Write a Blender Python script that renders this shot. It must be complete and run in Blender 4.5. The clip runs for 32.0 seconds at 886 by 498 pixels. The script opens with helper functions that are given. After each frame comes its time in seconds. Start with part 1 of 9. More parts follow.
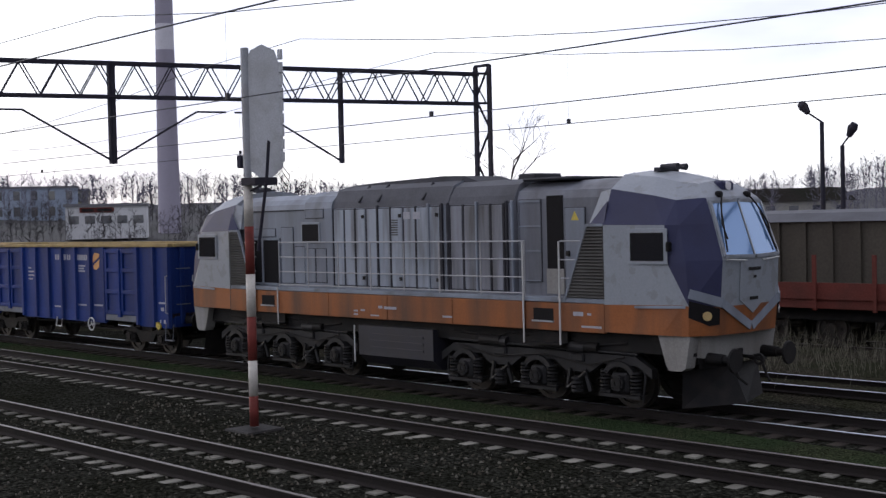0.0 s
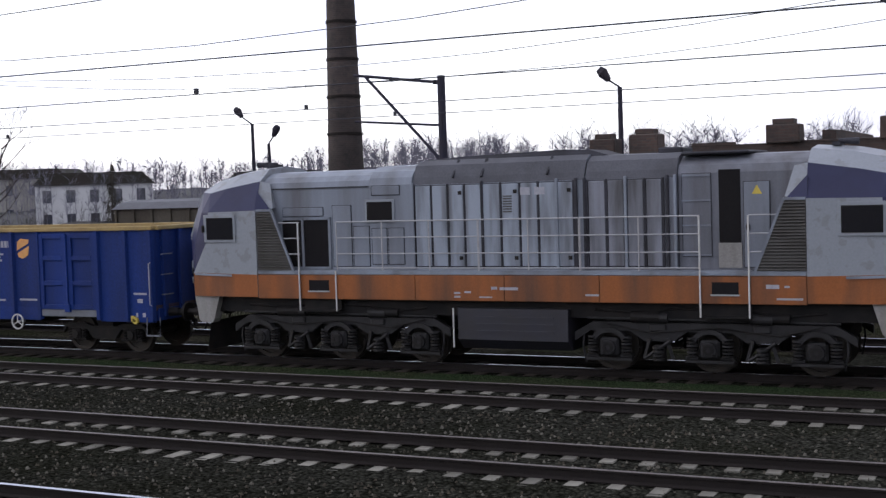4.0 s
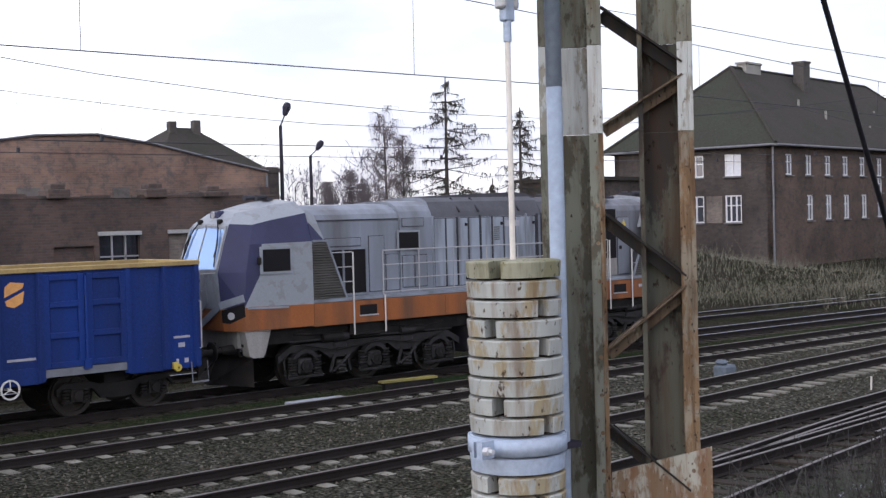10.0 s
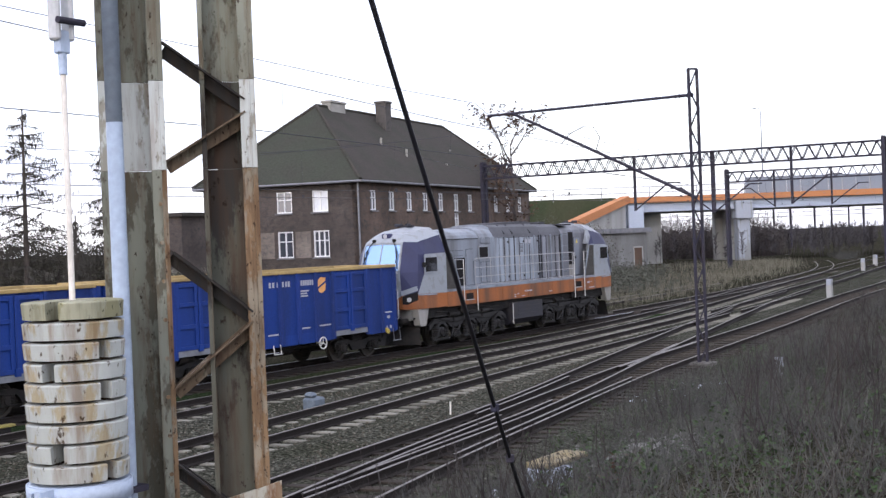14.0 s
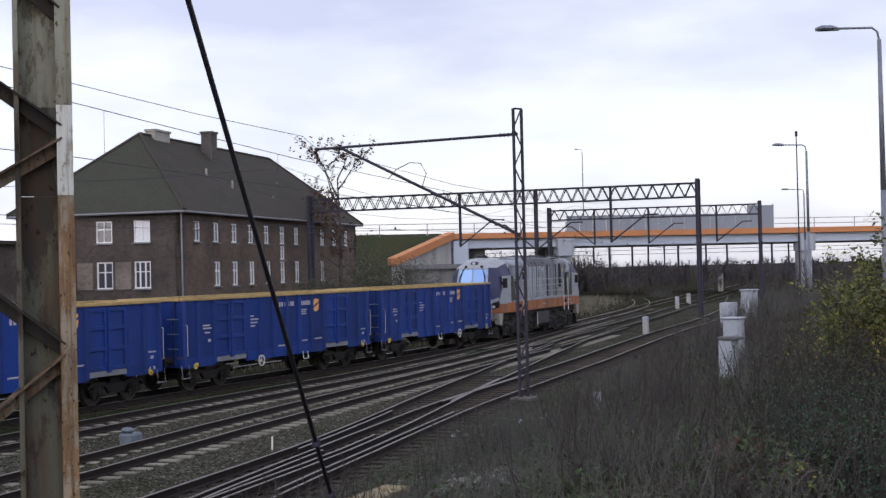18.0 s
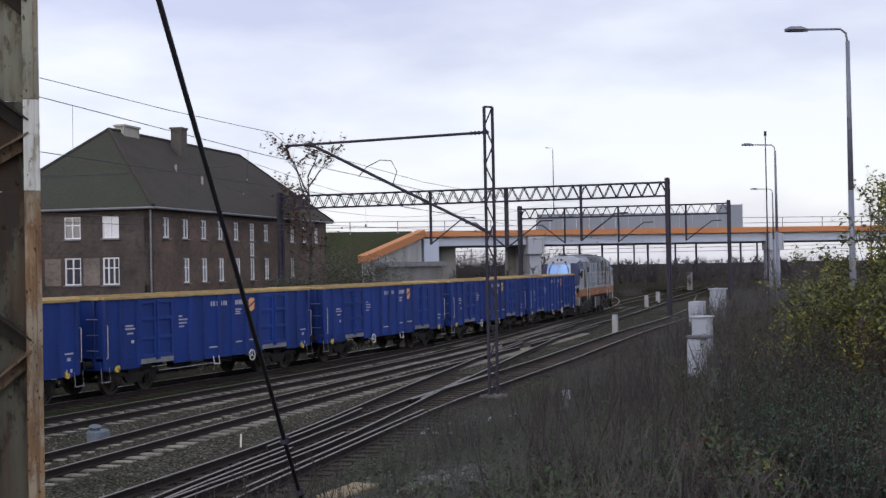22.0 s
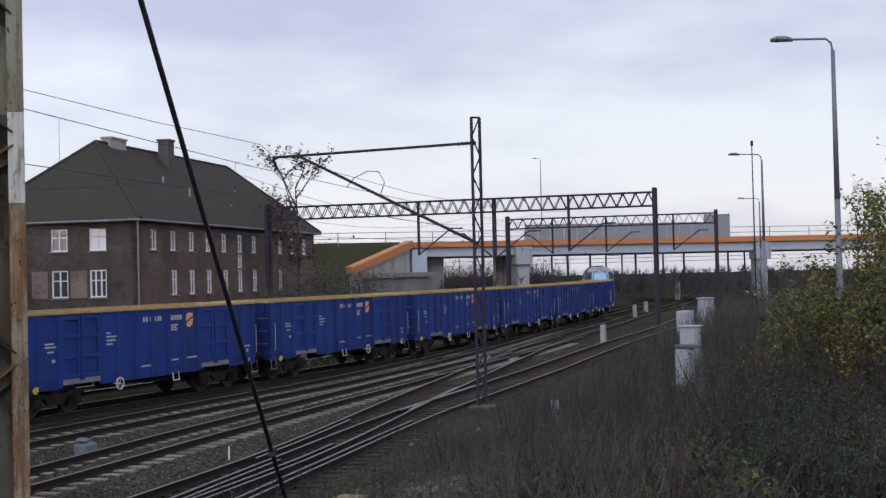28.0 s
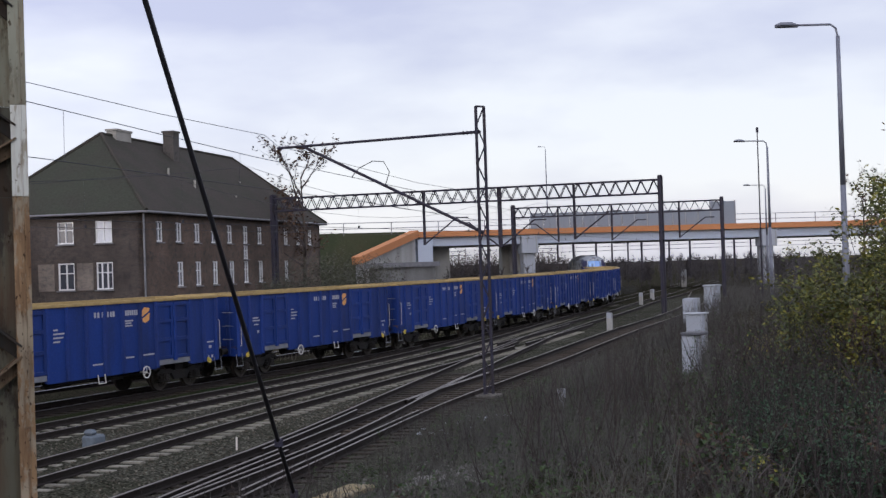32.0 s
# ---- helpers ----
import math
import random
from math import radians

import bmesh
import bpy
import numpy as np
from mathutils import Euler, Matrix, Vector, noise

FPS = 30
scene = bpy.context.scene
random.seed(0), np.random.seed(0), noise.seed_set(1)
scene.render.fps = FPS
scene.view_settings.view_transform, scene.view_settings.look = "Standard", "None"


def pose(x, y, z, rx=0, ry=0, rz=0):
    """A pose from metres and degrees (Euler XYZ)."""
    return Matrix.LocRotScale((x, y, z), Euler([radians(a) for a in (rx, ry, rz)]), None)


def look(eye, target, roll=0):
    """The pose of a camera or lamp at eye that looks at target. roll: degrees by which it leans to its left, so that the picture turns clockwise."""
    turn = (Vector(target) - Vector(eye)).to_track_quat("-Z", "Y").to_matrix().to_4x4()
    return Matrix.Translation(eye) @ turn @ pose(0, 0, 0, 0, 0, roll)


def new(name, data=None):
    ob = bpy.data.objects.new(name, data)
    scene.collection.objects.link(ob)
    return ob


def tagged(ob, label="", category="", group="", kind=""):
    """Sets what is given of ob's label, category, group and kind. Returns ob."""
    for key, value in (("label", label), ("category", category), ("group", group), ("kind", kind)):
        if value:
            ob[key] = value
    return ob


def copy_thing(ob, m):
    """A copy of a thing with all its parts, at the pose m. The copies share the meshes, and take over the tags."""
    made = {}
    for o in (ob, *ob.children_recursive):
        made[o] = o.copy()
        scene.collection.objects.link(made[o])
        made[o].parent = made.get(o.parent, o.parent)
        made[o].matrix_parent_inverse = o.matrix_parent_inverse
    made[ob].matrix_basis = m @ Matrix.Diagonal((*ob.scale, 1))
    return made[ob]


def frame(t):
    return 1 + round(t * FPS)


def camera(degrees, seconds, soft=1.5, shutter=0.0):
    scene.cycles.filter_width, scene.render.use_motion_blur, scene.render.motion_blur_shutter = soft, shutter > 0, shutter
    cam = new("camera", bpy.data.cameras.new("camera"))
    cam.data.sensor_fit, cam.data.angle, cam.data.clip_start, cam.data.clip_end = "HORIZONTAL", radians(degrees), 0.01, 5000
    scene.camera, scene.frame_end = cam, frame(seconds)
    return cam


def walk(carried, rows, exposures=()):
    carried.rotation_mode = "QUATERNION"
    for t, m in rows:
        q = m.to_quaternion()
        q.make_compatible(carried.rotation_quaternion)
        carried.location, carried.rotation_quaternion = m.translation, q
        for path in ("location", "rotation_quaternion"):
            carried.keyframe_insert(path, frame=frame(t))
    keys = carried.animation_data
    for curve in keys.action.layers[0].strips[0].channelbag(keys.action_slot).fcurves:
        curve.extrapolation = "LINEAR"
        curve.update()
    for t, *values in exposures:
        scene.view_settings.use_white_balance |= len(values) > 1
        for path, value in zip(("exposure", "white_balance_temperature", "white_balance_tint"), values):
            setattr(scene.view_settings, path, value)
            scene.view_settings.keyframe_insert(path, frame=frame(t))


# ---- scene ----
from functools import lru_cache

# the camera stands on the bank beside the tracks; its short way forward at the start stands in for a zoom
PATH = [
    (0, -8.46, 6.445, 3.704, 88.657, 1.348, 46.716), (1, -4.731, 5.394, 3.835, 88.352, 1.101, 45.184),
    (2, -1.75, 2.27, 4.173, 87.723, 0.863, 39.21), (3, -0.098, 0.109, 4.03, 87.399, 1.169, 32.052),
    (3.5, -0.098, 0.109, 4.03, 87.267, 1.451, 29.248), (5.5, -0.098, 0.109, 4.03, 86.94, 3.02, 9.84),
    (6, -0.098, 0.109, 4.03, 87.157, 3.234, 2.918), (6.5, -0.098, 0.109, 4.03, 87.028, 2.802, -6.173),
    (7, -0.098, 0.109, 4.03, 87.065, 2.845, -14.317), (7.5, -0.098, 0.109, 4.03, 87.257, 2.591, -20.177),
    (8, -0.098, 0.109, 4.03, 87.566, 2.177, -24.367), (8.5, -0.098, 0.109, 4.03, 87.925, 2.559, -27.411),
    (9, -0.098, 0.109, 4.03, 88.177, 2.31, -31.967), (9.5, -0.095, 0.105, 4.03, 88.475, 1.796, -35.003),
    (10, -0.083, 0.092, 4.03, 88.539, 1.495, -38.841), (10.5, -0.072, 0.08, 4.03, 88.338, 1.612, -42.298),
    (11, -0.054, 0.06, 4.03, 88.69, 1.682, -45.979), (11.5, -0.042, 0.047, 4.03, 88.783, 2.071, -47.492),
    (12, -0.029, 0.032, 4.03, 88.626, 2.481, -50.055), (12.5, -0.023, 0.026, 4.03, 88.809, 2.37, -51.816),
    (13, -0.019, 0.021, 4.03, 89.082, 2.262, -53.897), (13.5, -0.015, 0.016, 4.03, 89.342, 2.151, -55.36),
    (14, -0.011, 0.013, 4.03, 89.549, 2.223, -56.984), (14.5, -0.008, 0.009, 4.03, 89.522, 1.987, -58.539),
    (16.5, -0.015, 0.017, 4.03, 89.824, 1.344, -62.848), (17, -0.008, 0.008, 4.03, 90.26, 1.385, -63.443),
    (17.5, -0.002, 0.002, 4.03, 90.563, 1.527, -64.199), (18, -0.003, 0.003, 4.03, 90.835, 1.373, -64.771),
    (18.5, -0, 0, 4.03, 91.02, 1.489, -65.061), (19, 0.004, -0.004, 4.03, 91.139, 1.32, -65.344),
    (19.5, 0.002, -0.002, 4.03, 91.236, 1.188, -65.493), (20, -0, 0, 4.03, 91.221, 1.049, -65.565),
    (20.5, -0.001, 0.001, 4.03, 91.085, 1.001, -65.725), (21, -0.001, 0.001, 4.03, 91.028, 0.734, -65.959),
    (21.5, -0.002, 0.002, 4.03, 90.929, 0.807, -66.08), (22, 0.001, -0.001, 4.03, 90.704, 1.104, -66.095),
    (22.5, 0.001, -0.001, 4.03, 90.484, 1.112, -65.974), (23, 0.003, -0.004, 4.03, 90.438, 1.105, -65.983),
    (23.5, 0.003, -0.004, 4.03, 90.493, 1.185, -65.909), (24, 0.002, -0.002, 4.03, 90.448, 1.263, -65.77),
    (24.5, 0.004, -0.005, 4.03, 90.467, 1.21, -65.667), (25, 0.005, -0.006, 4.03, 90.582, 1.383, -65.611),
    (25.5, 0.008, -0.009, 4.03, 90.815, 1.59, -65.732), (26, 0.01, -0.011, 4.03, 90.925, 1.838, -66.17),
    (26.5, 0.009, -0.01, 4.03, 91.062, 1.558, -66.381), (28.5, 0.003, -0.004, 4.03, 91.182, 1.391, -66.633),
    (29, 0.001, -0.001, 4.03, 91.209, 1.365, -66.603), (29.5, 0.001, -0.001, 4.03, 91.231, 1.243, -66.536),
    (30, 0.005, -0.006, 4.03, 90.946, 1.498, -66.525), (30.5, 0.009, -0.01, 4.03, 90.706, 1.662, -66.451),
    (31, 0.015, -0.017, 4.03, 90.557, 2.067, -66.403), (31.5, 0.015, -0.016, 4.03, 90.631, 2.136, -66.372),
    (32, 0.012, -0.013, 4.03, 90.704, 1.861, -66.355),
]
EXPOSURES = [(0, -1.27), (2, -1.24), (3, -1.08), (6, -0.76), (7, -0.67), (9, -0.57), (11, -0.52), (13, -0.24), (14, -0.14), (17, -0.63), (19, -0.83), (22, -0.86), (25, -0.87), (29, -1.04), (32, -0.92)]
cam = camera(38.2, 32.0, soft=1.4)
walk(cam, [(t, pose(x, y, z, rx, ry, rz)) for t, x, y, z, rx, ry, rz in PATH], exposures=EXPOSURES)
# ---- light: bright overcast sky, soft low sun behind cloud ----
SUN_ELEV, SUN_AZ = 16.0, -100.0
world = bpy.data.worlds.new("overcast_sky")
scene.world = world
world.use_nodes = True
wn, wl = world.node_tree.nodes, world.node_tree.links
bg = wn["Background"]
sky = wn.new("ShaderNodeTexSky")
sky.sky_type, sky.sun_disc = "NISHITA", False
sky.sun_elevation, sky.sun_rotation = radians(SUN_ELEV), radians(SUN_AZ)
sky_dim = wn.new("ShaderNodeMix")
sky_dim.data_type, sky_dim.blend_type = "RGBA", "MULTIPLY"
sky_dim.inputs[0].default_value = 1.0
wl.new(sky.outputs[0], sky_dim.inputs[6])
sky_dim.inputs[7].default_value = (0.5, 0.5, 0.5, 1)
tc = wn.new("ShaderNodeTexCoord")
stretch = wn.new("ShaderNodeMapping")
stretch.inputs["Scale"].default_value = (1.0, 1.0, 3.2)
wl.new(tc.outputs["Generated"], stretch.inputs[0])
cloud = wn.new("ShaderNodeTexNoise")
cloud.inputs["Scale"].default_value, cloud.inputs["Detail"].default_value = 2.6, 6.0
cloud.inputs["Roughness"].default_value = 0.5
wl.new(stretch.outputs[0], cloud.inputs["Vector"])
tint = wn.new("ShaderNodeValToRGB")
tint.color_ramp.elements[0].position, tint.color_ramp.elements[0].color = 0.34, (0.66, 0.665, 0.90, 1)
tint.color_ramp.elements[1].position, tint.color_ramp.elements[1].color = 0.54, (1.02, 1.025, 1.135, 1)
wl.new(cloud.outputs[0], tint.inputs[0])
cover = wn.new("ShaderNodeMix")
cover.data_type = "RGBA"
cover.inputs[0].default_value = 0.93
wl.new(sky_dim.outputs[2], cover.inputs[6])
wl.new(tint.outputs[0], cover.inputs[7])
# the cloud is thinner and brighter on the side that the line comes from
side = wn.new("ShaderNodeSeparateXYZ")
wl.new(tc.outputs["Generated"], side.inputs[0])
glow = wn.new("ShaderNodeMapRange")
glow.inputs["From Min"].default_value, glow.inputs["From Max"].default_value = -0.7, 0.9
glow.inputs["To Min"].default_value, glow.inputs["To Max"].default_value = 3.0, 1.5
wl.new(side.outputs[0], glow.inputs[0])
lit = wn.new("ShaderNodeVectorMath")
lit.operation = "SCALE"
wl.new(cover.outputs[2], lit.inputs[0])
wl.new(glow.outputs[0], lit.inputs["Scale"])
wl.new(lit.outputs[0], bg.inputs[0])
bg.inputs[1].default_value = 1.0
sun = new("sun", bpy.data.lights.new("sun", "SUN"))
sun.data.energy, sun.data.angle, sun.data.color = 0.5, radians(25), (1.0, 0.95, 0.88)
sun.matrix_world = look((0, 0, 60), (-60 * math.sin(radians(SUN_AZ)), -60 * math.cos(radians(SUN_AZ)), 60 - 60 * math.tan(radians(SUN_ELEV))))

# ---- materials ----


@lru_cache(maxsize=None)
def mat(name, base, rough=0.6, metal=0.0, dark=None, amount=0.35, scale=3.0, fine=40.0, bump=0.15, streak=False, vary=0.0, emit=0.0, spec=None, mid=0.5, sharp=False, grain=0.28):
    """A procedural surface: base colour with stains of a second colour at two scales, grain and relief."""
    m = bpy.data.materials.new(name)
    m.use_nodes = True
    n, l = m.node_tree.nodes, m.node_tree.links
    b = n["Principled BSDF"]
    b.inputs["Roughness"].default_value, b.inputs["Metallic"].default_value = rough, metal
    b.inputs["Specular IOR Level"].default_value = spec if spec is not None else 0.5 if rough < 0.6 else 0.12
    dark = dark or tuple(c * 0.5 for c in base)
    co = n.new("ShaderNodeTexCoord")
    mp = n.new("ShaderNodeMapping")
    if streak:
        mp.inputs["Scale"].default_value = (1, 1, 0.12)
    l.new(co.outputs["Object"], mp.inputs[0])
    big = n.new("ShaderNodeTexNoise")
    big.inputs["Scale"].default_value, big.inputs["Detail"].default_value = scale, 5
    l.new(mp.outputs[0], big.inputs["Vector"])
    small = n.new("ShaderNodeTexNoise")
    small.inputs["Scale"].default_value, small.inputs["Detail"].default_value = fine, 3
    l.new(co.outputs["Object"], small.inputs["Vector"])
    ramp = n.new("ShaderNodeMapRange")
    ramp.inputs["From Min"].default_value, ramp.inputs["From Max"].default_value = (mid - 0.02, mid + 0.03) if sharp else (mid - 0.12, mid + 0.2)
    ramp.inputs["To Max"].default_value = amount
    l.new(big.outputs[0], ramp.inputs[0])
    mix = n.new("ShaderNodeMix")
    mix.data_type = "RGBA"
    mix.inputs[6].default_value, mix.inputs[7].default_value = (*base, 1), (*dark, 1)
    l.new(ramp.outputs[0], mix.inputs[0])
    gr = n.new("ShaderNodeMapRange")
    gr.inputs["To Min"].default_value, gr.inputs["To Max"].default_value = 1 - grain, 1 + grain
    l.new(small.outputs[0], gr.inputs[0])
    hsv = n.new("ShaderNodeHueSaturation")
    l.new(mix.outputs[2], hsv.inputs["Color"])
    if vary:
        info = n.new("ShaderNodeObjectInfo")
        rnd = n.new("ShaderNodeMapRange")
        rnd.inputs["To Min"].default_value, rnd.inputs["To Max"].default_value = 1 - vary, 1 + vary
        l.new(info.outputs["Random"], rnd.inputs[0])
        mul = n.new("ShaderNodeMath")
        mul.operation = "MULTIPLY"
        l.new(rnd.outputs[0], mul.inputs[0])
        l.new(gr.outputs[0], mul.inputs[1])
        l.new(mul.outputs[0], hsv.inputs["Value"])
    else:
        l.new(gr.outputs[0], hsv.inputs["Value"])
    l.new(hsv.outputs[0], b.inputs["Base Color"])
    if bump:
        bp = n.new("ShaderNodeBump")
        bp.inputs["Strength"].default_value, bp.inputs["Distance"].default_value = bump, 0.02
        l.new(small.outputs[0], bp.inputs["Height"])
        l.new(bp.outputs[0], b.inputs["Normal"])
    if emit:
        l.new(hsv.outputs[0], b.inputs["Emission Color"])
        b.inputs["Emission Strength"].default_value = emit
    return m


@lru_cache(maxsize=None)
def flaked_mat(name, paint, under, rust, keep=0.5, streak=0.5, scale=9.0, chips=0.62, rough=0.8):
    """Old paint on steel or concrete: flaked to an undercoat, run with rust, chipped in small dark spots."""
    m = bpy.data.materials.new(name)
    m.use_nodes = True
    n, l = m.node_tree.nodes, m.node_tree.links
    b = n["Principled BSDF"]
    b.inputs["Roughness"].default_value, b.inputs["Specular IOR Level"].default_value = rough, 0.12
    co = n.new("ShaderNodeTexCoord")

    def noise(size, tall, detail=6, rougher=0.6):
        mp = n.new("ShaderNodeMapping")
        mp.inputs["Scale"].default_value = (1, 1, tall)
        l.new(co.outputs["Object"], mp.inputs[0])
        t = n.new("ShaderNodeTexNoise")
        t.inputs["Scale"].default_value, t.inputs["Detail"].default_value, t.inputs["Roughness"].default_value = size, detail, rougher
        l.new(mp.outputs[0], t.inputs["Vector"])
        return t.outputs[0]

    def ramp(src, lo, hi, a=0.0, c=1.0):
        r = n.new("ShaderNodeMapRange")
        for k, v in (("From Min", lo), ("From Max", hi), ("To Min", a), ("To Max", c)):
            r.inputs[k].default_value = v
        l.new(src, r.inputs[0])
        return r.outputs[0]

    def mixed(fac, one, two):
        x = n.new("ShaderNodeMix")
        x.data_type = "RGBA"
        for k, v in ((6, one), (7, two)):
            if isinstance(v, tuple):
                x.inputs[k].default_value = (*v, 1)
            else:
                l.new(v, x.inputs[k])
        l.new(fac, x.inputs[0])
        return x.outputs[2]

    flake = ramp(noise(scale, 0.35, 8, 0.68), keep, keep + 0.05)
    c = mixed(flake, paint, under)
    c = mixed(ramp(noise(scale * 3.2, 0.1, 5), 0.46, 0.66, 0.0, streak), c, rust)
    c = mixed(ramp(noise(scale * 5, 0.6, 4), chips, chips + 0.06, 0.0, 0.9), c, tuple(v * 0.3 for v in rust))
    tone = n.new("ShaderNodeHueSaturation")
    l.new(c, tone.inputs["Color"])
    l.new(ramp(noise(2.3, 0.5, 4), 0.3, 0.7, 0.72, 1.22), tone.inputs["Value"])
    l.new(tone.outputs[0], b.inputs["Base Color"])
    bp = n.new("ShaderNodeBump")
    bp.inputs["Strength"].default_value, bp.inputs["Distance"].default_value = 0.5, 0.004
    bp.invert = True
    l.new(flake, bp.inputs["Height"])
    l.new(bp.outputs[0], b.inputs["Normal"])
    return m


@lru_cache(maxsize=None)
def brick_mat(name, c1, c2, mortar, size=1.0):
    """Brickwork too far off for single bricks: courses in the colour and a fine relief."""
    m = bpy.data.materials.new(name)
    m.use_nodes = True
    n, l = m.node_tree.nodes, m.node_tree.links
    b = n["Principled BSDF"]
    b.inputs["Roughness"].default_value = 0.9
    co = n.new("ShaderNodeTexCoord")
    br = n.new("ShaderNodeTexBrick")
    br.inputs["Color1"].default_value, br.inputs["Color2"].default_value, br.inputs["Mortar"].default_value = (*c1, 1), (*c2, 1), (*mortar, 1)
    br.inputs["Scale"].default_value, br.inputs["Brick Width"].default_value, br.inputs["Row Height"].default_value = size, 0.27, 0.085
    br.inputs["Mortar Size"].default_value = 0.008
    l.new(co.outputs["UV"], br.inputs["Vector"])
    big = n.new("ShaderNodeTexNoise")
    big.inputs["Scale"].default_value, big.inputs["Detail"].default_value = 0.35, 8
    l.new(co.outputs["Object"], big.inputs["Vector"])
    mr = n.new("ShaderNodeMapRange")
    mr.inputs["From Min"].default_value, mr.inputs["From Max"].default_value = 0.35, 0.65
    mr.inputs["To Min"].default_value, mr.inputs["To Max"].default_value = 0.62, 1.25
    l.new(big.outputs[0], mr.inputs[0])
    hsv = n.new("ShaderNodeHueSaturation")
    patch = n.new("ShaderNodeTexNoise")
    patch.inputs["Scale"].default_value, patch.inputs["Detail"].default_value, patch.inputs["Roughness"].default_value = 2.6, 6, 0.7
    l.new(co.outputs["Object"], patch.inputs["Vector"])
    spot = n.new("ShaderNodeMapRange")
    spot.inputs["From Min"].default_value, spot.inputs["From Max"].default_value, spot.inputs["To Max"].default_value = 0.5, 0.66, 0.75
    l.new(patch.outputs[0], spot.inputs[0])
    soot = n.new("ShaderNodeMix")
    soot.data_type = "RGBA"
    soot.inputs[7].default_value = (*(0.6 * sum(c2) / 3 for _ in range(3)), 1)
    l.new(spot.outputs[0], soot.inputs[0])
    l.new(br.outputs[0], soot.inputs[6])
    l.new(soot.outputs[2], hsv.inputs["Color"])
    l.new(mr.outputs[0], hsv.inputs["Value"])
    l.new(hsv.outputs[0], b.inputs["Base Color"])
    bp = n.new("ShaderNodeBump")
    bp.inputs["Strength"].default_value, bp.inputs["Distance"].default_value = 0.5, 0.01
    l.new(br.outputs["Fac"], bp.inputs["Height"])
    bp.invert = True
    l.new(bp.outputs[0], b.inputs["Normal"])
    return m


@lru_cache(maxsize=None)
def gravel_mat(name, stone, dirt, pale, size=15.0, grass=None, amount=0.5, left_tone=1.0):
    """Loose stones: each cell its own tone, darker towards its edges, with patches of soil or moss."""
    m = bpy.data.materials.new(name)
    m.use_nodes = True
    n, l = m.node_tree.nodes, m.node_tree.links
    b = n["Principled BSDF"]
    b.inputs["Roughness"].default_value, b.inputs["Specular IOR Level"].default_value = 0.95, 0.0
    co = n.new("ShaderNodeTexCoord")
    vo = n.new("ShaderNodeTexVoronoi")
    vo.inputs["Scale"].default_value = size
    l.new(co.outputs["Object"], vo.inputs["Vector"])
    grey = n.new("ShaderNodeSeparateColor")
    l.new(vo.outputs["Color"], grey.inputs[0])
    shade = n.new("ShaderNodeValToRGB")
    e = shade.color_ramp.elements
    e[0].position, e[0].color = 0.0, (*dirt, 1)
    e[1].position, e[1].color = 1.0, (*pale, 1)
    k = e.new(0.55)
    k.color = (*stone, 1)
    k = e.new(0.9)
    k.color = (*[c * 1.25 for c in stone], 1)
    l.new(grey.outputs[0], shade.inputs[0])
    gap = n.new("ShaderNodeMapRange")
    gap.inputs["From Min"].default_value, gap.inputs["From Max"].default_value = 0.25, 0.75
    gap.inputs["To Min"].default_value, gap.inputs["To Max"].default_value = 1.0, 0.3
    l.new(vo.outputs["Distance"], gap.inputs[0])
    big = n.new("ShaderNodeTexNoise")
    big.inputs["Scale"].default_value, big.inputs["Detail"].default_value = 0.45, 6
    l.new(co.outputs["Object"], big.inputs["Vector"])
    patch = n.new("ShaderNodeMapRange")
    patch.inputs["From Min"].default_value, patch.inputs["From Max"].default_value = 0.42, 0.62
    patch.inputs["To Max"].default_value = amount
    l.new(big.outputs[0], patch.inputs[0])
    mix = n.new("ShaderNodeMix")
    mix.data_type = "RGBA"
    l.new(patch.outputs[0], mix.inputs[0])
    l.new(shade.outputs[0], mix.inputs[6])
    mix.inputs[7].default_value = (*(grass or dirt), 1)
    hsv = n.new("ShaderNodeHueSaturation")
    l.new(mix.outputs[2], hsv.inputs["Color"])
    # the colour is darkest up to x = -10 and rises along the line to x = 20
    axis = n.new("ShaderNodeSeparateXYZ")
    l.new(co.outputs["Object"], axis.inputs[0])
    tone_along_x = n.new("ShaderNodeMapRange")
    tone_along_x.inputs["From Min"].default_value, tone_along_x.inputs["From Max"].default_value = -10.0, 20.0
    tone_along_x.inputs["To Min"].default_value, tone_along_x.inputs["To Max"].default_value = left_tone, 1.0 + 0.15 * (left_tone < 1)
    l.new(axis.outputs[0], tone_along_x.inputs[0])
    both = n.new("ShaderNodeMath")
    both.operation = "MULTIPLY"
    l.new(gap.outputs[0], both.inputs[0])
    l.new(tone_along_x.outputs[0], both.inputs[1])
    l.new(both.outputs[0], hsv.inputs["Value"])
    l.new(hsv.outputs[0], b.inputs["Base Color"])
    bp = n.new("ShaderNodeBump")
    bp.inputs["Strength"].default_value, bp.inputs["Distance"].default_value = 1.0, 0.05
    bp.invert = True
    l.new(vo.outputs["Distance"], bp.inputs["Height"])
    l.new(bp.outputs[0], b.inputs["Normal"])
    return m


@lru_cache(maxsize=None)
def glass_mat(name, tint, rough=0.05, mirror=0.0):
    m = bpy.data.materials.new(name)
    m.use_nodes = True
    b = m.node_tree.nodes["Principled BSDF"]
    b.inputs["Base Color"].default_value = (*tint, 1)
    b.inputs["Roughness"].default_value = rough
    b.inputs["Specular IOR Level"].default_value = 0.9
    b.inputs["Coat Weight"].default_value = 0.6
    b.inputs["Metallic"].default_value = mirror
    return m


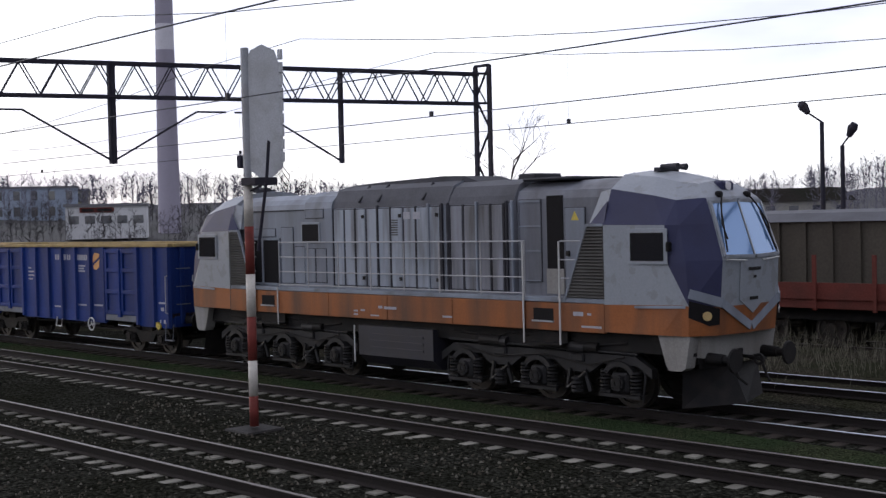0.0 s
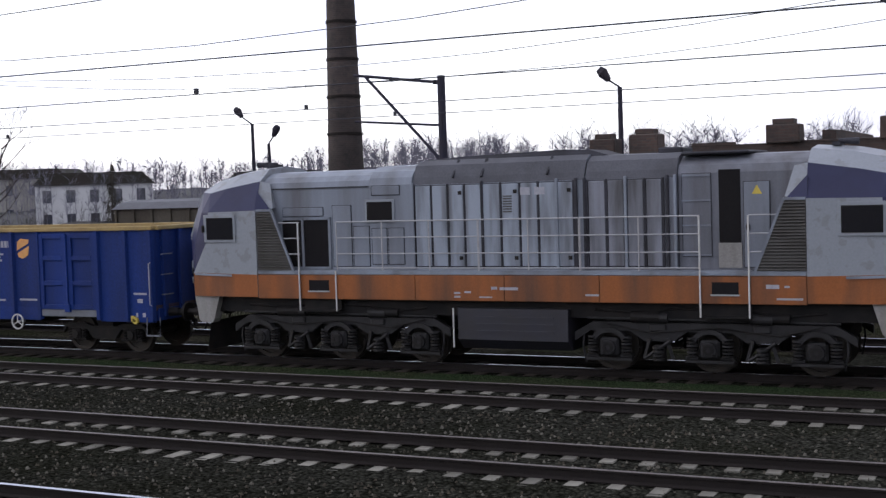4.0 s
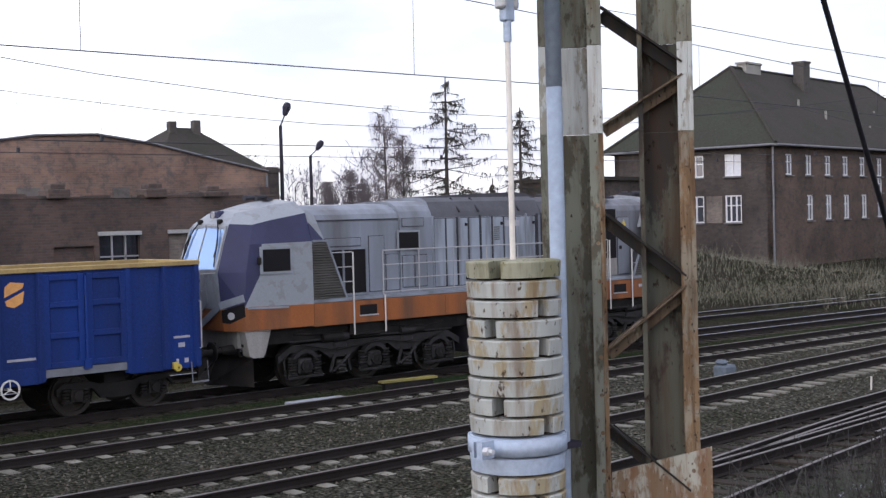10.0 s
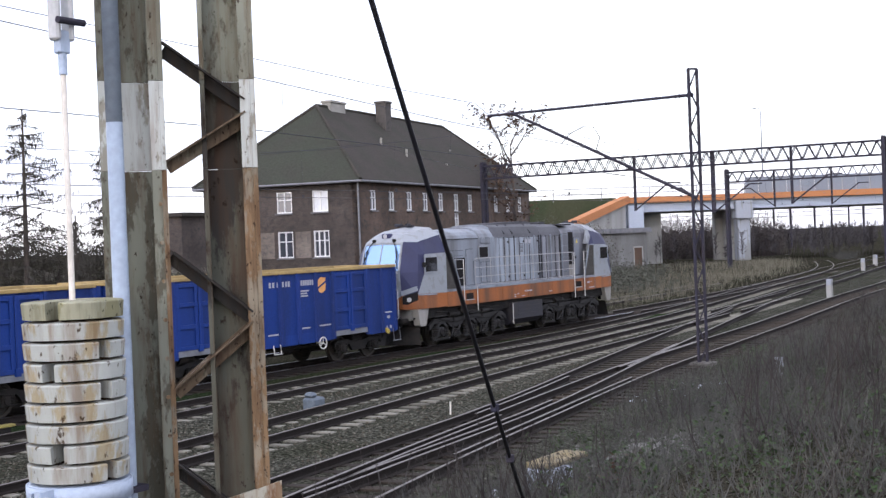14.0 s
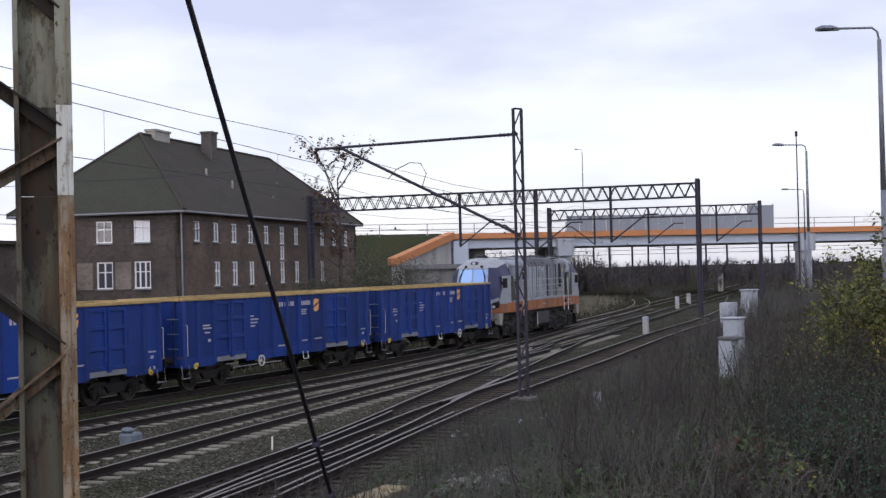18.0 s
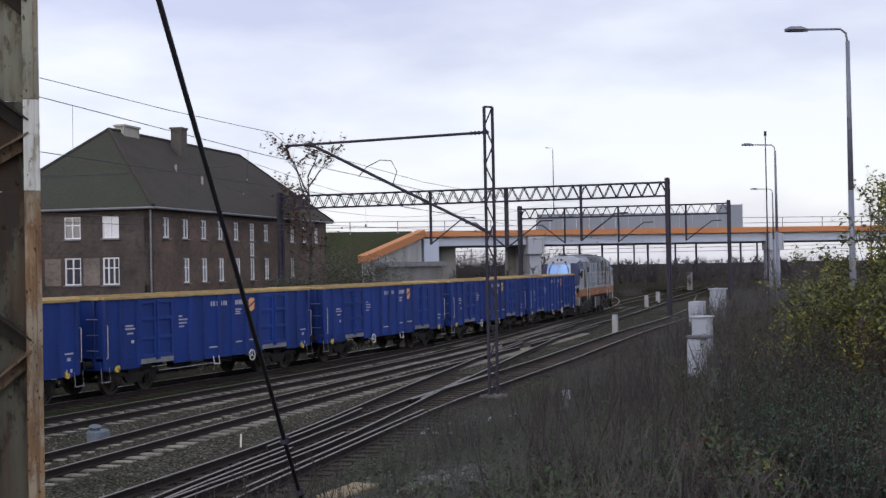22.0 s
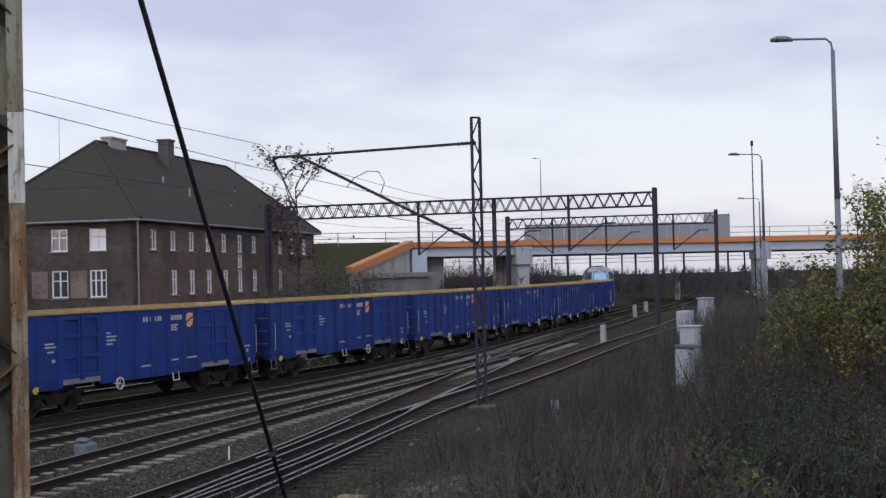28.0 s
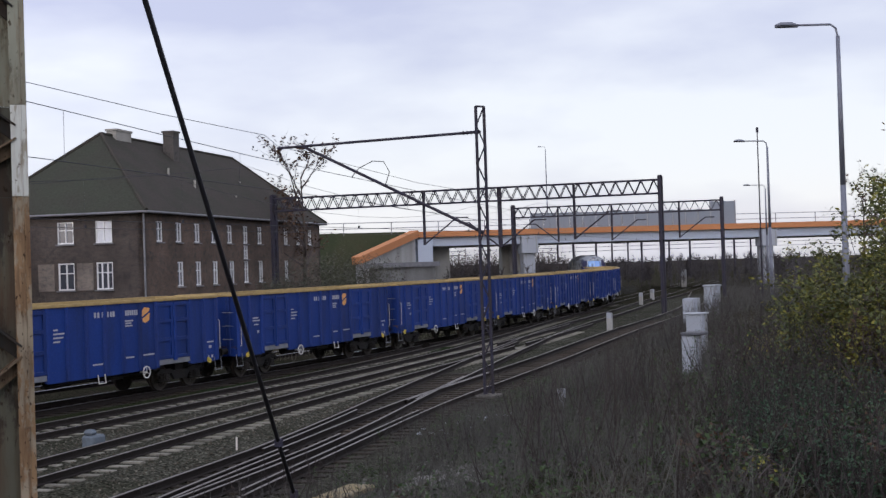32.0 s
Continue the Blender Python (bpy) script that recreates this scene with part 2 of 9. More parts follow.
LOCO_GREY = mat("grey_loco_paint", (0.215, 0.242, 0.292), 0.5, 0, (0.085, 0.08, 0.085), 0.75, 1.6, 30, 0.08, True, spec=0.2, mid=0.53, grain=0.1)
DOOR_GREY = mat("rain_streaked_grey_doors", (0.25, 0.285, 0.345), 0.5, 0, (0.05, 0.046, 0.05), 0.95, 3.4, 30, 0.06, True, mid=0.54, grain=0.12)
LOCO_WHITE = mat("white_loco_paint", (0.225, 0.243, 0.275), 0.45, 0, (0.165, 0.165, 0.17), 0.5, 3.4, 22, 0.05, spec=0.3, mid=0.57, sharp=True, grain=0.14)
LOCO_BLUE = mat("violet_blue_paint", (0.032, 0.035, 0.082), 0.5, 0, (0.022, 0.021, 0.045), 0.5, 1.2, 30, 0.03, spec=0.2, grain=0.1)
LOCO_ORANGE = mat("orange_loco_paint", (0.255, 0.088, 0.030), 0.5, 0, (0.075, 0.045, 0.034), 0.85, 1.8, 25, 0.08, True, spec=0.2, mid=0.52, grain=0.2)
DOOR_GRIMY = mat("sooty_grey_doors", (0.19, 0.20, 0.24), 0.55, 0, (0.04, 0.038, 0.04), 0.95, 3.4, 30, 0.06, True, mid=0.5, grain=0.15)
HOOD_GRIMY = mat("sooty_grey_hood", (0.18, 0.19, 0.225), 0.55, 0, (0.06, 0.056, 0.058), 0.8, 1.6, 30, 0.08, True, spec=0.2, mid=0.5, grain=0.14)
LOCO_ROOF = mat("dark_grey_roof_paint", (0.088, 0.09, 0.105), 0.62, 0, (0.048, 0.048, 0.054), 0.6, 1.5, 30, 0.1)
# soot on the roof, and the painted dark of door gaps and seams
SOOT_AND_GAP = mat("sooty_roof_dark_gaps", (0.045, 0.045, 0.055), 0.7, 0, (0.02, 0.02, 0.02), 0.6, 2, 30, 0.2)
LOUVRE = mat("dusty_louvre", (0.091, 0.0875, 0.084), 0.7, 0, (0.042, 0.0385, 0.035), 0.5, 2, 40, 0.1)
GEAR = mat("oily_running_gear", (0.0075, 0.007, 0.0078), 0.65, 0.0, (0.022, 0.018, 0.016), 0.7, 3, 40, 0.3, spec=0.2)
BOGIE = mat("dusty_bogie_casting", (0.020, 0.019, 0.021), 0.6, 0.0, (0.008, 0.0075, 0.0075), 0.9, 4.5, 40, 0.3, spec=0.3, mid=0.52)
TANK = mat("dark_blue_grey_tank", (0.018, 0.018, 0.029), 0.55, 0, (0.021, 0.018, 0.018), 0.6, 1.5, 30, 0.1)
WHEEL = mat("worn_wheel_steel", (0.03, 0.027, 0.0252), 0.55, 0.5, (0.054, 0.036, 0.024), 0.5, 5, 40, 0.1)
# near-black that paints the shade inside openings; also the black lamp housings
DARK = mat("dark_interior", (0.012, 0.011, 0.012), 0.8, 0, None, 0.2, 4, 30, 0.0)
HANDRAIL = mat("white_handrail_paint", (0.50, 0.50, 0.50), 0.45, 0, (0.30, 0.28, 0.25), 0.4, 6, 60, 0.05)
RAILING = mat("pale_grey_railing", (0.33, 0.33, 0.35), 0.5, 0, (0.192, 0.176, 0.16), 0.4, 5, 60, 0.05)
PALE_BARS = mat("faded_white_marking", (0.34, 0.34, 0.38), 0.7, 0, (0.25, 0.25, 0.30), 0.5, 12, 60, 0.0)
SKIRT = mat("beige_grey_skirt", (0.266, 0.259, 0.252), 0.6, 0, (0.098, 0.084, 0.07), 0.6, 1.5, 30, 0.1, True)
GLASS_DARK = glass_mat("dark_cab_glass", (0.012, 0.012, 0.016))
# the sky's blue reflection is partly painted into the pane's base colour
GLASS_SCREEN = glass_mat("sky_blue_windscreen", (0.16, 0.29, 0.54), 0.06, 0.42)
WAGON_BLUE = mat("blue_wagon_paint", (0.009, 0.031, 0.165), 0.55, 0, (0.012, 0.018, 0.055), 0.7, 1.3, 22, 0.12, True, vary=0.16, spec=0.15, mid=0.52, grain=0.35)
WAGON_RIM = mat("ochre_wagon_rim", (0.33, 0.24, 0.105), 0.6, 0, (0.16, 0.11, 0.06), 0.5, 3, 30, 0.1)
WAGON_INSIDE = mat("rusty_wagon_inside", (0.10, 0.065, 0.05), 0.85, 0, (0.04, 0.035, 0.03), 0.6, 1, 30, 0.2)
WAGON_LOGO = mat("orange_logo_paint", (0.62, 0.30, 0.09), 0.55, 0, (0.4, 0.18, 0.06), 0.4, 9, 60, 0.0)
SILL = mat("grey_door_sill", (0.17, 0.18, 0.21), 0.6, 0, (0.08, 0.08, 0.08), 0.5, 3, 30, 0.1)
YELLOW = mat("yellow_paint", (0.55, 0.42, 0.06), 0.55, 0, (0.25, 0.19, 0.06), 0.4, 6, 50, 0.05)
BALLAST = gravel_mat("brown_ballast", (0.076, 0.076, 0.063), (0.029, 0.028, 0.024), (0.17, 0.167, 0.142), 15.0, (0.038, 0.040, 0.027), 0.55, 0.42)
GRASS_STRIP = gravel_mat("mossy_grass_strip", (0.055, 0.066, 0.036), (0.028, 0.03, 0.02), (0.10, 0.11, 0.065), 30.0, (0.038, 0.062, 0.03), 0.8)
RAIL_SIDE = mat("rusty_rail", (0.021, 0.0178, 0.0172), 0.8, 0.1, (0.0168, 0.0132, 0.012), 0.6, 2, 40, 0.2)
RAIL_TOP = mat("bright_rail_head", (0.38, 0.40, 0.48), 0.28, 1.0, (0.45, 0.45, 0.5), 0.4, 4, 40, 0.0)
RAIL_DULL = mat("dull_rail_head", (0.15, 0.135, 0.13), 0.5, 0.7, (0.08, 0.065, 0.06), 0.5, 4, 40, 0.0)
SLEEPER = mat("concrete_sleeper", (0.185, 0.178, 0.155), 0.9, 0, (0.0675, 0.06, 0.0525), 0.7, 3, 35, 0.3, vary=0.3)
SLEEPER_WOOD = mat("tarred_timber_sleeper", (0.027, 0.0228, 0.0198), 0.9, 0, (0.054, 0.042, 0.033), 0.5, 3, 35, 0.3, vary=0.3)
STEEL = mat("dark_painted_steel", (0.03, 0.029, 0.045), 0.7, 0.0, (0.04, 0.032, 0.03), 0.5, 2, 30, 0.1)
STEEL_GREY = mat("grey_galvanised_steel", (0.30, 0.31, 0.34), 0.5, 0.3, (0.2, 0.18, 0.17), 0.5, 2, 40, 0.05)
WIRE = mat("dark_wire", (0.03, 0.03, 0.04), 0.5, 0.4, None, 0.3, 3, 30, 0.0)
CONCRETE = mat("weathered_concrete", (0.33, 0.33, 0.33), 0.9, 0, (0.16, 0.15, 0.14), 0.6, 0.6, 20, 0.3, True)
# galvanised steel with its silhouette against the bright sky put into the colour
LAMP_STEEL = mat("silhouette_lamp_steel", (0.13, 0.14, 0.18), 0.5, 0.2, (0.08, 0.08, 0.10), 0.5, 2, 40, 0.05)
CONCRETE_DIRTY = mat("dirty_concrete", (0.11, 0.105, 0.10), 0.95, 0, (0.06, 0.055, 0.05), 0.7, 1.5, 20, 0.3)
CONCRETE_PALE = mat("pale_concrete", (0.28, 0.30, 0.345), 0.85, 0, (0.20, 0.20, 0.20), 0.75, 2.2, 25, 0.2, True, mid=0.56, sharp=True)
GROUND = gravel_mat("dry_autumn_ground", (0.060, 0.054, 0.042), (0.030, 0.027, 0.022), (0.11, 0.10, 0.078), 20.0, (0.034, 0.038, 0.022), 0.8)

# ---- mesh helpers ----


class Shape:
    """Collects simple solids into one mesh."""

    def __init__(self):
        self.v, self.f, self.mi = [], [], []

    def add(self, verts, faces, m=0):
        o = len(self.v)
        self.v += [tuple(p) for p in verts]
        self.f += [tuple(i + o for i in f) for f in faces]
        self.mi += [m] * len(faces)
        return self

    def box(self, x0, x1, y0, y1, z0, z1, m=0, c=0.0):
        """A box; c chamfers its twelve edges by cutting the corners of each face in."""
        if c <= 0:
            v = [(x, y, z) for z in (z0, z1) for y in (y0, y1) for x in (x0, x1)]
            return self.add(v, [(0, 2, 3, 1), (4, 5, 7, 6), (0, 1, 5, 4), (2, 6, 7, 3), (0, 4, 6, 2), (1, 3, 7, 5)], m)
        lo, hi = (x0, y0, z0), (x1, y1, z1)
        v, idx = [], {}
        for sx in (0, 1):
            for sy in (0, 1):
                for sz in (0, 1):
                    s = (sx, sy, sz)
                    base = [hi[i] if s[i] else lo[i] for i in range(3)]
                    inn = [(-c if s[i] else c) for i in range(3)]
                    for ax in range(3):
                        p = [base[i] if i == ax else base[i] + inn[i] for i in range(3)]
                        idx[(s, ax)] = len(v)
                        v.append(p)
        f = []
        for ax in range(3):
            a, b = [i for i in range(3) if i != ax]
            for sd in (0, 1):
                q = []
                for (p, r) in ((0, 0), (1, 0), (1, 1), (0, 1)):
                    s = [0, 0, 0]
                    s[ax], s[a], s[b] = sd, p, r
                    q.append(idx[(tuple(s), ax)])
                flip = (sd == 1) == (ax == 1)
                f.append(tuple(reversed(q)) if flip else tuple(q))
            for p in (0, 1):
                for r in (0, 1):
                    s0, s1 = [0, 0, 0], [0, 0, 0]
                    s0[a], s0[b], s1[a], s1[b] = p, r, p, r
                    s1[ax] = 1
                    f.append((idx[(tuple(s0), a)], idx[(tuple(s1), a)], idx[(tuple(s1), b)], idx[(tuple(s0), b)]))
        for sx in (0, 1):
            for sy in (0, 1):
                for sz in (0, 1):
                    f.append(tuple(idx[((sx, sy, sz), ax)] for ax in range(3)))
        return self.add(v, f, m)

    def tube(self, p0, p1, r0, r1=None, n=8, m=0, caps=True):
        r1 = r0 if r1 is None else r1
        p0, p1 = Vector(p0), Vector(p1)
        d = (p1 - p0).normalized()
        a = d.cross(Vector((0, 0, 1)) if abs(d.z) < 0.95 else Vector((1, 0, 0))).normalized()
        b = d.cross(a)
        v = []
        for p, r in ((p0, r0), (p1, r1)):
            v += [p + (a * math.cos(6.2832 * i / n) + b * math.sin(6.2832 * i / n)) * r for i in range(n)]
        f = [(i, (i + 1) % n, n + (i + 1) % n, n + i) for i in range(n)]
        if caps:
            f += [tuple(reversed(range(n))), tuple(range(n, 2 * n))]
        return self.add(v, f, m)

    def spike(self, p0, p1, r, m=0):
        """A thin three-sided point, for twigs."""
        p0, p1 = Vector(p0), Vector(p1)
        d = (p1 - p0).normalized()
        a = d.cross(Vector((0, 0, 1)) if abs(d.z) < 0.95 else Vector((1, 0, 0))).normalized() * r
        b = d.cross(a)
        return self.add([p0 + a, p0 - a * 0.5 + b * 0.87, p0 - a * 0.5 - b * 0.87, p1], [(0, 1, 3), (1, 2, 3), (2, 0, 3)], m)

    def poly(self, pts, r, n=6, m=0):
        return self.sweep(pts, r, n, m)

    def sweep(self, pts, r, n=5, m=0):
        """One round wire along a line of points."""
        pts = [Vector(p) for p in pts]
        secs = []
        for i, p in enumerate(pts):
            d = (pts[min(i + 1, len(pts) - 1)] - pts[max(i - 1, 0)]).normalized()
            a = d.cross(Vector((0, 0, 1)) if abs(d.z) < 0.95 else Vector((1, 0, 0))).normalized()
            b = d.cross(a)
            secs.append([p + (a * math.cos(6.2832 * k / n) + b * math.sin(6.2832 * k / n)) * r for k in range(n)])
        return self.loft(secs, m)

    def bar(self, p0, p1, w, h, m=0):
        """A flat bar from p0 to p1, w wide across and h high."""
        p0, p1 = Vector(p0), Vector(p1)
        d = (p1 - p0).normalized()
        a = d.cross(Vector((0, 0, 1)) if abs(d.z) < 0.98 else Vector((0, 1, 0))).normalized()
        b = a.cross(d)
        v = [p + a * (w / 2 * i) + b * (h / 2 * j) for p in (p0, p1) for i, j in ((-1, -1), (1, -1), (1, 1), (-1, 1))]
        return self.add(v, [(3, 2, 1, 0), (4, 5, 6, 7), (0, 1, 5, 4), (1, 2, 6, 5), (2, 3, 7, 6), (3, 0, 4, 7)], m)

    def prism(self, outline, a, b, axis="y", m=0):
        """An outline in the plane across the axis, drawn out from a to b."""
        n = len(outline)
        put = {"y": lambda u, w, t: (u, t, w), "x": lambda u, w, t: (t, u, w), "z": lambda u, w, t: (u, w, t)}[axis]
        v = [put(u, w, t) for t in (a, b) for u, w in outline]
        f = [tuple(range(n)), tuple(range(2 * n - 1, n - 1, -1))] + [(i, i + n, (i + 1) % n + n, (i + 1) % n) for i in range(n)]
        return self.add(v, f, m)

    def ring(self, c, r0, r1, h, axis="y", n=20, m=0, a0=0.0, a1=6.28318):
        """A ring or part of one: inner and outer radius, thickness along the axis."""
        full = a1 - a0 > 6.28
        k = n if full else n + 1
        v = []
        for t in (-h / 2, h / 2):
            for r in (r0, r1):
                for i in range(k):
                    g = a0 + (a1 - a0) * i / n
                    u, w = math.cos(g) * r, math.sin(g) * r
                    v.append({"y": (c[0] + u, c[1] + t, c[2] + w), "z": (c[0] + u, c[1] + w, c[2] + t), "x": (c[0] + t, c[1] + u, c[2] + w)}[axis])
        f = []
        for i in range(n):
            j = (i + 1) % k
            f += [(i, j, k + j, k + i), (2 * k + i, 3 * k + i, 3 * k + j, 2 * k + j), (i, 2 * k + i, 2 * k + j, j), (k + i, k + j, 3 * k + j, 3 * k + i)]
        if not full:
            e = k - 1
            f += [(0, k, 3 * k, 2 * k), (e, 2 * k + e, 3 * k + e, k + e)]
        return self.add(v, f, m)

    def loft(self, sections, m=0, caps=True, closed=True):
        """A skin over sections with equal numbers of points."""
        n = len(sections[0])
        v = [p for s in sections for p in s]
        f = []
        for k in range(len(sections) - 1):
            for i in range(n if closed else n - 1):
                j = (i + 1) % n
                f.append((k * n + i, k * n + j, (k + 1) * n + j, (k + 1) * n + i))
        if caps:
            f += [tuple(reversed(range(n))), tuple((len(sections) - 1) * n + i for i in range(n))]
        return self.add(v, f, m)

    def mesh(self, name, mats, smooth=False, fix=True):
        me = bpy.data.meshes.new(name)
        me.from_pydata(self.v, [], self.f)
        for k in mats if isinstance(mats, (list, tuple)) else [mats]:
            me.materials.append(k)
        me.polygons.foreach_set("material_index", self.mi)
        if fix and len(self.f) < 60000:
            b = bmesh.new()
            b.from_mesh(me)
            bmesh.ops.recalc_face_normals(b, faces=b.faces)
            b.to_mesh(me)
            b.free()
        if smooth:
            me.polygons.foreach_set("use_smooth", [True] * len(me.polygons))
        me.update()
        return me


def part(name, shape, mats, parent=None, label="", smooth=False, at=None):
    """Links a shape (or a mesh) as one mesh object under a thing or a part."""
    me = shape if isinstance(shape, bpy.types.Mesh) else shape.mesh(name, mats, smooth)
    ob = new(name, me)
    if parent is not None:
        ob.parent = parent
    if at is not None:
        ob.matrix_basis = at
    if label:
        ob["label"] = label
    return ob


def thing(name, label, category, group="", kind="", at=None):
    ob = new(name)
    ob.empty_display_size = 0.2
    if at is not None:
        ob.matrix_basis = at
    return tagged(ob, label, category, group, kind)


def whole(name, shape, mats, label, category, group="", kind="", at=None, smooth=False):
    """A thing that is one mesh."""
    ob = part(name, shape, mats, None, "", smooth, at)
    return tagged(ob, label, category, group, kind)


def box_uv(ob, scale=1.0):
    """Metre-true mapping on the faces of a mesh, for brick courses."""
    me = ob.data
    uv = me.uv_layers.new(name="courses")
    for p in me.polygons:
        n = p.normal
        side = abs(n.z) < 0.7
        t = Vector((-n.y, n.x, 0)).normalized() if side and (abs(n.x) + abs(n.y)) > 1e-6 else Vector((1, 0, 0))
        for li in p.loop_indices:
            c = me.vertices[me.loops[li].vertex_index].co
            uv.data[li].uv = (c.dot(t) * scale, (c.z if side else c.y) * scale)


# ---- the plan of the tracks: one bend for all of them, x along, y across ----
BEND_X = (-400, -60, -10, 15, 40, 70, 100, 150, 200)
BEND_A = (0.0, 0.0, -0.27, 3.13, -0.85, 3.8, 7.8, 7.8, 7.8)
# the train's own track leaves the others in a left-hand bend
LEAVE_X = (-400, -60, -10, 15, 40, 70, 98, 106, 116, 130, 150, 200)
LEAVE_A = (0.0, 0.0, -0.27, 3.13, -0.85, 3.8, 7.6, 9.4, 13.0, 17.0, 22.0, 32.0)
_S = np.arange(-400.0, 420.0, 0.5)


def bent_line(stations, angles):
    h = np.radians(np.interp(_S, stations, angles))
    x, y = np.cumsum(np.cos(h)) * 0.5, np.cumsum(np.sin(h)) * 0.5
    k = int(np.argmin(abs(_S + 15)))
    return x - x[k] - 15, y - y[k] + 26.57, h


MAIN_LINE, LEAVING_LINE = bent_line(BEND_X, BEND_A), bent_line(LEAVE_X, LEAVE_A)


def on_track(s, across, leaving=None):
    """Place and heading s metres along the line, for a track at that distance across it; the train's own track leaves the rest."""
    lx, ly, lh = LEAVING_LINE if (across == 26.57 if leaving is None else leaving) else MAIN_LINE
    across -= 26.57
    x, y, h = np.interp(s, _S, lx), np.interp(s, _S, ly), np.interp(s, _S, lh)
    return float(x - across * math.sin(h)), float(y + across * math.cos(h)), float(h)


TRAIN_Y, T2_Y, T3_Y, T4_Y = 26.57, 22.70, 17.57, 12.70
# farther along, the second and third track swing away from the common bend
SWING = {T2_Y: ((30, 44, 55, 70, 84, 100, 120, 240), (0, 0.3, 1.1, 2.5, 3.6, 4.1, 4.3, 4.3)),
         T3_Y: ((14, 22, 26, 30, 38, 48, 56, 66, 90), (0, 0.4, 0.9, 1.25, 2.05, 3.0, 3.6, 4.1, 5.3))}


def rail_at(s, track, a=0.0):
    """Place and heading s metres along one track, a metres to its side."""
    if track not in SWING:
        return on_track(s, track + a, track == TRAIN_Y)
    st, off = SWING[track]
    o0, o1 = float(np.interp(s - 2, st, off)), float(np.interp(s + 2, st, off))
    x, y, h = on_track(s, track + (o0 + o1) / 2 + a, False)
    return x, y, h + math.atan2(o1 - o0, 4.0)


EYE_X, EYE_Y, EYE_Z = 0.0, 0.0, 4.03


def seen(az, el, d):
    """A place by bearing (degrees to the left of straight across), height angle and distance from where the camera stands."""
    a = radians(az)
    return Vector((-d * math.sin(a), d * math.cos(a), EYE_Z + d * math.tan(radians(el))))

# ---- ground: one sheet to the horizon, a bank on the near side ----
def ease(t):
    t = min(max(t, 0.0), 1.0)
    return t * t * (3 - 2 * t)


def bank_edge(x):
    return 9.6 + 0.1 * max(min(x, 70), 0)


def bank(x, y):
    """Height of the near bank above rail level; farther along it rises again beside the line."""
    edge = bank_edge(x)
    top = 2.2 - 1.35 * min(max((x - 12) / 30, 0), 1)
    t = ease((edge - y) / 8.0)
    return top * t + 1.35 * ease((x - 43) / 12) * ease((edge - 0.5 - y) / 3.2) + 0.16 * noise.noise((x * 0.3, y * 0.3, 0)) * (0.2 + t)


def far_rise(x, y):
    """The grassy slope beyond the yard, between the shed and the house."""
    return 2.7 * ease((y - 34.5 - 0.05 * x) / 22) * ease((x - 22) / 8) * ease((70 - x) / 12)


def build_ground():
    s = Shape()
    xs = sorted(set([-1500, -700, -300, -150] + list(np.arange(-90, 130, 2.0)) + [140, 160, 190, 240, 320, 450, 700, 1500]))
    ys = sorted(set([-1500, -300, -60, -25] + list(np.arange(-16, 12, 1.0)) + [13, 15, 17, 20, 23, 26, 29, 31, 33, 36, 39, 42, 45, 48, 51, 55, 60, 65, 70, 85, 100, 150, 250, 500, 1500]))
    v = []
    for y in ys:
        for x in xs:
            z = bank(x, y) - 0.28
            if y > 30:
                z += 0.25 * min(1, (y - 30) / 4) + 0.15 * noise.noise((x * 0.11, y * 0.11, 3)) + far_rise(x, y)
            v.append((x, y, z))
    nx = len(xs)
    f = [(j * nx + i, j * nx + i + 1, (j + 1) * nx + i + 1, (j + 1) * nx + i) for j in range(len(ys) - 1) for i in range(nx - 1)]
    s.add(v, f)
    g = whole("ground", s, GROUND, "brown dry autumn ground with sparse grass", "ground", kind="structure", smooth=True)
    return g


def ribbon(name, profile, material, s0, s1, step, across, label, category, leaving=False):
    """A profile (across, up) drawn along a track."""
    sh = Shape()
    secs = []
    for s in np.arange(s0, s1 + 0.01, step):
        sec = []
        for a, z in profile:
            x, y, _ = on_track(s, across + a, leaving)
            sec.append((x, y, z - 0.01 * min(max((s - 14) / 8, 0), 1) + 0.025 * noise.noise((x * 1.3, y * 1.3, 1)) if z < -0.05 else z))
        secs.append(sec)
    sh.loft(secs, caps=False, closed=False)
    return whole(name, sh, material, label, category, kind="structure", smooth=True)


RAIL_PROFILE = [(-0.075, -0.172), (-0.075, -0.158), (-0.012, -0.135), (-0.012, -0.045), (-0.036, -0.035), (-0.036, -0.006), (-0.028, 0.0),
                (0.028, 0.0), (0.036, -0.006), (0.036, -0.035), (0.012, -0.045), (0.012, -0.135), (0.075, -0.158), (0.075, -0.172)]


def rail_shape(line):
    """A rail swept along a list of (x, y, heading)."""
    sh = Shape()
    n = len(RAIL_PROFILE)
    secs = [[(x - a * math.sin(h), y + a * math.cos(h), z) for a, z in RAIL_PROFILE] for x, y, h in line]
    sh.loft(secs)
    # the running surface is polished
    per = n
    for k in range(len(secs) - 1):
        for i in (5, 6, 7):
            sh.mi[k * per + i] = 1
    return sh


def sleeper_mesh(wood=False):
    s = Shape()
    if wood:
        s.box(-0.13, 0.13, -1.3, 1.3, -0.30, -0.165, 0, 0.012)
    else:
        for a, b, t in ((-1.3, -0.45, -0.172), (-0.45, 0.45, -0.215), (0.45, 1.3, -0.172)):
            s.prism([(-0.15, -0.32), (0.15, -0.32), (0.105, t), (-0.105, t)], a, b, "y")
    return s.mesh("sleeper", SLEEPER_WOOD if wood else SLEEPER)


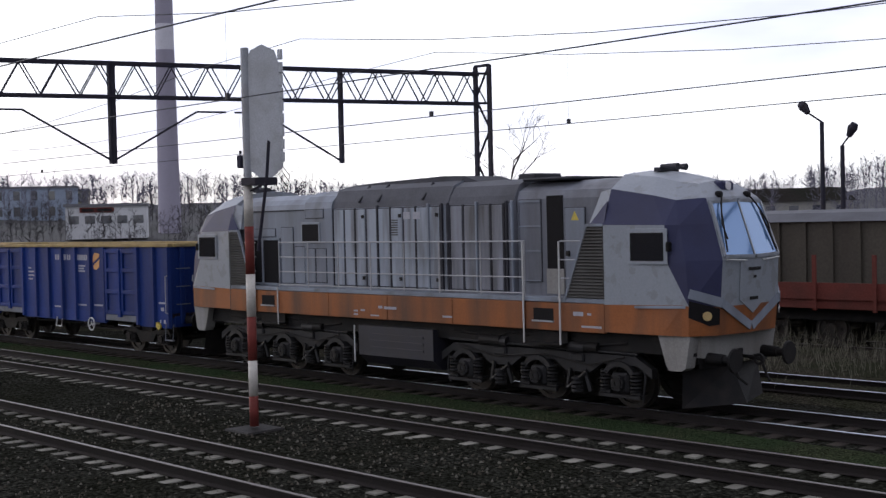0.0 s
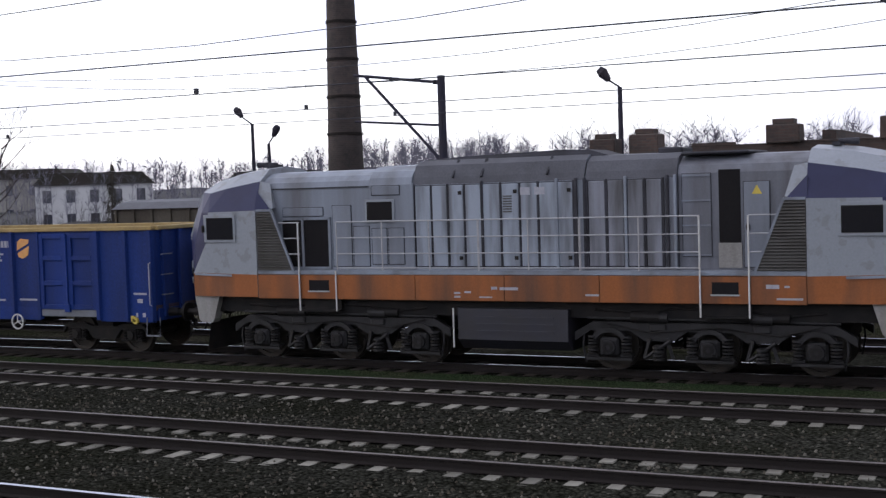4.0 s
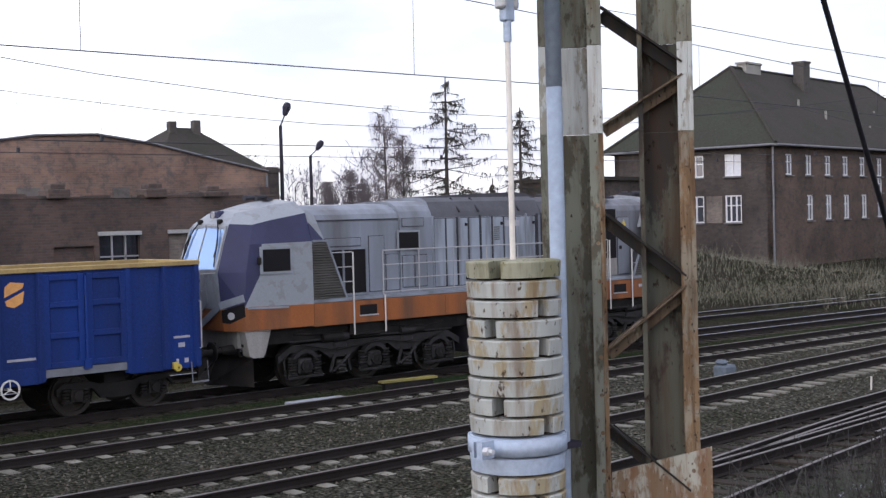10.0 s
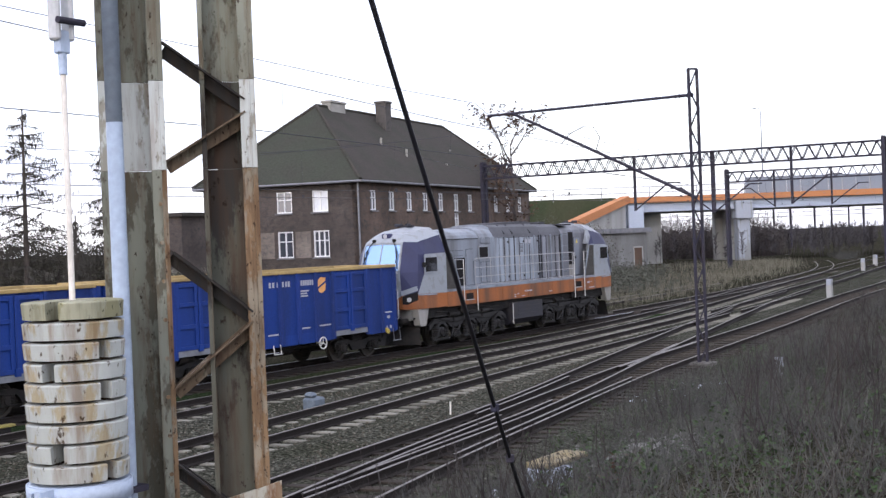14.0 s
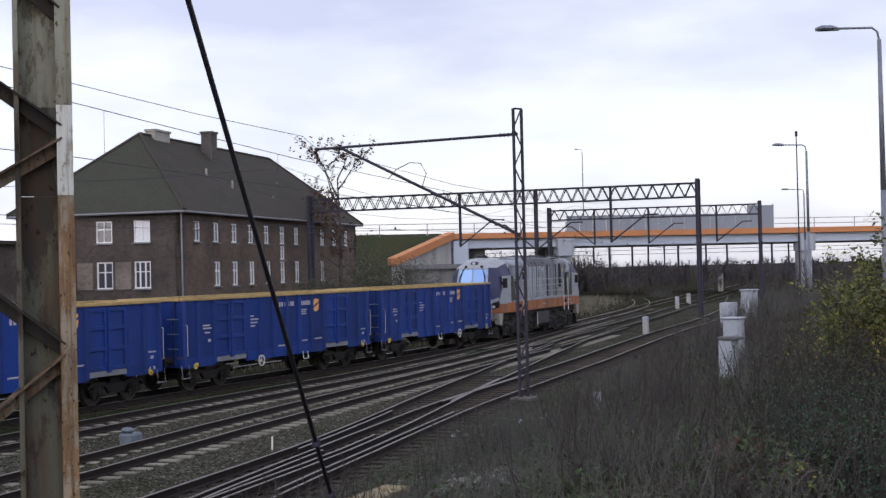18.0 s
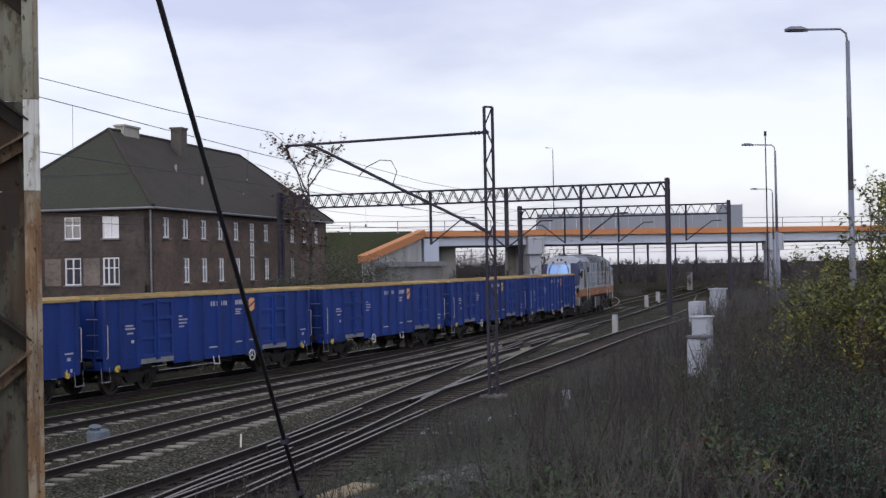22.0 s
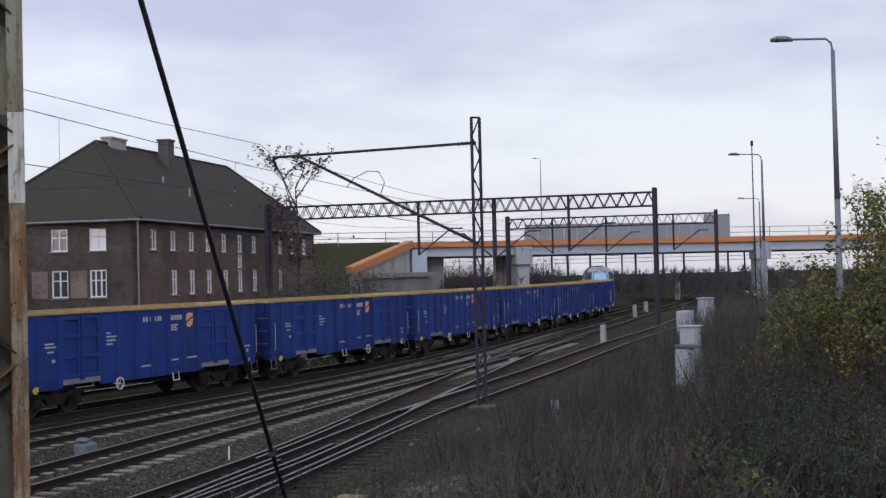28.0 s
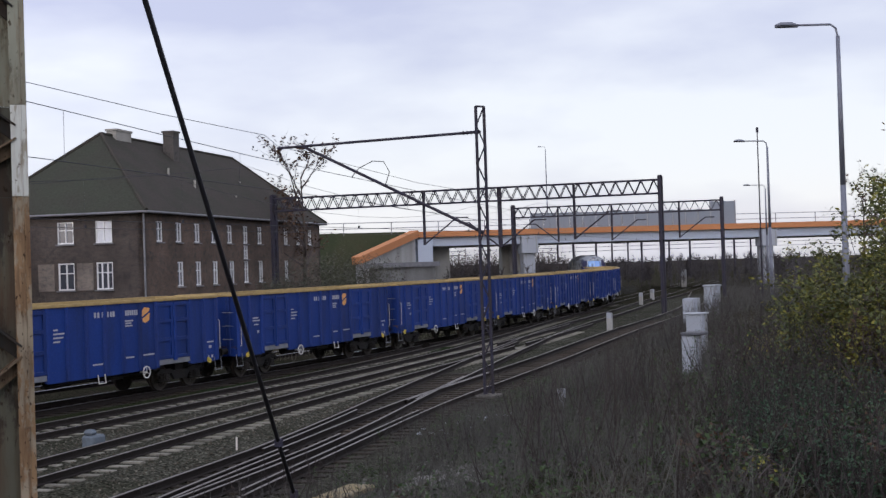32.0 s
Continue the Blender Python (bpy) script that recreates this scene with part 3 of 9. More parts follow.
def build_track(name, across, s0, s1, label, bright=True, wood=False, sleepers=(0, 0)):
    """Ballast bed, two rails and sleepers; the stretch nearest to the viewer has single sleepers."""
    tr = thing(name, label, "railway track", kind="structure")
    # heads keep the track's finish up to 60 m along, and are dull beyond
    for a in (-0.7525, 0.7525):
        for p, q, top in ((s0, min(s1, 60.0), RAIL_TOP if bright else RAIL_DULL), (60.0, s1, RAIL_DULL)):
            if q > p:
                part("rail", rail_shape([rail_at(s, across, a) for s in np.arange(p, q + 0.1, 3.0)]), [RAIL_SIDE, top], tr)
    return tr


def lay_sleepers(tr, across, s0, s1, lo, hi, wood=False):
    me = sleeper_mesh(wood)
    far = Shape()
    base = [v.co.copy() for v in me.vertices]
    faces = [tuple(p.vertices) for p in me.polygons]
    for i, s in enumerate(np.arange(s0, s1, 0.6)):
        s = s + random.uniform(-0.02, 0.02)
        x, y, h = rail_at(s, across)
        m = pose(x, y, random.uniform(-0.006, 0.004), 0, 0, math.degrees(h) + random.uniform(-0.6, 0.6))
        if lo <= s <= hi:
            part("sleeper", me, None, tr, at=m)
        else:
            far.add([m @ c for c in base], faces)
    if far.v:
        tagged(part("distant_sleepers", far, SLEEPER_WOOD if wood else SLEEPER, tr), kind="stuff")


build_ground()
BED = [(-17.2, -0.27), (-15.8, -0.22)]
for _c in (-13.87, -9.0, -3.87, 0.0):
    BED += [(_c + a, z) for a, z in ((-1.6, -0.20), (-1.22, -0.165), (-1.06, -0.185), (-0.5, -0.195), (0.5, -0.195), (1.06, -0.185), (1.22, -0.165), (1.6, -0.20))]
BED += [(2.6, -0.24), (4.4, -0.28), (6.2, -0.3)]
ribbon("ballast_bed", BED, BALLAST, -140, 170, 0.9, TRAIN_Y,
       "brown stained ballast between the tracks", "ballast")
ribbon("grass_strip", [(-2.4, -0.225), (-1.9, -0.165), (-1.5, -0.155), (-1.25, -0.175)], GRASS_STRIP, -60, 60, 1.5, TRAIN_Y, "dark mossy grass strip beside the track", "grass strip")
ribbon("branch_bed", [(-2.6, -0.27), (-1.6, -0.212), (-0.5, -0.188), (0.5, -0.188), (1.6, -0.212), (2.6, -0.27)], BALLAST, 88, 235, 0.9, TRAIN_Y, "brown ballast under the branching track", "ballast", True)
train_track = build_track("track_1", TRAIN_Y, -160, 240, "railway track with shiny rails on dark ballast", True)
build_track("track_0", TRAIN_Y + 4.6, -160, 92, "rusty side track behind the train", True)
track_2 = build_track("track_2", T2_Y, -150, 240, "railway track with concrete sleepers on ballast", False)
track_3 = build_track("track_3", T3_Y, -140, 78, "railway track with concrete sleepers and worn rails", False)
track_4 = build_track("track_4", T4_Y, -60, 14, "railway track nearest to the bank with bright rails", True)

# ---- the train ----
TRAIN, WHEELS, PIVOT = [], [], {}
RUN_T = (0.0, 3.5, 6.0, 9.0, 13.0, 17.0, 22.0, 27.0, 32.0)
RUN_S = (-30.2, -13.3, -0.02, 17.06, 40.62, 65.26, 97.13, 129.63, 161.2)
_slope = np.gradient(np.array(RUN_S), np.array(RUN_T))
TIMES = [i * 0.5 for i in range(65)]


def run(t):
    """How far along the bend the middle of the locomotive is at t seconds."""
    i = min(max(int(np.searchsorted(RUN_T, t)) - 1, 0), len(RUN_T) - 2)
    h = RUN_T[i + 1] - RUN_T[i]
    u = (t - RUN_T[i]) / h
    return ((2 * u ** 3 - 3 * u ** 2 + 1) * RUN_S[i] + (u ** 3 - 2 * u ** 2 + u) * h * _slope[i]
            + (-2 * u ** 3 + 3 * u ** 2) * RUN_S[i + 1] + (u ** 3 - u ** 2) * h * _slope[i + 1])


def wheelset_mesh(r, name="wheelset"):
    s = Shape()
    s.tube((0, -0.85, 0), (0, 0.85, 0), 0.085, n=10)
    for y in (-0.75, 0.75):
        k = 1 if y > 0 else -1
        s.ring((0, y, 0), r - 0.09, r, 0.13, "y", 28, 1)
        s.ring((0, y - k * 0.05, 0), r - 0.02, r + 0.03, 0.03, "y", 28, 1)
        s.ring((0, y, 0), 0.08, r - 0.08, 0.04, "y", 28, 0)
        s.ring((0, y, 0), 0.06, 0.15, 0.2, "y", 14, 0)
        for i in range(5):
            g = 6.283 * i / 5
            s.tube((math.cos(g) * r * 0.55, y - 0.03 * k, math.sin(g) * r * 0.55), (math.cos(g) * r * 0.55, y + 0.05 * k, math.sin(g) * r * 0.55), 0.05, n=8)
    return s.mesh(name, [WHEEL, WHEEL])


def bogie_side(L, y, r, axles, heavy):
    """One side frame with axle boxes, springs and brake gear."""
    s = Shape()
    k = -1 if y < 0 else 1
    yo = y
    if heavy:
        pts = [(-L, r + 0.12), (-L + 0.35, r + 0.34)]
        for a in axles[:-1]:
            pts += [(a + 0.45, r + 0.34), (a + 0.75, r + 0.14), (a + 1.35, r + 0.14), (a + 1.65, r + 0.34)]
        pts += [(L - 0.35, r + 0.34), (L, r + 0.12), (L, r + 0.30), (L - 0.4, r + 0.52), (-L + 0.4, r + 0.52), (-L, r + 0.30)]
        s.prism(pts, yo - 0.07, yo + 0.07, "y", 1)
        for a in axles:
            # horn guide arched over the axle box, its cover, coil springs on both sides, tie bar below
            s.ring((a, yo + k * 0.05, r - 0.02), 0.33, 0.43, 0.16, "y", 10, 1, 0.55, 2.59)
            s.box(a - 0.21, a + 0.21, yo - 0.12, yo + 0.12, r - 0.2, r + 0.19, 1, 0.05)
            s.tube((a, yo, r), (a, yo + k * 0.19, r), 0.17, 0.15, n=14, m=1)
            s.ring((a, yo + k * 0.19, r), 0.05, 0.11, 0.03, "y", 12, 0)
            for g in range(4):
                q = 0.785 + g * 1.571
                s.tube((a + 0.13 * math.cos(q), yo + k * 0.18, r + 0.13 * math.sin(q)), (a + 0.13 * math.cos(q), yo + k * 0.215, r + 0.13 * math.sin(q)), 0.018, n=6)
            for d in (-0.36, 0.36):
                for q in range(6):
                    s.ring((a + d, yo + k * 0.05, r - 0.13 + 0.068 * q), 0.05, 0.115, 0.036, "z", 12, q % 2)
                s.box(a + d - 0.13, a + d + 0.13, yo - 0.1, yo + 0.14, r - 0.21, r - 0.155, 1, 0.01)
            s.bar((a - 0.5, yo + k * 0.08, r - 0.25), (a + 0.5, yo + k * 0.08, r - 0.25), 0.07, 0.06, 1)
        for a in (axles[0] + 1.05, axles[1] + 1.05):
            # brake hanger, shoe, damper and secondary spring between the wheels
            s.box(a - 0.18, a + 0.18, yo - 0.13, yo + 0.12, r + 0.34, r + 0.5, 1, 0.03)
            s.tube((a - 0.22, yo + k * 0.08, r + 0.62), (a + 0.22, yo + k * 0.08, r + 0.62), 0.11, n=12, m=1)
            for d in (-0.3, 0.3):
                s.bar((a + d * 0.6, yo + k * 0.09, r + 0.2), (a + d, yo + k * 0.06, r - 0.22), 0.05, 0.07, 1)
                s.ring((a - d * 3.5 + d * 2.1, yo - k * 0.02, r), 0.0, 0.02, 0.05, "y", 6)
            s.box(a - 0.12, a + 0.12, yo - 0.08, yo + 0.12, r - 0.3, r + 0.06, 0, 0.03)
            s.tube((a - 0.26, yo + k * 0.12, r - 0.2), (a + 0.26, yo + k * 0.12, r + 0.16), 0.035, n=8, m=1)
            for q in range(4):
                s.ring((a, yo + k * 0.1, r - 0.22 + 0.08 * q), 0.03, 0.12, 0.045, "z", 12, 1)
        for d in (-L + 0.2, L - 0.2):
            s.poly([(d, yo, r + 0.4), (d * 1.01, yo + k * 0.06, r), (d * 0.985, yo + k * 0.04, r - 0.34)], 0.022, m=1)
        s.tube((-L + 0.3, yo + k * 0.1, r + 0.6), (L - 0.3, yo + k * 0.1, r + 0.56), 0.025, n=6, m=1)
        s.poly([(-L + 0.6, yo + k * 0.12, r + 0.52), (-1.2, yo + k * 0.14, r + 0.32), (0.2, yo + k * 0.14, r + 0.44), (1.4, yo + k * 0.14, r + 0.3), (L - 0.6, yo + k * 0.12, r + 0.5)], 0.018)
    else:
        s.prism([(-L, r + 0.02), (-L + 0.12, r + 0.16), (-0.55, r + 0.12), (-0.35, r - 0.12), (0.35, r - 0.12), (0.55, r + 0.12), (L - 0.12, r + 0.16), (L, r + 0.02),
                 (L, r + 0.16), (L - 0.15, r + 0.27), (0.6, r + 0.27), (0.4, r + 0.2), (-0.4, r + 0.2), (-0.6, r + 0.27), (-L + 0.15, r + 0.27), (-L, r + 0.16)], yo - 0.06, yo + 0.06, "y")
        for a in axles:
            s.box(a - 0.14, a + 0.14, yo - 0.1, yo + 0.1, r - 0.16, r + 0.14, 0, 0.03)
            s.tube((a, yo - 0.14, r), (a, yo + 0.14, r), 0.1, n=10)
            for d in (-0.22, 0.22):
                for q in range(4):
                    s.ring((a + d, yo, r - 0.1 + 0.07 * q), 0.03, 0.085, 0.04, "z", 10)
                s.box(a + d - 0.1, a + d + 0.1, yo - 0.08, yo + 0.08, r - 0.17, r - 0.13)
    return s


def buffers(parent, x, z, k):
    for y in (-0.875, 0.875):
        s = Shape()
        s.tube((x - k * 0.62, y, z), (x - k * 0.25, y, z), 0.12, 0.10, n=14)
        s.tube((x - k * 0.3, y, z), (x - k * 0.03, y, z), 0.075, n=12)
        s.tube((x - k * 0.04, y, z), (x, y, z), 0.225, 0.21, n=20)
        s.box(x - k * 0.64 - 0.02, x - k * 0.64 + 0.02, y - 0.2, y + 0.2, z - 0.17, z + 0.17)
        part("buffer", s, GEAR, parent)
    s = Shape()
    s.box(x - k * 0.62 - 0.08, x - k * 0.62 + 0.08, -0.15, 0.15, z - 0.12, z + 0.12)
    s.poly([(x - k * 0.55, 0, z), (x - k * 0.2, 0, z - 0.02), (x, 0, z - 0.06)], 0.035)
    s.ring((x - k * 0.1, 0, z - 0.05), 0.06, 0.11, 0.05, "y", 12)
    part("coupling", s, GEAR, parent)
    for y in (-0.45, 0.45):
        part("brake_hose", Shape().poly([(x - k * 0.6, y, z - 0.1), (x - k * 0.35, y, z - 0.12), (x - k * 0.25, y, z - 0.35), (x - k * 0.12, y * 0.8, z - 0.48)], 0.028), GEAR, parent)


def cab_meshes():
    """The faceted cab end; material slots: 0 white, 1 blue, 2 orange, 3 grey."""
    A = [(6.28, 1.47, 1.50), (6.28, 1.47, 2.02), (6.28, 1.47, 2.85), (6.28, 1.47, 3.52), (6.28, 1.20, 4.20), (6.28, 0.78, 4.48), (6.28, 0, 4.56)]
    E = [(7.60, 1.45, 1.50), (8.02, 1.42, 2.06), (7.74, 1.43, 2.78), (7.66, 1.41, 3.50), (7.25, 1.19, 4.05), (7.05, 0.78, 4.40), (7.05, 0, 4.50)]
    B = [(8.14, 1.40, 1.50), (8.16, 1.40, 2.04), (8.08, 1.37, 2.85), (7.92, 1.31, 3.50), (7.74, 1.16, 3.95), (7.48, 0.76, 4.30), (7.45, 0, 4.42)]
    C = [(8.44, 0.92, 1.50), (8.50, 0.92, 2.02), (8.55, 0.90, 2.85), (8.36, 0.88, 3.50), (8.17, 0.84, 3.98), (7.86, 0.62, 4.24), (7.86, 0, 4.32)]
    D = [(8.50, 0, 1.50), (8.57, 0, 2.02), (8.62, 0, 2.85), (8.42, 0, 3.50), (8.22, 0, 4.0), (7.88, 0, 4.30), (7.86, 0, 4.32)]
    s = Shape()
    cols = [A, E, B, C, D]
    paint = {0: [2, 0, 0, 1, 0, 0], 1: [2, 1, 1, 1, 0, 0], 2: [2, 1, 1, 1, 0, 0], 3: [2, 0, 0, 0, 0, 0]}
    for k in (1, -1):
        for c in range(4):
            for r in range(6):
                q = [cols[c][r], cols[c + 1][r], cols[c + 1][r + 1], cols[c][r + 1]]
                if (c, r) == (1, 1):
                    # the blue ends in a slanting edge below the side window
                    s.add([(x, y * k, z) for x, y, z in q], [(0, 1, 3)], 0)
                    s.add([(x, y * k, z) for x, y, z in q], [(1, 2, 3)], 1)
                    continue
                s.add([(x, y * k, z) for x, y, z in q], [(0, 1, 2, 3)], paint[c][r])
    s.add([(x, y, z) for x, y, z in A] + [(x, -y, z) for x, y, z in reversed(A)], [tuple(range(14))], 0)
    b = bmesh.new()
    me = s.mesh("cab_shell", [LOCO_WHITE, LOCO_BLUE, LOCO_ORANGE, LOCO_GREY])
    b.from_mesh(me)
    bmesh.ops.remove_doubles(b, verts=b.verts, dist=0.002)
    bmesh.ops.recalc_face_normals(b, faces=b.faces)
    b.to_mesh(me)
    b.free()
    return me


def put_cab(loco, turn):
    """A cab with its fittings; turn 0 or 180."""
    m = pose(0, 0, 0, 0, 0, turn)
    cab = part("cab", cab_shell, None, loco, "cab in white and violet blue over an orange band", at=m)
    # front: windscreen with a light frame, split by a post
    def front(yz, off=0.0):
        y, z = yz
        t = abs(y) / 0.9
        x = np.interp(z, [1.5, 2.02, 2.85, 3.5, 3.99], [8.50, 8.57, 8.62, 8.42, 8.22]) - 0.06 * t
        return (float(x) + off, y, z)
    fr = Shape()
    for k in (-1, 1):
        a, b, c, d = (k * 0.03, 2.9), (k * 0.86, 2.92), (k * 0.80, 3.90), (k * 0.03, 3.93)
        g = Shape().add([front(p, o) for o in (0.012, 0.03) for p in (a, b, c, d)], [(0, 1, 2, 3), (7, 6, 5, 4), (0, 4, 5, 1), (1, 5, 6, 2), (2, 6, 7, 3), (3, 7, 4, 0)])
        part("windscreen", g, GLASS_SCREEN, cab, "windscreen pane with the sky's blue put into its colour")
        for p, q in ((a, b), (b, c), (c, d)):
            fr.bar(front(p, 0.02), front(q, 0.02), 0.06, 0.06)
    fr.bar(front((0, 2.9), 0.02), front((0, 3.93), 0.02), 0.035, 0.045)
    part("windscreen_frame", fr, LOCO_WHITE, cab, "pale windscreen surround")
    for k in (-1, 1):
        w = Shape().poly([front((k * 0.45, 4.0), 0.05), front((k * 0.56, 3.86), 0.07), front((k * 0.74, 3.5), 0.07), front((k * 0.70, 3.22), 0.07)], 0.016)
        w.bar(front((k * 0.62, 3.72), 0.06), front((k * 0.79, 3.0), 0.06), 0.022, 0.035)
        part("wiper", w, GEAR, cab)
        part("wiper_motor", Shape().box(8.12, 8.24, k * 0.45 - 0.07, k * 0.45 + 0.07, 3.98, 4.10, 0, 0.03), GEAR, cab)
        part("handrail", Shape().poly([front((k * 0.82, 2.86), 0.0), front((k * 0.8, 2.86), 0.07), front((k * 0.32, 2.83), 0.07), front((k * 0.3, 2.83), 0.0)], 0.014), HANDRAIL, cab)
        # lower headlamp cluster in the corner of the band
        P = [(8.14, 1.40, 1.84), (8.16, 1.40, 2.14), (8.50, 0.95, 1.99), (8.47, 0.92, 1.70), (8.36, 1.08, 1.68)]
        P = [Vector((x + 0.012, k * (y + 0.01), z)) for x, y, z in P]
        q = Shape().add(P + [p - Vector((0.05, k * 0.05, 0)) for p in P], [tuple(range(5)), tuple(range(9, 4, -1))] + [(i, (i + 1) % 5, 5 + (i + 1) % 5, 5 + i) for i in range(5)])
        part("headlamp_housing", q, DARK, cab, "black headlamp housing")
        part("nose_band", Shape().bar((8.545, k * 0.92, 2.09), (8.175, k * 1.405, 2.27), 0.03, 0.17), LOCO_GREY, cab, "grey band sweeping over the headlamp")
        o = Vector((8.36, k * 1.14, 1.86))
        d = Vector((0.75, k * 0.66, 0.0))
        part("headlamp", Shape().tube(o - d * 0.04, o + d * 0.03, 0.075, 0.085, n=16), LAMP_ON if turn == 0 and k < 0 else LAMP_OFF, cab, "round headlamp lens")
        # side window with its pale frame and a mirror
        yy = k * 1.474
        part("side_window_frame", Shape().box(6.86, 7.76, min(yy, yy * 0.99), max(yy, yy * 0.99), 2.79, 3.44, 0, 0.006), LOCO_WHITE, cab)
        part("side_window", Shape().box(6.92, 7.68, min(yy, yy * 1.006), max(yy, yy * 1.006), 2.85, 3.37, 0, 0.004), GLASS_DARK, cab, "dark cab side window")
        part("mirror", Shape().box(7.74, 7.80, k * 1.45 - 0.06, k * 1.45 + 0.08, 3.02, 3.2, 0, 0.02), GEAR, cab)
        # louvred grille beside the cab
        gs = Shape().prism([(5.30, 2.10), (6.27, 2.10), (6.27, 3.50), (5.86, 3.50)], k * 1.40, k * 1.44, "y")
        gr = part("grille", gs, LOUVRE, loco, "dusty louvred grille", at=m)
        for i in range(22):
            z = 2.13 + i * 0.0615
            x0 = 5.32 + (z - 2.1) * 0.40
            part("slat", Shape().add([(x0, k * 1.44, z), (6.26, k * 1.44, z), (6.26, k * 1.485, z + 0.012), (x0, k * 1.485, z + 0.012), (x0, k * 1.44, z + 0.045), (6.26, k * 1.44, z + 0.045)],
                                     [(0, 1, 2, 3), (3, 2, 5, 4), (0, 3, 4), (1, 5, 2)]), LOUVRE, gr)
        part("grille_frame", Shape().bar((5.28, k * 1.45, 2.08), (5.86, k * 1.45, 3.53), 0.05, 0.05).bar((5.86, k * 1.45, 3.52), (6.27, k * 1.45, 3.52), 0.05, 0.05), LOCO_GREY, gr)
        # pale gusset over the grille
        part("gusset", Shape().add([(6.30, k * 1.42, 3.53), (5.86, k * 1.36, 3.56), (6.02, k * 1.18, 4.15), (6.28, k * 1.20, 4.20), (6.30, k * 1.2, 3.53), (5.9, k * 1.1, 3.56)],
                                     [(0, 1, 2, 3), (0, 4, 5, 1), (1, 5, 2), (0, 3, 4), (3, 2, 5, 4)]), LOCO_WHITE, cab, "pale triangular gusset")
        part("blue_wedge", Shape().add([(6.30, k * 1.474, 3.5), (5.9, k * 1.40, 3.54), (6.30, k * 1.34, 3.98), (6.30, k * 1.3, 3.5)], [(0, 1, 2), (0, 3, 1), (1, 3, 2), (0, 2, 3)]), LOCO_BLUE, cab)
        part("cab_side_stripe", Shape().bar((7.0, k * 1.478, 2.0), (8.1, k * 1.425, 2.03), 0.01, 0.05), LOCO_GREY, cab)
        part("skirt", Shape().prism([(7.45, 1.50), (8.16, 1.50), (8.05, 0.92), (7.95, 0.86), (7.68, 0.86), (7.62, 0.95)], k * 1.10, k * 1.38, "y"), SKIRT, cab, "beige-grey lower skirt")
    part("number_plate_panel", Shape().add([front(p, o) for o in (0.0, 0.02) for p in ((-0.42, 2.8), (0.42, 2.8), (0.42, 2.12), (0, 1.86), (-0.42, 2.12))],
                                            [tuple(range(5)), (9, 8, 7, 6, 5)] + [(i, (i + 1) % 5, 5 + (i + 1) % 5, 5 + i) for i in range(5)]), LOCO_WHITE, cab, "white five-sided panel on the nose")
    bars = Shape()
    for y0, y1, z0, z1 in ((-0.2, 0.2, 2.64, 2.70), (-0.05, 0.05, 2.5, 2.55), (-0.14, 0.14, 2.1, 2.16)):
        bars.add([front(p, 0.026) for p in ((y0, z0), (y1, z0), (y1, z1), (y0, z1))], [(0, 1, 2, 3)])
    tagged(part("nose_lettering", bars, GEAR, cab), kind="stuff")
    v = Shape()
    for k in (-1, 1):
        v.bar(front((k * 0.02, 1.62), 0.012), front((k * 0.92, 2.1), 0.012), 0.02, 0.16)
    part("nose_chevron", v, LOCO_GREY, cab, "grey chevron on the orange nose")
    part("top_lamp_housing", Shape().box(7.86, 8.08, -0.2, 0.2, 4.1, 4.3, 0, 0.04), LOCO_BLUE, cab)
    part("top_lamp", Shape().tube((8.06, -0.02, 4.2), (8.10, -0.02, 4.2), 0.085, n=16), LAMP_OFF, cab)
    part("roof_horn", Shape().box(6.6, 6.75, -0.3, 0.3, 4.52, 4.6).tube((6.7, -0.2, 4.62), (7.1, -0.2, 4.6), 0.04, 0.07).tube((6.7, 0.2, 4.62), (7.0, 0.2, 4.6), 0.04, 0.07), SOOT_AND_GAP, cab)
    part("apron", Shape().prism([(-1.1, 1.5), (1.1, 1.5), (1.1, 1.1), (0.7, 1.02), (-0.7, 1.02), (-1.1, 1.1)], 8.02, 8.2, "x"), SKIRT, cab)
    part("plough", Shape().add([(7.9, -1.3, 0.18), (8.4, 0, 0.18), (7.9, 1.3, 0.18), (7.85, -1.2, 0.85), (8.1, 0, 0.85), (7.85, 1.2, 0.85)], [(0, 1, 4, 3), (1, 2, 5, 4), (0, 3, 5, 2)]), GEAR, cab)


def seamed(name, x0, x1, y, z0, z1, proud, material, parent, label="", k=-1):
    """A plate on the hood side with a dark seam round it; y: hood side."""
    a, b = k * y, k * (y + proud)
    part("seam", Shape().box(x0 - 0.014, x1 + 0.014, min(a, k * (y + proud * 0.5)), max(a, k * (y + proud * 0.5)), z0 - 0.014, z1 + 0.014), SOOT_AND_GAP, parent)
    return part(name, Shape().box(x0, x1, min(a, b), max(a, b), z0, z1, 0, 0.008), material, parent, label)


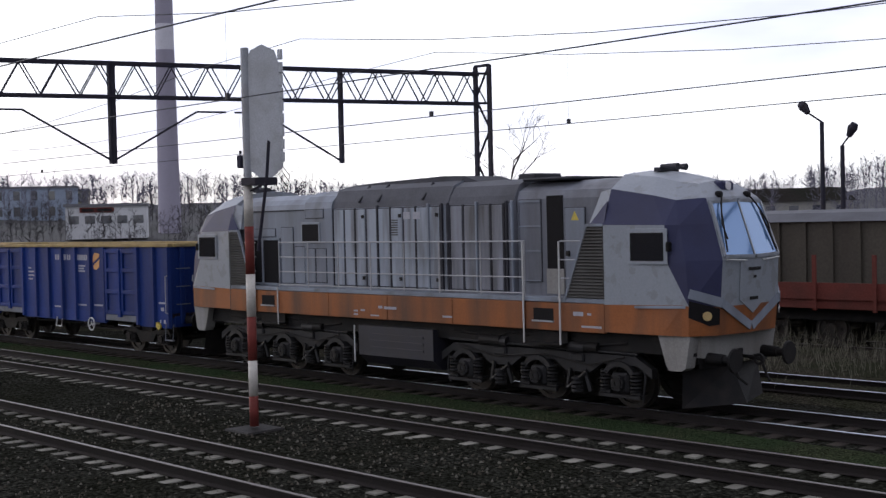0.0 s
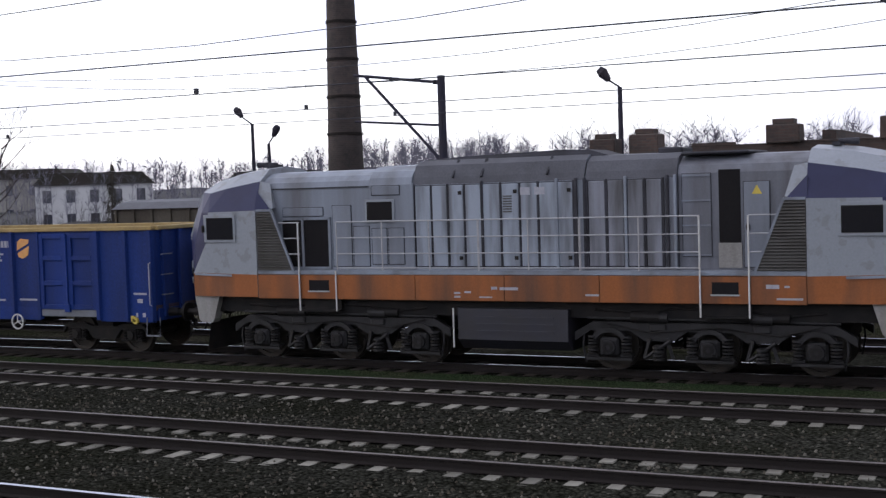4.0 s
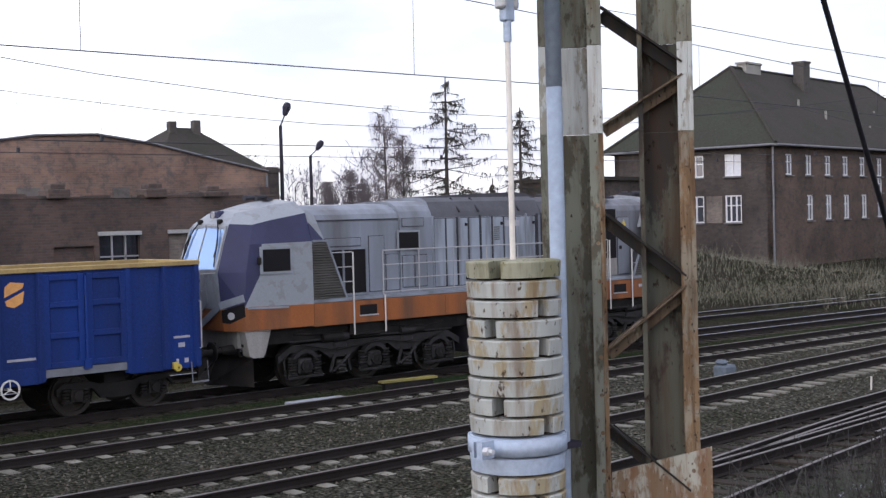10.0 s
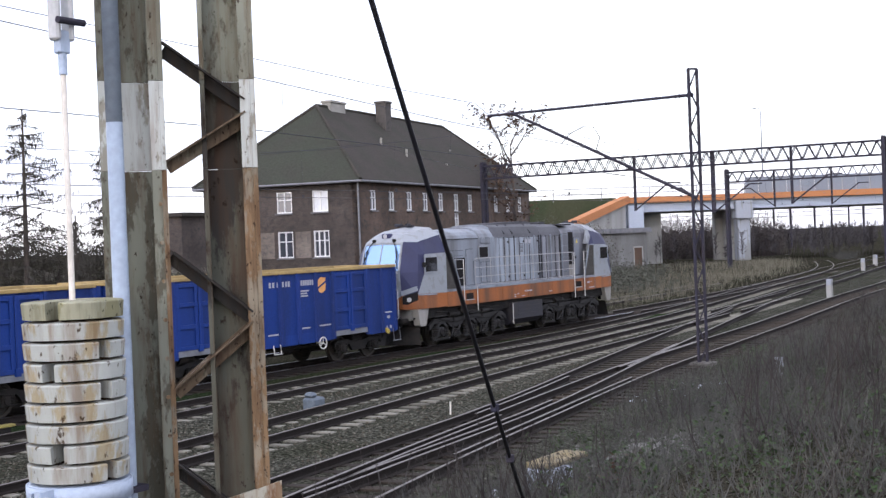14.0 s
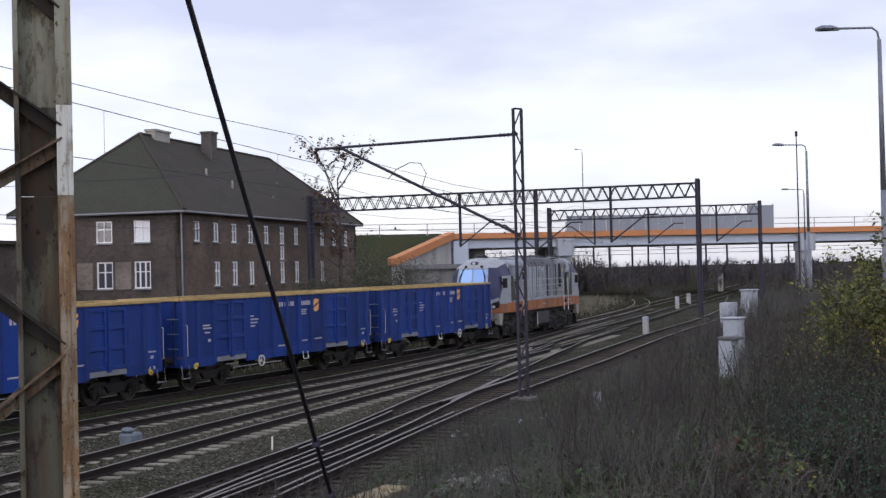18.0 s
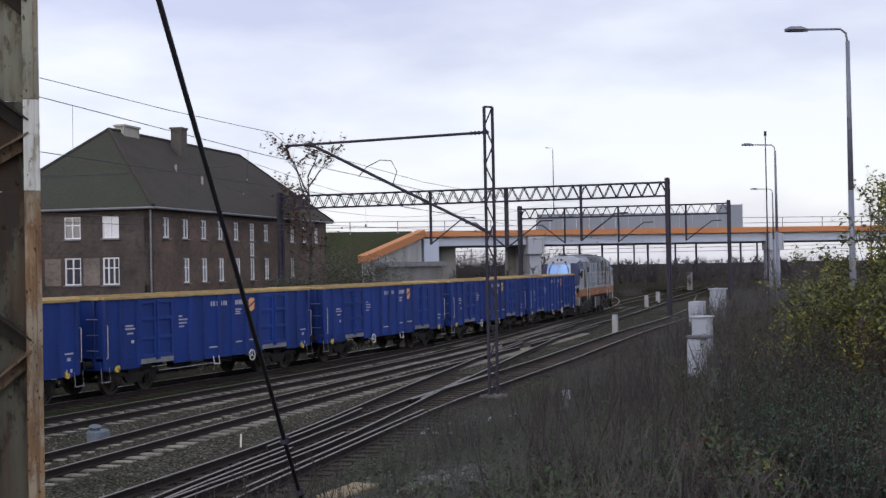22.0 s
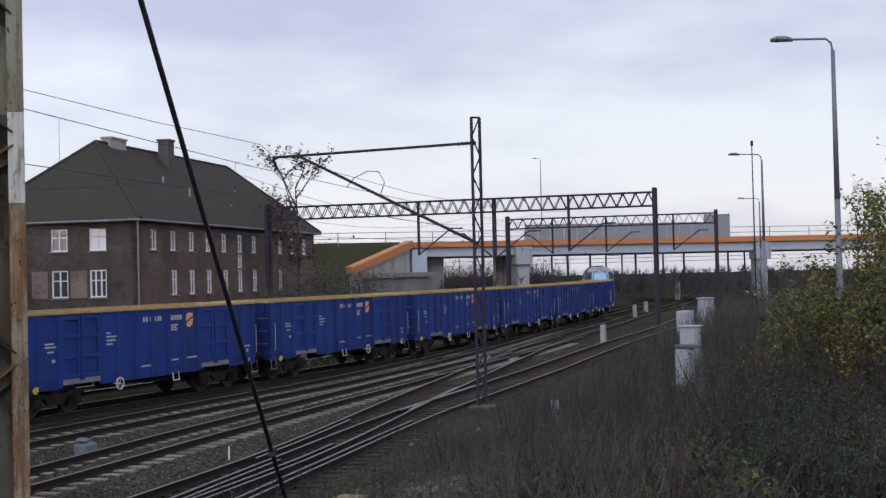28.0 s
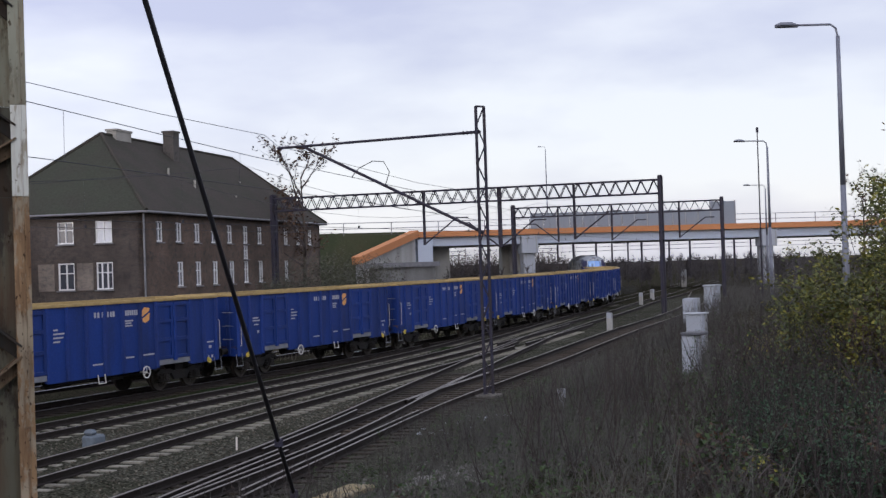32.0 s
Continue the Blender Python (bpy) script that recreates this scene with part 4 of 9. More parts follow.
def build_loco():
    lo = thing("locomotive", "grey, violet and orange six-axle diesel locomotive with sooty roof, worn paint", "locomotive")
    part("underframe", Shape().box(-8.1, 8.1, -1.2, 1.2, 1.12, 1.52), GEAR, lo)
    for k in (-1, 1):
        ye, yi = k * 1.47, k * 1.39
        for x0, x1 in ((-6.27, -5.12), (-4.15, -2.15), (-2.14, -0.02), (-0.01, 2.1), (2.11, 4.2), (5.2, 6.27)):
            part("side_sill", Shape().box(x0, x1, min(ye, yi), max(ye, yi), 1.47, 2.02, 0, 0.008), LOCO_ORANGE, lo, "faded orange side sill")
        for x0 in (-5.11, 4.21):
            st = part("step_recess", Shape().box(x0, x0 + 0.98, min(k * 1.44, k * 1.3), max(k * 1.44, k * 1.3), 1.47, 2.02, 0, 0.008), LOCO_ORANGE, lo, "orange sill with a step hole")
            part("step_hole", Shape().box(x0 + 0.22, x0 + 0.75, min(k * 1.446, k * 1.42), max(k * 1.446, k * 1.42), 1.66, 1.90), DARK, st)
            part("step_tread", Shape().box(x0 + 0.2, x0 + 0.77, min(k * 1.48, k * 1.40), max(k * 1.48, k * 1.40), 1.63, 1.66), RAILING, st)
            part("lower_step", Shape().box(x0, x0 + 0.98, min(k * 1.46, k * 1.2), max(k * 1.46, k * 1.2), 1.18, 1.22).box(x0, x0 + 0.98, min(k * 1.3, k * 1.28), max(k * 1.3, k * 1.28), 1.2, 1.47), GEAR, st)
            for x in (x0, x0 + 0.97):
                part("grab_pole", Shape().poly([(x, k * 1.5, 1.2), (x, k * 1.5, 3.22 if x0 > 0 or x == x0 else 2.12)], 0.019), HANDRAIL, lo)
        part("walkway", Shape().box(-6.27, 6.27, min(k * 1.46, k * 0.9), max(k * 1.46, k * 0.9), 2.03, 2.12, 0, 0.006), LOCO_GREY, lo, "grey walkway edge")
        for x0, x1 in ((-4.13, -0.62), (-0.6, 1.68), (1.7, 4.2)):
            r = Shape()
            for z in (2.18, 2.5, 2.86, 3.22):
                r.tube((x0, k * 1.43, z), (x1, k * 1.43, z), 0.015 if z < 3.2 else 0.018, n=6)
            n = max(2, round((x1 - x0) / 1.2))
            for i in range(n + 1):
                x = x0 + (x1 - x0) * i / n
                r.tube((x, k * 1.43, 2.1), (x, k * 1.43, 3.22), 0.016, n=6)
            part("railing", r, RAILING, lo, "pale tubular railing")
        for z in (2.5, 2.86, 3.22):
            part("end_railing", Shape().tube((5.18, k * 1.46, z), (5.75, k * 1.40, z), 0.015, n=6), RAILING, lo)
            part("end_railing", Shape().tube((-5.1, k * 1.46, z), (-5.7, k * 1.40, z), 0.015, n=6), RAILING, lo)
    # hood: low part, ribbed middle, end part
    def hood(x0, x1, w, eave, crown, name, m, label=""):
        prof = [(-w, 2.12), (-w, eave), (-w + 0.06, eave + 0.16), (-w + 0.2, crown - 0.14), (-w + 0.45, crown - 0.03), (-0.2, crown), (0.2, crown), (w - 0.45, crown - 0.03), (w - 0.2, crown - 0.14), (w - 0.06, eave + 0.16), (w, eave), (w, 2.12)]
        sh = Shape().prism(prof, x0, x1, "x")
        for i in (1, 2, 3, 4, 5, 6, 7, 8, 9):
            sh.mi[2 + i] = 1
        return part(name, sh, m, lo, label)
    hood(-6.27, -3.38, 1.16, 3.98, 4.40, "rear_hood", [LOCO_GREY, LOCO_GREY], "smooth grey hood")
    hood(-3.37, -2.30, 1.20, 4.02, 4.46, "cooling_hood", [LOCO_GREY, LOCO_GREY], "grey hood section with a dark square vent")
    hood(-2.28, 1.72, 1.17, 4.00, 4.56, "engine_hood", [LOCO_GREY, LOCO_ROOF], "streaked grey engine hood")
    hood(1.75, 3.68, 1.17, 4.00, 4.52, "silencer_hood", [HOOD_GRIMY, LOCO_ROOF], "sooty grey hood section")
    hood(3.70, 6.27, 1.08, 4.06, 4.44, "front_hood", [HOOD_GRIMY, HOOD_GRIMY], "grey hood by the front cab")
    part("roof_cowl", Shape().loft([[(x, y, z) for y, z in ((-0.75, 4.4), (-0.6, zc), (0.6, zc), (0.75, 4.4))] for x, zc in ((-2.2, 4.55), (-1.2, 4.60), (1.0, 4.66), (1.65, 4.64), (2.1, 4.50))]), SOOT_AND_GAP, lo, "sooty roof cowl")
    part("exhaust", Shape().box(3.1, 3.62, -0.42, 0.42, 4.48, 4.62, 0, 0.03), SOOT_AND_GAP, lo, "black exhaust stack")
    part("roof_end", Shape().box(3.72, 5.1, -0.95, 0.95, 4.43, 4.50, 0, 0.03), SOOT_AND_GAP, lo)
    for k in (-1, 1):
        w = 1.17
        # hood doors stand a little proud, a dark backing painting their shadow gaps, with a bolder post between groups
        part("door_recess", Shape().box(-2.26, 1.52, min(k * w, k * (w + 0.006)), max(k * w, k * (w + 0.006)), 2.18, 3.99).box(1.78, 3.42, min(k * w, k * (w + 0.006)), max(k * w, k * (w + 0.006)), 2.18, 3.99), SOOT_AND_GAP, lo, "dark backing sheet for the shadow gaps between hood doors")
        xs = [-2.24, -1.82, -1.42, -1.02, -0.60, -0.16, 0.28, 0.70, 1.12, 1.50]
        for i, (a, b) in enumerate(zip(xs, xs[1:])):
            d = part("hood_door", Shape().box(a + 0.028, b - 0.028, min(k * w, k * (w + 0.03)), max(k * w, k * (w + 0.03)), 2.2, 3.97, 0, 0.01), DOOR_GREY, lo)
            if i in (2, 5, 8):
                for z in (2.34, 3.76):
                    part("latch", Shape().box(b - 0.14, b - 0.06, min(k * w, k * (w + 0.05)), max(k * w, k * (w + 0.05)), z, z + 0.08), GEAR, d)
        for x in (-2.26, -1.42, -0.16, 0.70, 1.50, 1.79, 2.21, 3.03, 3.41):
            part("door_seam", Shape().box(x - 0.022, x + 0.022, min(k * w, k * (w + 0.034)), max(k * w, k * (w + 0.034)), 2.17, 4.0), SOOT_AND_GAP, lo)
        vent = Shape()
        for i in range(7):
            vent.box(-0.10, 0.10, min(k * 1.2, k * 1.215), max(k * 1.2, k * 1.215), 3.36 + i * 0.055, 3.385 + i * 0.055)
        part("small_vent", vent, LOUVRE, lo)
        for a, b in ((1.80, 2.20), (2.22, 2.60), (2.64, 3.02), (3.04, 3.40)):
            part("hood_door", Shape().box(a + 0.024, b - 0.024, min(k * w, k * (w + 0.03)), max(k * w, k * (w + 0.03)), 2.2, 3.97, 0, 0.01), DOOR_GRIMY, lo)
        for x in (-2.28, -0.60, 1.12, 1.55, 1.74, 2.62, 3.5, 3.66):
            part("hood_post", Shape().box(x - 0.03, x + 0.03, min(k * w, k * (w + 0.055)), max(k * w, k * (w + 0.055)), 2.14, 4.05, 0, 0.01), SOOT_AND_GAP if x in (-0.60, 1.55, 1.74, 3.5) else LOCO_GREY, lo)
        for x in (-1.3, 0.9):
            part("roof_joint", Shape().bar((x, k * 1.16, 4.14), (x, k * 0.8, 4.52), 0.04, 0.04), SOOT_AND_GAP, lo)
        # roof hatches' joints over the hood
        part("roof_joint", Shape().bar((-0.62, k * 1.16, 4.14), (-0.62, k * 0.8, 4.52), 0.05, 0.05), SOOT_AND_GAP, lo)
        # big grille beside the rear cab, with mullions; a dark sheet paints the shade inside
        part("radiator_opening", Shape().box(-5.74, -4.46, min(k * 1.155, k * 1.175), max(k * 1.155, k * 1.175), 2.18, 3.28), DARK, lo, "dark sheet for the shaded opening behind the rear steps")
        fr = Shape()
        for a, b, c, d in ((-5.78, -5.72, 2.14, 3.32), (-4.48, -4.42, 2.14, 3.32), (-5.2, -5.14, 2.14, 3.32), (-5.78, -4.42, 3.27, 3.32), (-5.78, -4.42, 2.14, 2.19)):
            fr.box(a, b, min(k * 1.15, k * 1.20), max(k * 1.15, k * 1.20), c, d)
        part("opening_frame", fr, LOCO_GREY, lo)
        seamed("hatch", -5.7, -4.62, 1.16, 3.36, 3.55, 0.025, LOCO_GREY, lo, k=k)
        seamed("side_door", -4.36, -3.88, 1.16, 2.2, 3.58, 0.025, LOCO_GREY, lo, k=k)
        seamed("side_panel", -3.82, -3.42, 1.16, 2.2, 3.10, 0.02, LOCO_GREY, lo, k=k)
        part("roof_ridge", Shape().bar((-6.25, k * 1.165, 4.0), (-3.4, k * 1.165, 4.0), 0.03, 0.03), SOOT_AND_GAP, lo)
        vw = part("vent_window", Shape().box(-3.48, -2.74, min(k * 1.2, k * 1.225), max(k * 1.2, k * 1.225), 3.19, 3.70, 0, 0.006), LOCO_WHITE, lo, "framed dark square vent")
        part("vent_opening", Shape().box(-3.43, -2.79, min(k * 1.2, k * 1.232), max(k * 1.2, k * 1.232), 3.24, 3.65), DARK, vw)
        for a, b, c, d in ((-3.3, -2.6, 3.80, 4.0), (-3.32, -2.95, 2.25, 3.05), (-2.9, -2.52, 2.25, 3.05)):
            seamed("hatch", a, b, 1.2, c, d, 0.02, LOCO_GREY, lo, k=k)
        # front end: framed panel, doorway as a dark sheet painting its shade, grey door with a warning sign
        fp = seamed("framed_panel", 3.78, 4.36, 1.08, 2.4, 4.05, 0.025, HOOD_GRIMY, lo, k=k)
        for z in (2.4, 3.0, 3.5, 4.0):
            part("panel_rib", Shape().box(3.78, 4.36, min(k * 1.1, k * 1.125), max(k * 1.1, k * 1.125), z, z + 0.03), LOCO_GREY, fp)
        part("doorway", Shape().box(4.52, 4.95, min(k * 1.07, k * 1.095), max(k * 1.07, k * 1.095), 2.65, 4.12), DARK, lo, "dark sheet for the shaded open doorway")
        part("door_kick_panel", Shape().box(4.5, 4.97, min(k * 1.07, k * 1.11), max(k * 1.07, k * 1.11), 2.16, 2.66, 0, 0.006), SKIRT, lo)
        fd = seamed("engine_room_door", 5.02, 5.52, 1.08, 2.18, 3.86, 0.035, LOCO_GREY, lo, "pale grey door", k)
        part("door_handle", Shape().box(5.06, 5.14, min(k * 1.11, k * 1.15), max(k * 1.11, k * 1.15), 2.92, 3.02), GEAR, fd)
        part("warning_sign", Shape().prism([(5.18, 3.62), (5.38, 3.62), (5.28, 3.80)], min(k * 1.115, k * 1.12), max(k * 1.115, k * 1.12), "y"), YELLOW, fd)
        # unreadable lettering on hood and sill
        L = Shape()
        for a, b, z0, z1 in ((0.30, 0.52, 3.72, 3.88), (0.62, 0.86, 3.72, 3.88)):
            L.box(a, b, min(k * 1.2, k * 1.206), max(k * 1.2, k * 1.206), z0, z1)
        tagged(part("lettering", L, PALE_BARS, lo), kind="stuff")
        L = Shape()
        for a, b, z0, z1 in ((-0.32, -0.18, 1.72, 1.78), (-0.12, 0.3, 1.71, 1.77), (-1.2, -1.05, 1.62, 1.66), (-1.2, -1.05, 1.54, 1.58), (-0.95, -0.8, 1.64, 1.68), (-0.6, -0.3, 1.54, 1.57), (5.5, 5.75, 1.78, 1.86), (5.85, 5.95, 1.80, 1.84), (5.7, 6.2, 1.56, 1.6), (1.8, 2.1, 1.6, 1.64)):
            L.box(a, b, min(k * 1.47, k * 1.473), max(k * 1.47, k * 1.473), z0, z1)
        tagged(part("sill_lettering", L, PALE_BARS, lo), kind="stuff")
    # fuel tank and pipes between the bogies
    part("fuel_tank", Shape().prism([(-1.36, 1.3), (1.36, 1.3), (1.36, 0.62), (1.1, 0.40), (-1.1, 0.40), (-1.36, 0.62)], -1.18, 1.36, "x"), TANK, lo, "dark blue-grey fuel tank")
    for k in (-1, 1):
        tr = Shape()
        for z in (0.78, 0.93, 1.08):
            tr.box(-0.75, 1.05, min(k * 1.36, k * 1.38), max(k * 1.36, k * 1.38), z, z + 0.05)
        part("tank_rib", tr, TANK, lo)
        part("drain_pipe", Shape().poly([(-1.26, k * 1.42, 1.3), (-1.26, k * 1.42, 0.45)], 0.018), HANDRAIL, lo)
    for c in (-4.3, 4.3):
        bo = part("bogie", Shape().box(c - 2.7, c + 2.7, -0.5, 0.5, 0.75, 1.1).box(c - 0.5, c + 0.5, -1.05, 1.05, 0.8, 1.12), GEAR, lo)
        for y in (-1.12, 1.12):
            part("side_frame", bogie_side(2.85, y, 0.525, (-2.1, 0.0, 2.1), True), [GEAR, BOGIE], bo, at=pose(c, 0, 0))
        for a in (-2.1, 0, 2.1):
            w = part("wheelset", loco_wheel, None, lo, at=pose(c + a, 0, 0.525))
            WHEELS.append((w, c + a, 0.525, 0.525))
        for y in (-1.2, 1.2):
            part("brake_pipe", Shape().poly([(c - 2.4, y, 1.3), (c - 1.2, y, 1.22), (c - 0.8, y, 1.34), (c + 0.9, y, 1.30), (c + 1.4, y, 1.18), (c + 2.3, y, 1.28)], 0.03), GEAR, lo)
            part("air_cylinder", Shape().tube((c - 1.6, y, 1.16), (c - 1.0, y, 1.16), 0.12, n=12), GEAR, lo)
            part("air_cylinder", Shape().tube((c + 1.0, y, 1.16), (c + 1.6, y, 1.16), 0.1, n=12), GEAR, lo)
    put_cab(lo, 0)
    put_cab(lo, 180)
    buffers(lo, 8.78, 1.06, 1)
    buffers(lo, -8.78, 1.06, -1)
    return lo


LAMP_ON = mat("warm_headlamp", (0.42, 0.30, 0.14), 0.2, 0, (0.3, 0.2, 0.1), 0.3, 9, 60, 0.0, emit=0.08)
LAMP_OFF = mat("clear_headlamp", (0.55, 0.55, 0.58), 0.12, 0.4, (0.35, 0.35, 0.38), 0.3, 9, 60, 0.0)
cab_shell = cab_meshes()
loco_wheel = wheelset_mesh(0.525)
wagon_wheel = wheelset_mesh(0.46)
locomotive = build_loco()
TRAIN.append((locomotive, 0.0))
PIVOT[locomotive] = 4.3


def build_wagon(flip):
    wg = thing("open_wagon", "blue high-sided open freight wagon with ochre rim, ribbed sides, scuffed paint", "freight wagon", "wagons of the train")
    H, TOP = 6.4, 3.20
    part("floor", Shape().box(-H, H, -1.32, 1.32, 1.12, 1.24), WAGON_INSIDE, wg)
    part("centre_sill", Shape().box(-H - 0.05, H + 0.05, -0.3, 0.3, 0.86, 1.12).box(-4.9, -4.1, -1.1, 1.1, 0.9, 1.12).box(4.1, 4.9, -1.1, 1.1, 0.9, 1.12), GEAR, wg)
    for k in (-1, 1):
        part("side_wall", Shape().box(-H, H, min(k * 1.30, k * 1.35), max(k * 1.30, k * 1.35), 1.12, TOP - 0.1), WAGON_BLUE, wg)
        part("inner_lining", Shape().box(-H + 0.05, H - 0.05, min(k * 1.28, k * 1.297), max(k * 1.28, k * 1.297), 1.25, TOP - 0.12), WAGON_INSIDE, wg)
        # panels hang lower than the floor between the posts
        for a, b in ((-6.4, -4.68), (-2.72, 2.72), (4.68, 6.4)):
            part("lower_panel", Shape().box(a, b, min(k * 1.33, k * 1.356), max(k * 1.33, k * 1.356), 0.82, 1.16, 0, 0.004), WAGON_BLUE, wg)
        part("top_rim", Shape().box(-H - 0.02, H + 0.02, min(k * 1.26, k * 1.42), max(k * 1.26, k * 1.42), TOP - 0.1, TOP, 0, 0.012), WAGON_RIM, wg, "ochre top rim")
        for x in (-6.33, -5.55, -4.66, -2.72, -1.78, -0.88, 0.02, 0.92, 1.82, 2.72, 4.66, 5.55, 6.33):
            part("side_post", Shape().prism([(x - 0.085, k * 1.34), (x - 0.05, k * 1.435), (x + 0.05, k * 1.435), (x + 0.085, k * 1.34)], 0.86, TOP - 0.1, "z"), WAGON_BLUE, wg)
        for c in (-3.69, 3.69):
            part("door_sill", Shape().box(c - 0.93, c + 0.93, min(k * 1.33, k * 1.40), max(k * 1.33, k * 1.40), 0.93, 1.10, 0, 0.006), SILL, wg, "grey steel door sill")
            for a, b in ((c - 0.92, c - 0.03), (c + 0.03, c + 0.92)):
                dr = part("door_leaf", Shape().box(a, b, min(k * 1.345, k * 1.365), max(k * 1.345, k * 1.365), 1.11, TOP - 0.16), WAGON_BLUE, wg)
                fr = Shape()
                y0, y1 = min(k * 1.36, k * 1.415), max(k * 1.36, k * 1.415)
                fr.box(a, a + 0.13, y0, y1, 1.11, TOP - 0.16, 0, 0.008).box(b - 0.13, b, y0, y1, 1.11, TOP - 0.16, 0, 0.008)
                for z in (1.11, 1.72, 2.36, 2.92):
                    fr.box(a + 0.13, b - 0.13, y0, y1, z, z + 0.12, 0, 0.008)
                part("door_frame", fr, WAGON_BLUE, dr)
            part("door_lock", Shape().tube((c, k * 1.43, 1.1), (c, k * 1.43, 3.0), 0.028, n=8).box(c - 0.08, c + 0.08, min(k * 1.4, k * 1.47), max(k * 1.4, k * 1.47), 1.05, 1.25), WAGON_BLUE, wg)
        # lettering too worn to read, and an orange round mark
        s = k * -1
        L = Shape()
        def mark(a, b, z0, z1, L=L):
            a, b = sorted((a * s, b * s))
            L.box(a, b, min(k * 1.352, k * 1.3585), max(k * 1.352, k * 1.3585), z0, z1)
        for a, b in ((-0.72, -0.62), (-0.56, -0.46), (-0.34, -0.28), (-0.22, -0.12), (-0.1, 0.0), (0.08, 0.16), (0.2, 0.3)):
            mark(a + 0.24, b + 0.24, 2.70, 2.87)
        for i in range(8):
            mark(0.86 + i * 0.115, 0.945 + i * 0.115, 2.70, 2.87)
        for a, b, z in ((1.05, 1.5, 2.5), (1.05, 1.4, 2.42), (1.05, 1.45, 2.34), (-2.4, -2.2, 2.4), (-2.4, -1.9, 2.28), (-2.4, -1.95, 2.16), (-2.4, -2.1, 2.04), (-0.6, -0.1, 1.2), (1.0, 1.5, 1.3), (2.0, 2.6, 1.32), (-5.3, -4.9, 2.2), (-5.3, -4.8, 2.1), (-5.2, -4.9, 1.95), (5.75, 6.15, 1.5)):
            mark(a, b, z, z + 0.05)
        for a, b, z in ((-5.0, -4.86, 1.65), (5.86, 6.02, 1.3), (5.8, 5.86, 0.95), (6.0, 6.1, 0.95)):
            mark(a, b, z, z + 0.1)
        tagged(part("lettering", L, PALE_BARS, wg), kind="stuff")
        cx = 2.2 * s
        lg = Shape()
        y0, y1 = min(k * 1.352, k * 1.3595), max(k * 1.352, k * 1.3595)
        lg.prism([(cx - 0.22 * s, 2.62), (cx - 0.2 * s, 2.84), (cx - 0.08 * s, 2.93), (cx + 0.2 * s, 2.9), (cx + 0.17 * s, 2.8)], y0, y1, "y")
        lg.prism([(cx - 0.2 * s, 2.55), (cx + 0.2 * s, 2.74), (cx + 0.16 * s, 2.5), (cx - 0.02 * s, 2.41), (cx - 0.17 * s, 2.45)], y0, y1, "y")
        part("round_mark", lg, WAGON_LOGO, wg, "faded orange mark in two halves")
        for x in (-6.36, 6.36):
            part("corner_handrail", Shape().poly([(x, k * 1.44, 1.25), (x, k * 1.5, 1.27), (x, k * 1.5, 2.28), (x, k * 1.44, 2.3)], 0.014), RAILING, wg)
            part("towing_hook", Shape().ring((x - 0.55 * (1 if x > 0 else -1), k * 1.40, 0.86), 0.03, 0.085, 0.06, "y", 10).box(x - 0.62 * (1 if x > 0 else -1) - 0.05, x - 0.62 * (1 if x > 0 else -1) + 0.05, min(k * 1.3, k * 1.43), max(k * 1.3, k * 1.43), 0.84, 0.98), YELLOW, wg)
            part("step", Shape().poly([(x - 0.2, k * 1.38, 0.95), (x - 0.2, k * 1.42, 0.5), (x + 0.2, k * 1.42, 0.5), (x + 0.2, k * 1.38, 0.95)], 0.014).box(x - 0.2, x + 0.2, min(k * 1.36, k * 1.44), max(k * 1.36, k * 1.44), 0.485, 0.515), SILL, wg)
        hx = (2.0 if flip else -1.9) * s
        hw = Shape().ring((hx, k * 1.47, 0.78), 0.17, 0.205, 0.03, "y", 20)
        for i in range(3):
            g = 1.57 + i * 2.094
            hw.tube((hx, k * 1.47, 0.78), (hx + 0.18 * math.cos(g), k * 1.47, 0.78 + 0.18 * math.sin(g)), 0.013, n=6)
        hw.tube((hx, k * 1.2, 0.78), (hx, k * 1.48, 0.78), 0.03, n=8)
        part("brake_wheel", hw, HANDRAIL, wg, "white brake handwheel")
        bx = (-0.4 if flip else 1.1) * s
        part("step_frame", Shape().poly([(bx, k * 1.38, 0.9), (bx, k * 1.42, 0.62), (bx + 0.34, k * 1.42, 0.62), (bx + 0.34, k * 1.38, 0.9)], 0.022), HANDRAIL, wg)
        part("underframe_gear", Shape().tube((-1.9, k * 0.6, 0.75), (-0.9, k * 0.6, 0.75), 0.17, n=12).box(0.5, 1.5, min(k * 0.3, k * 0.9), max(k * 0.3, k * 0.9), 0.6, 0.9).tube((-2.6, k * 1.0, 0.7), (2.6, k * 1.0, 0.7), 0.03, n=6), GEAR, wg)
    for e in (-1, 1):
        part("end_wall", Shape().box(min(e * H, e * (H - 0.06)), max(e * H, e * (H - 0.06)), -1.3, 1.3, 0.86, TOP - 0.1), WAGON_BLUE, wg)
        for y in (-1.0, -0.35, 0.35, 1.0):
            part("end_post", Shape().box(min(e * H, e * (H + 0.09)), max(e * H, e * (H + 0.09)), y - 0.07, y + 0.07, 0.95, TOP - 0.1, 0, 0.012), WAGON_BLUE, wg)
        part("end_rim", Shape().box(min(e * (H - 0.1), e * (H + 0.1)), max(e * (H - 0.1), e * (H + 0.1)), -1.255, 1.255, TOP - 0.1, TOP, 0, 0.012), WAGON_RIM, wg)
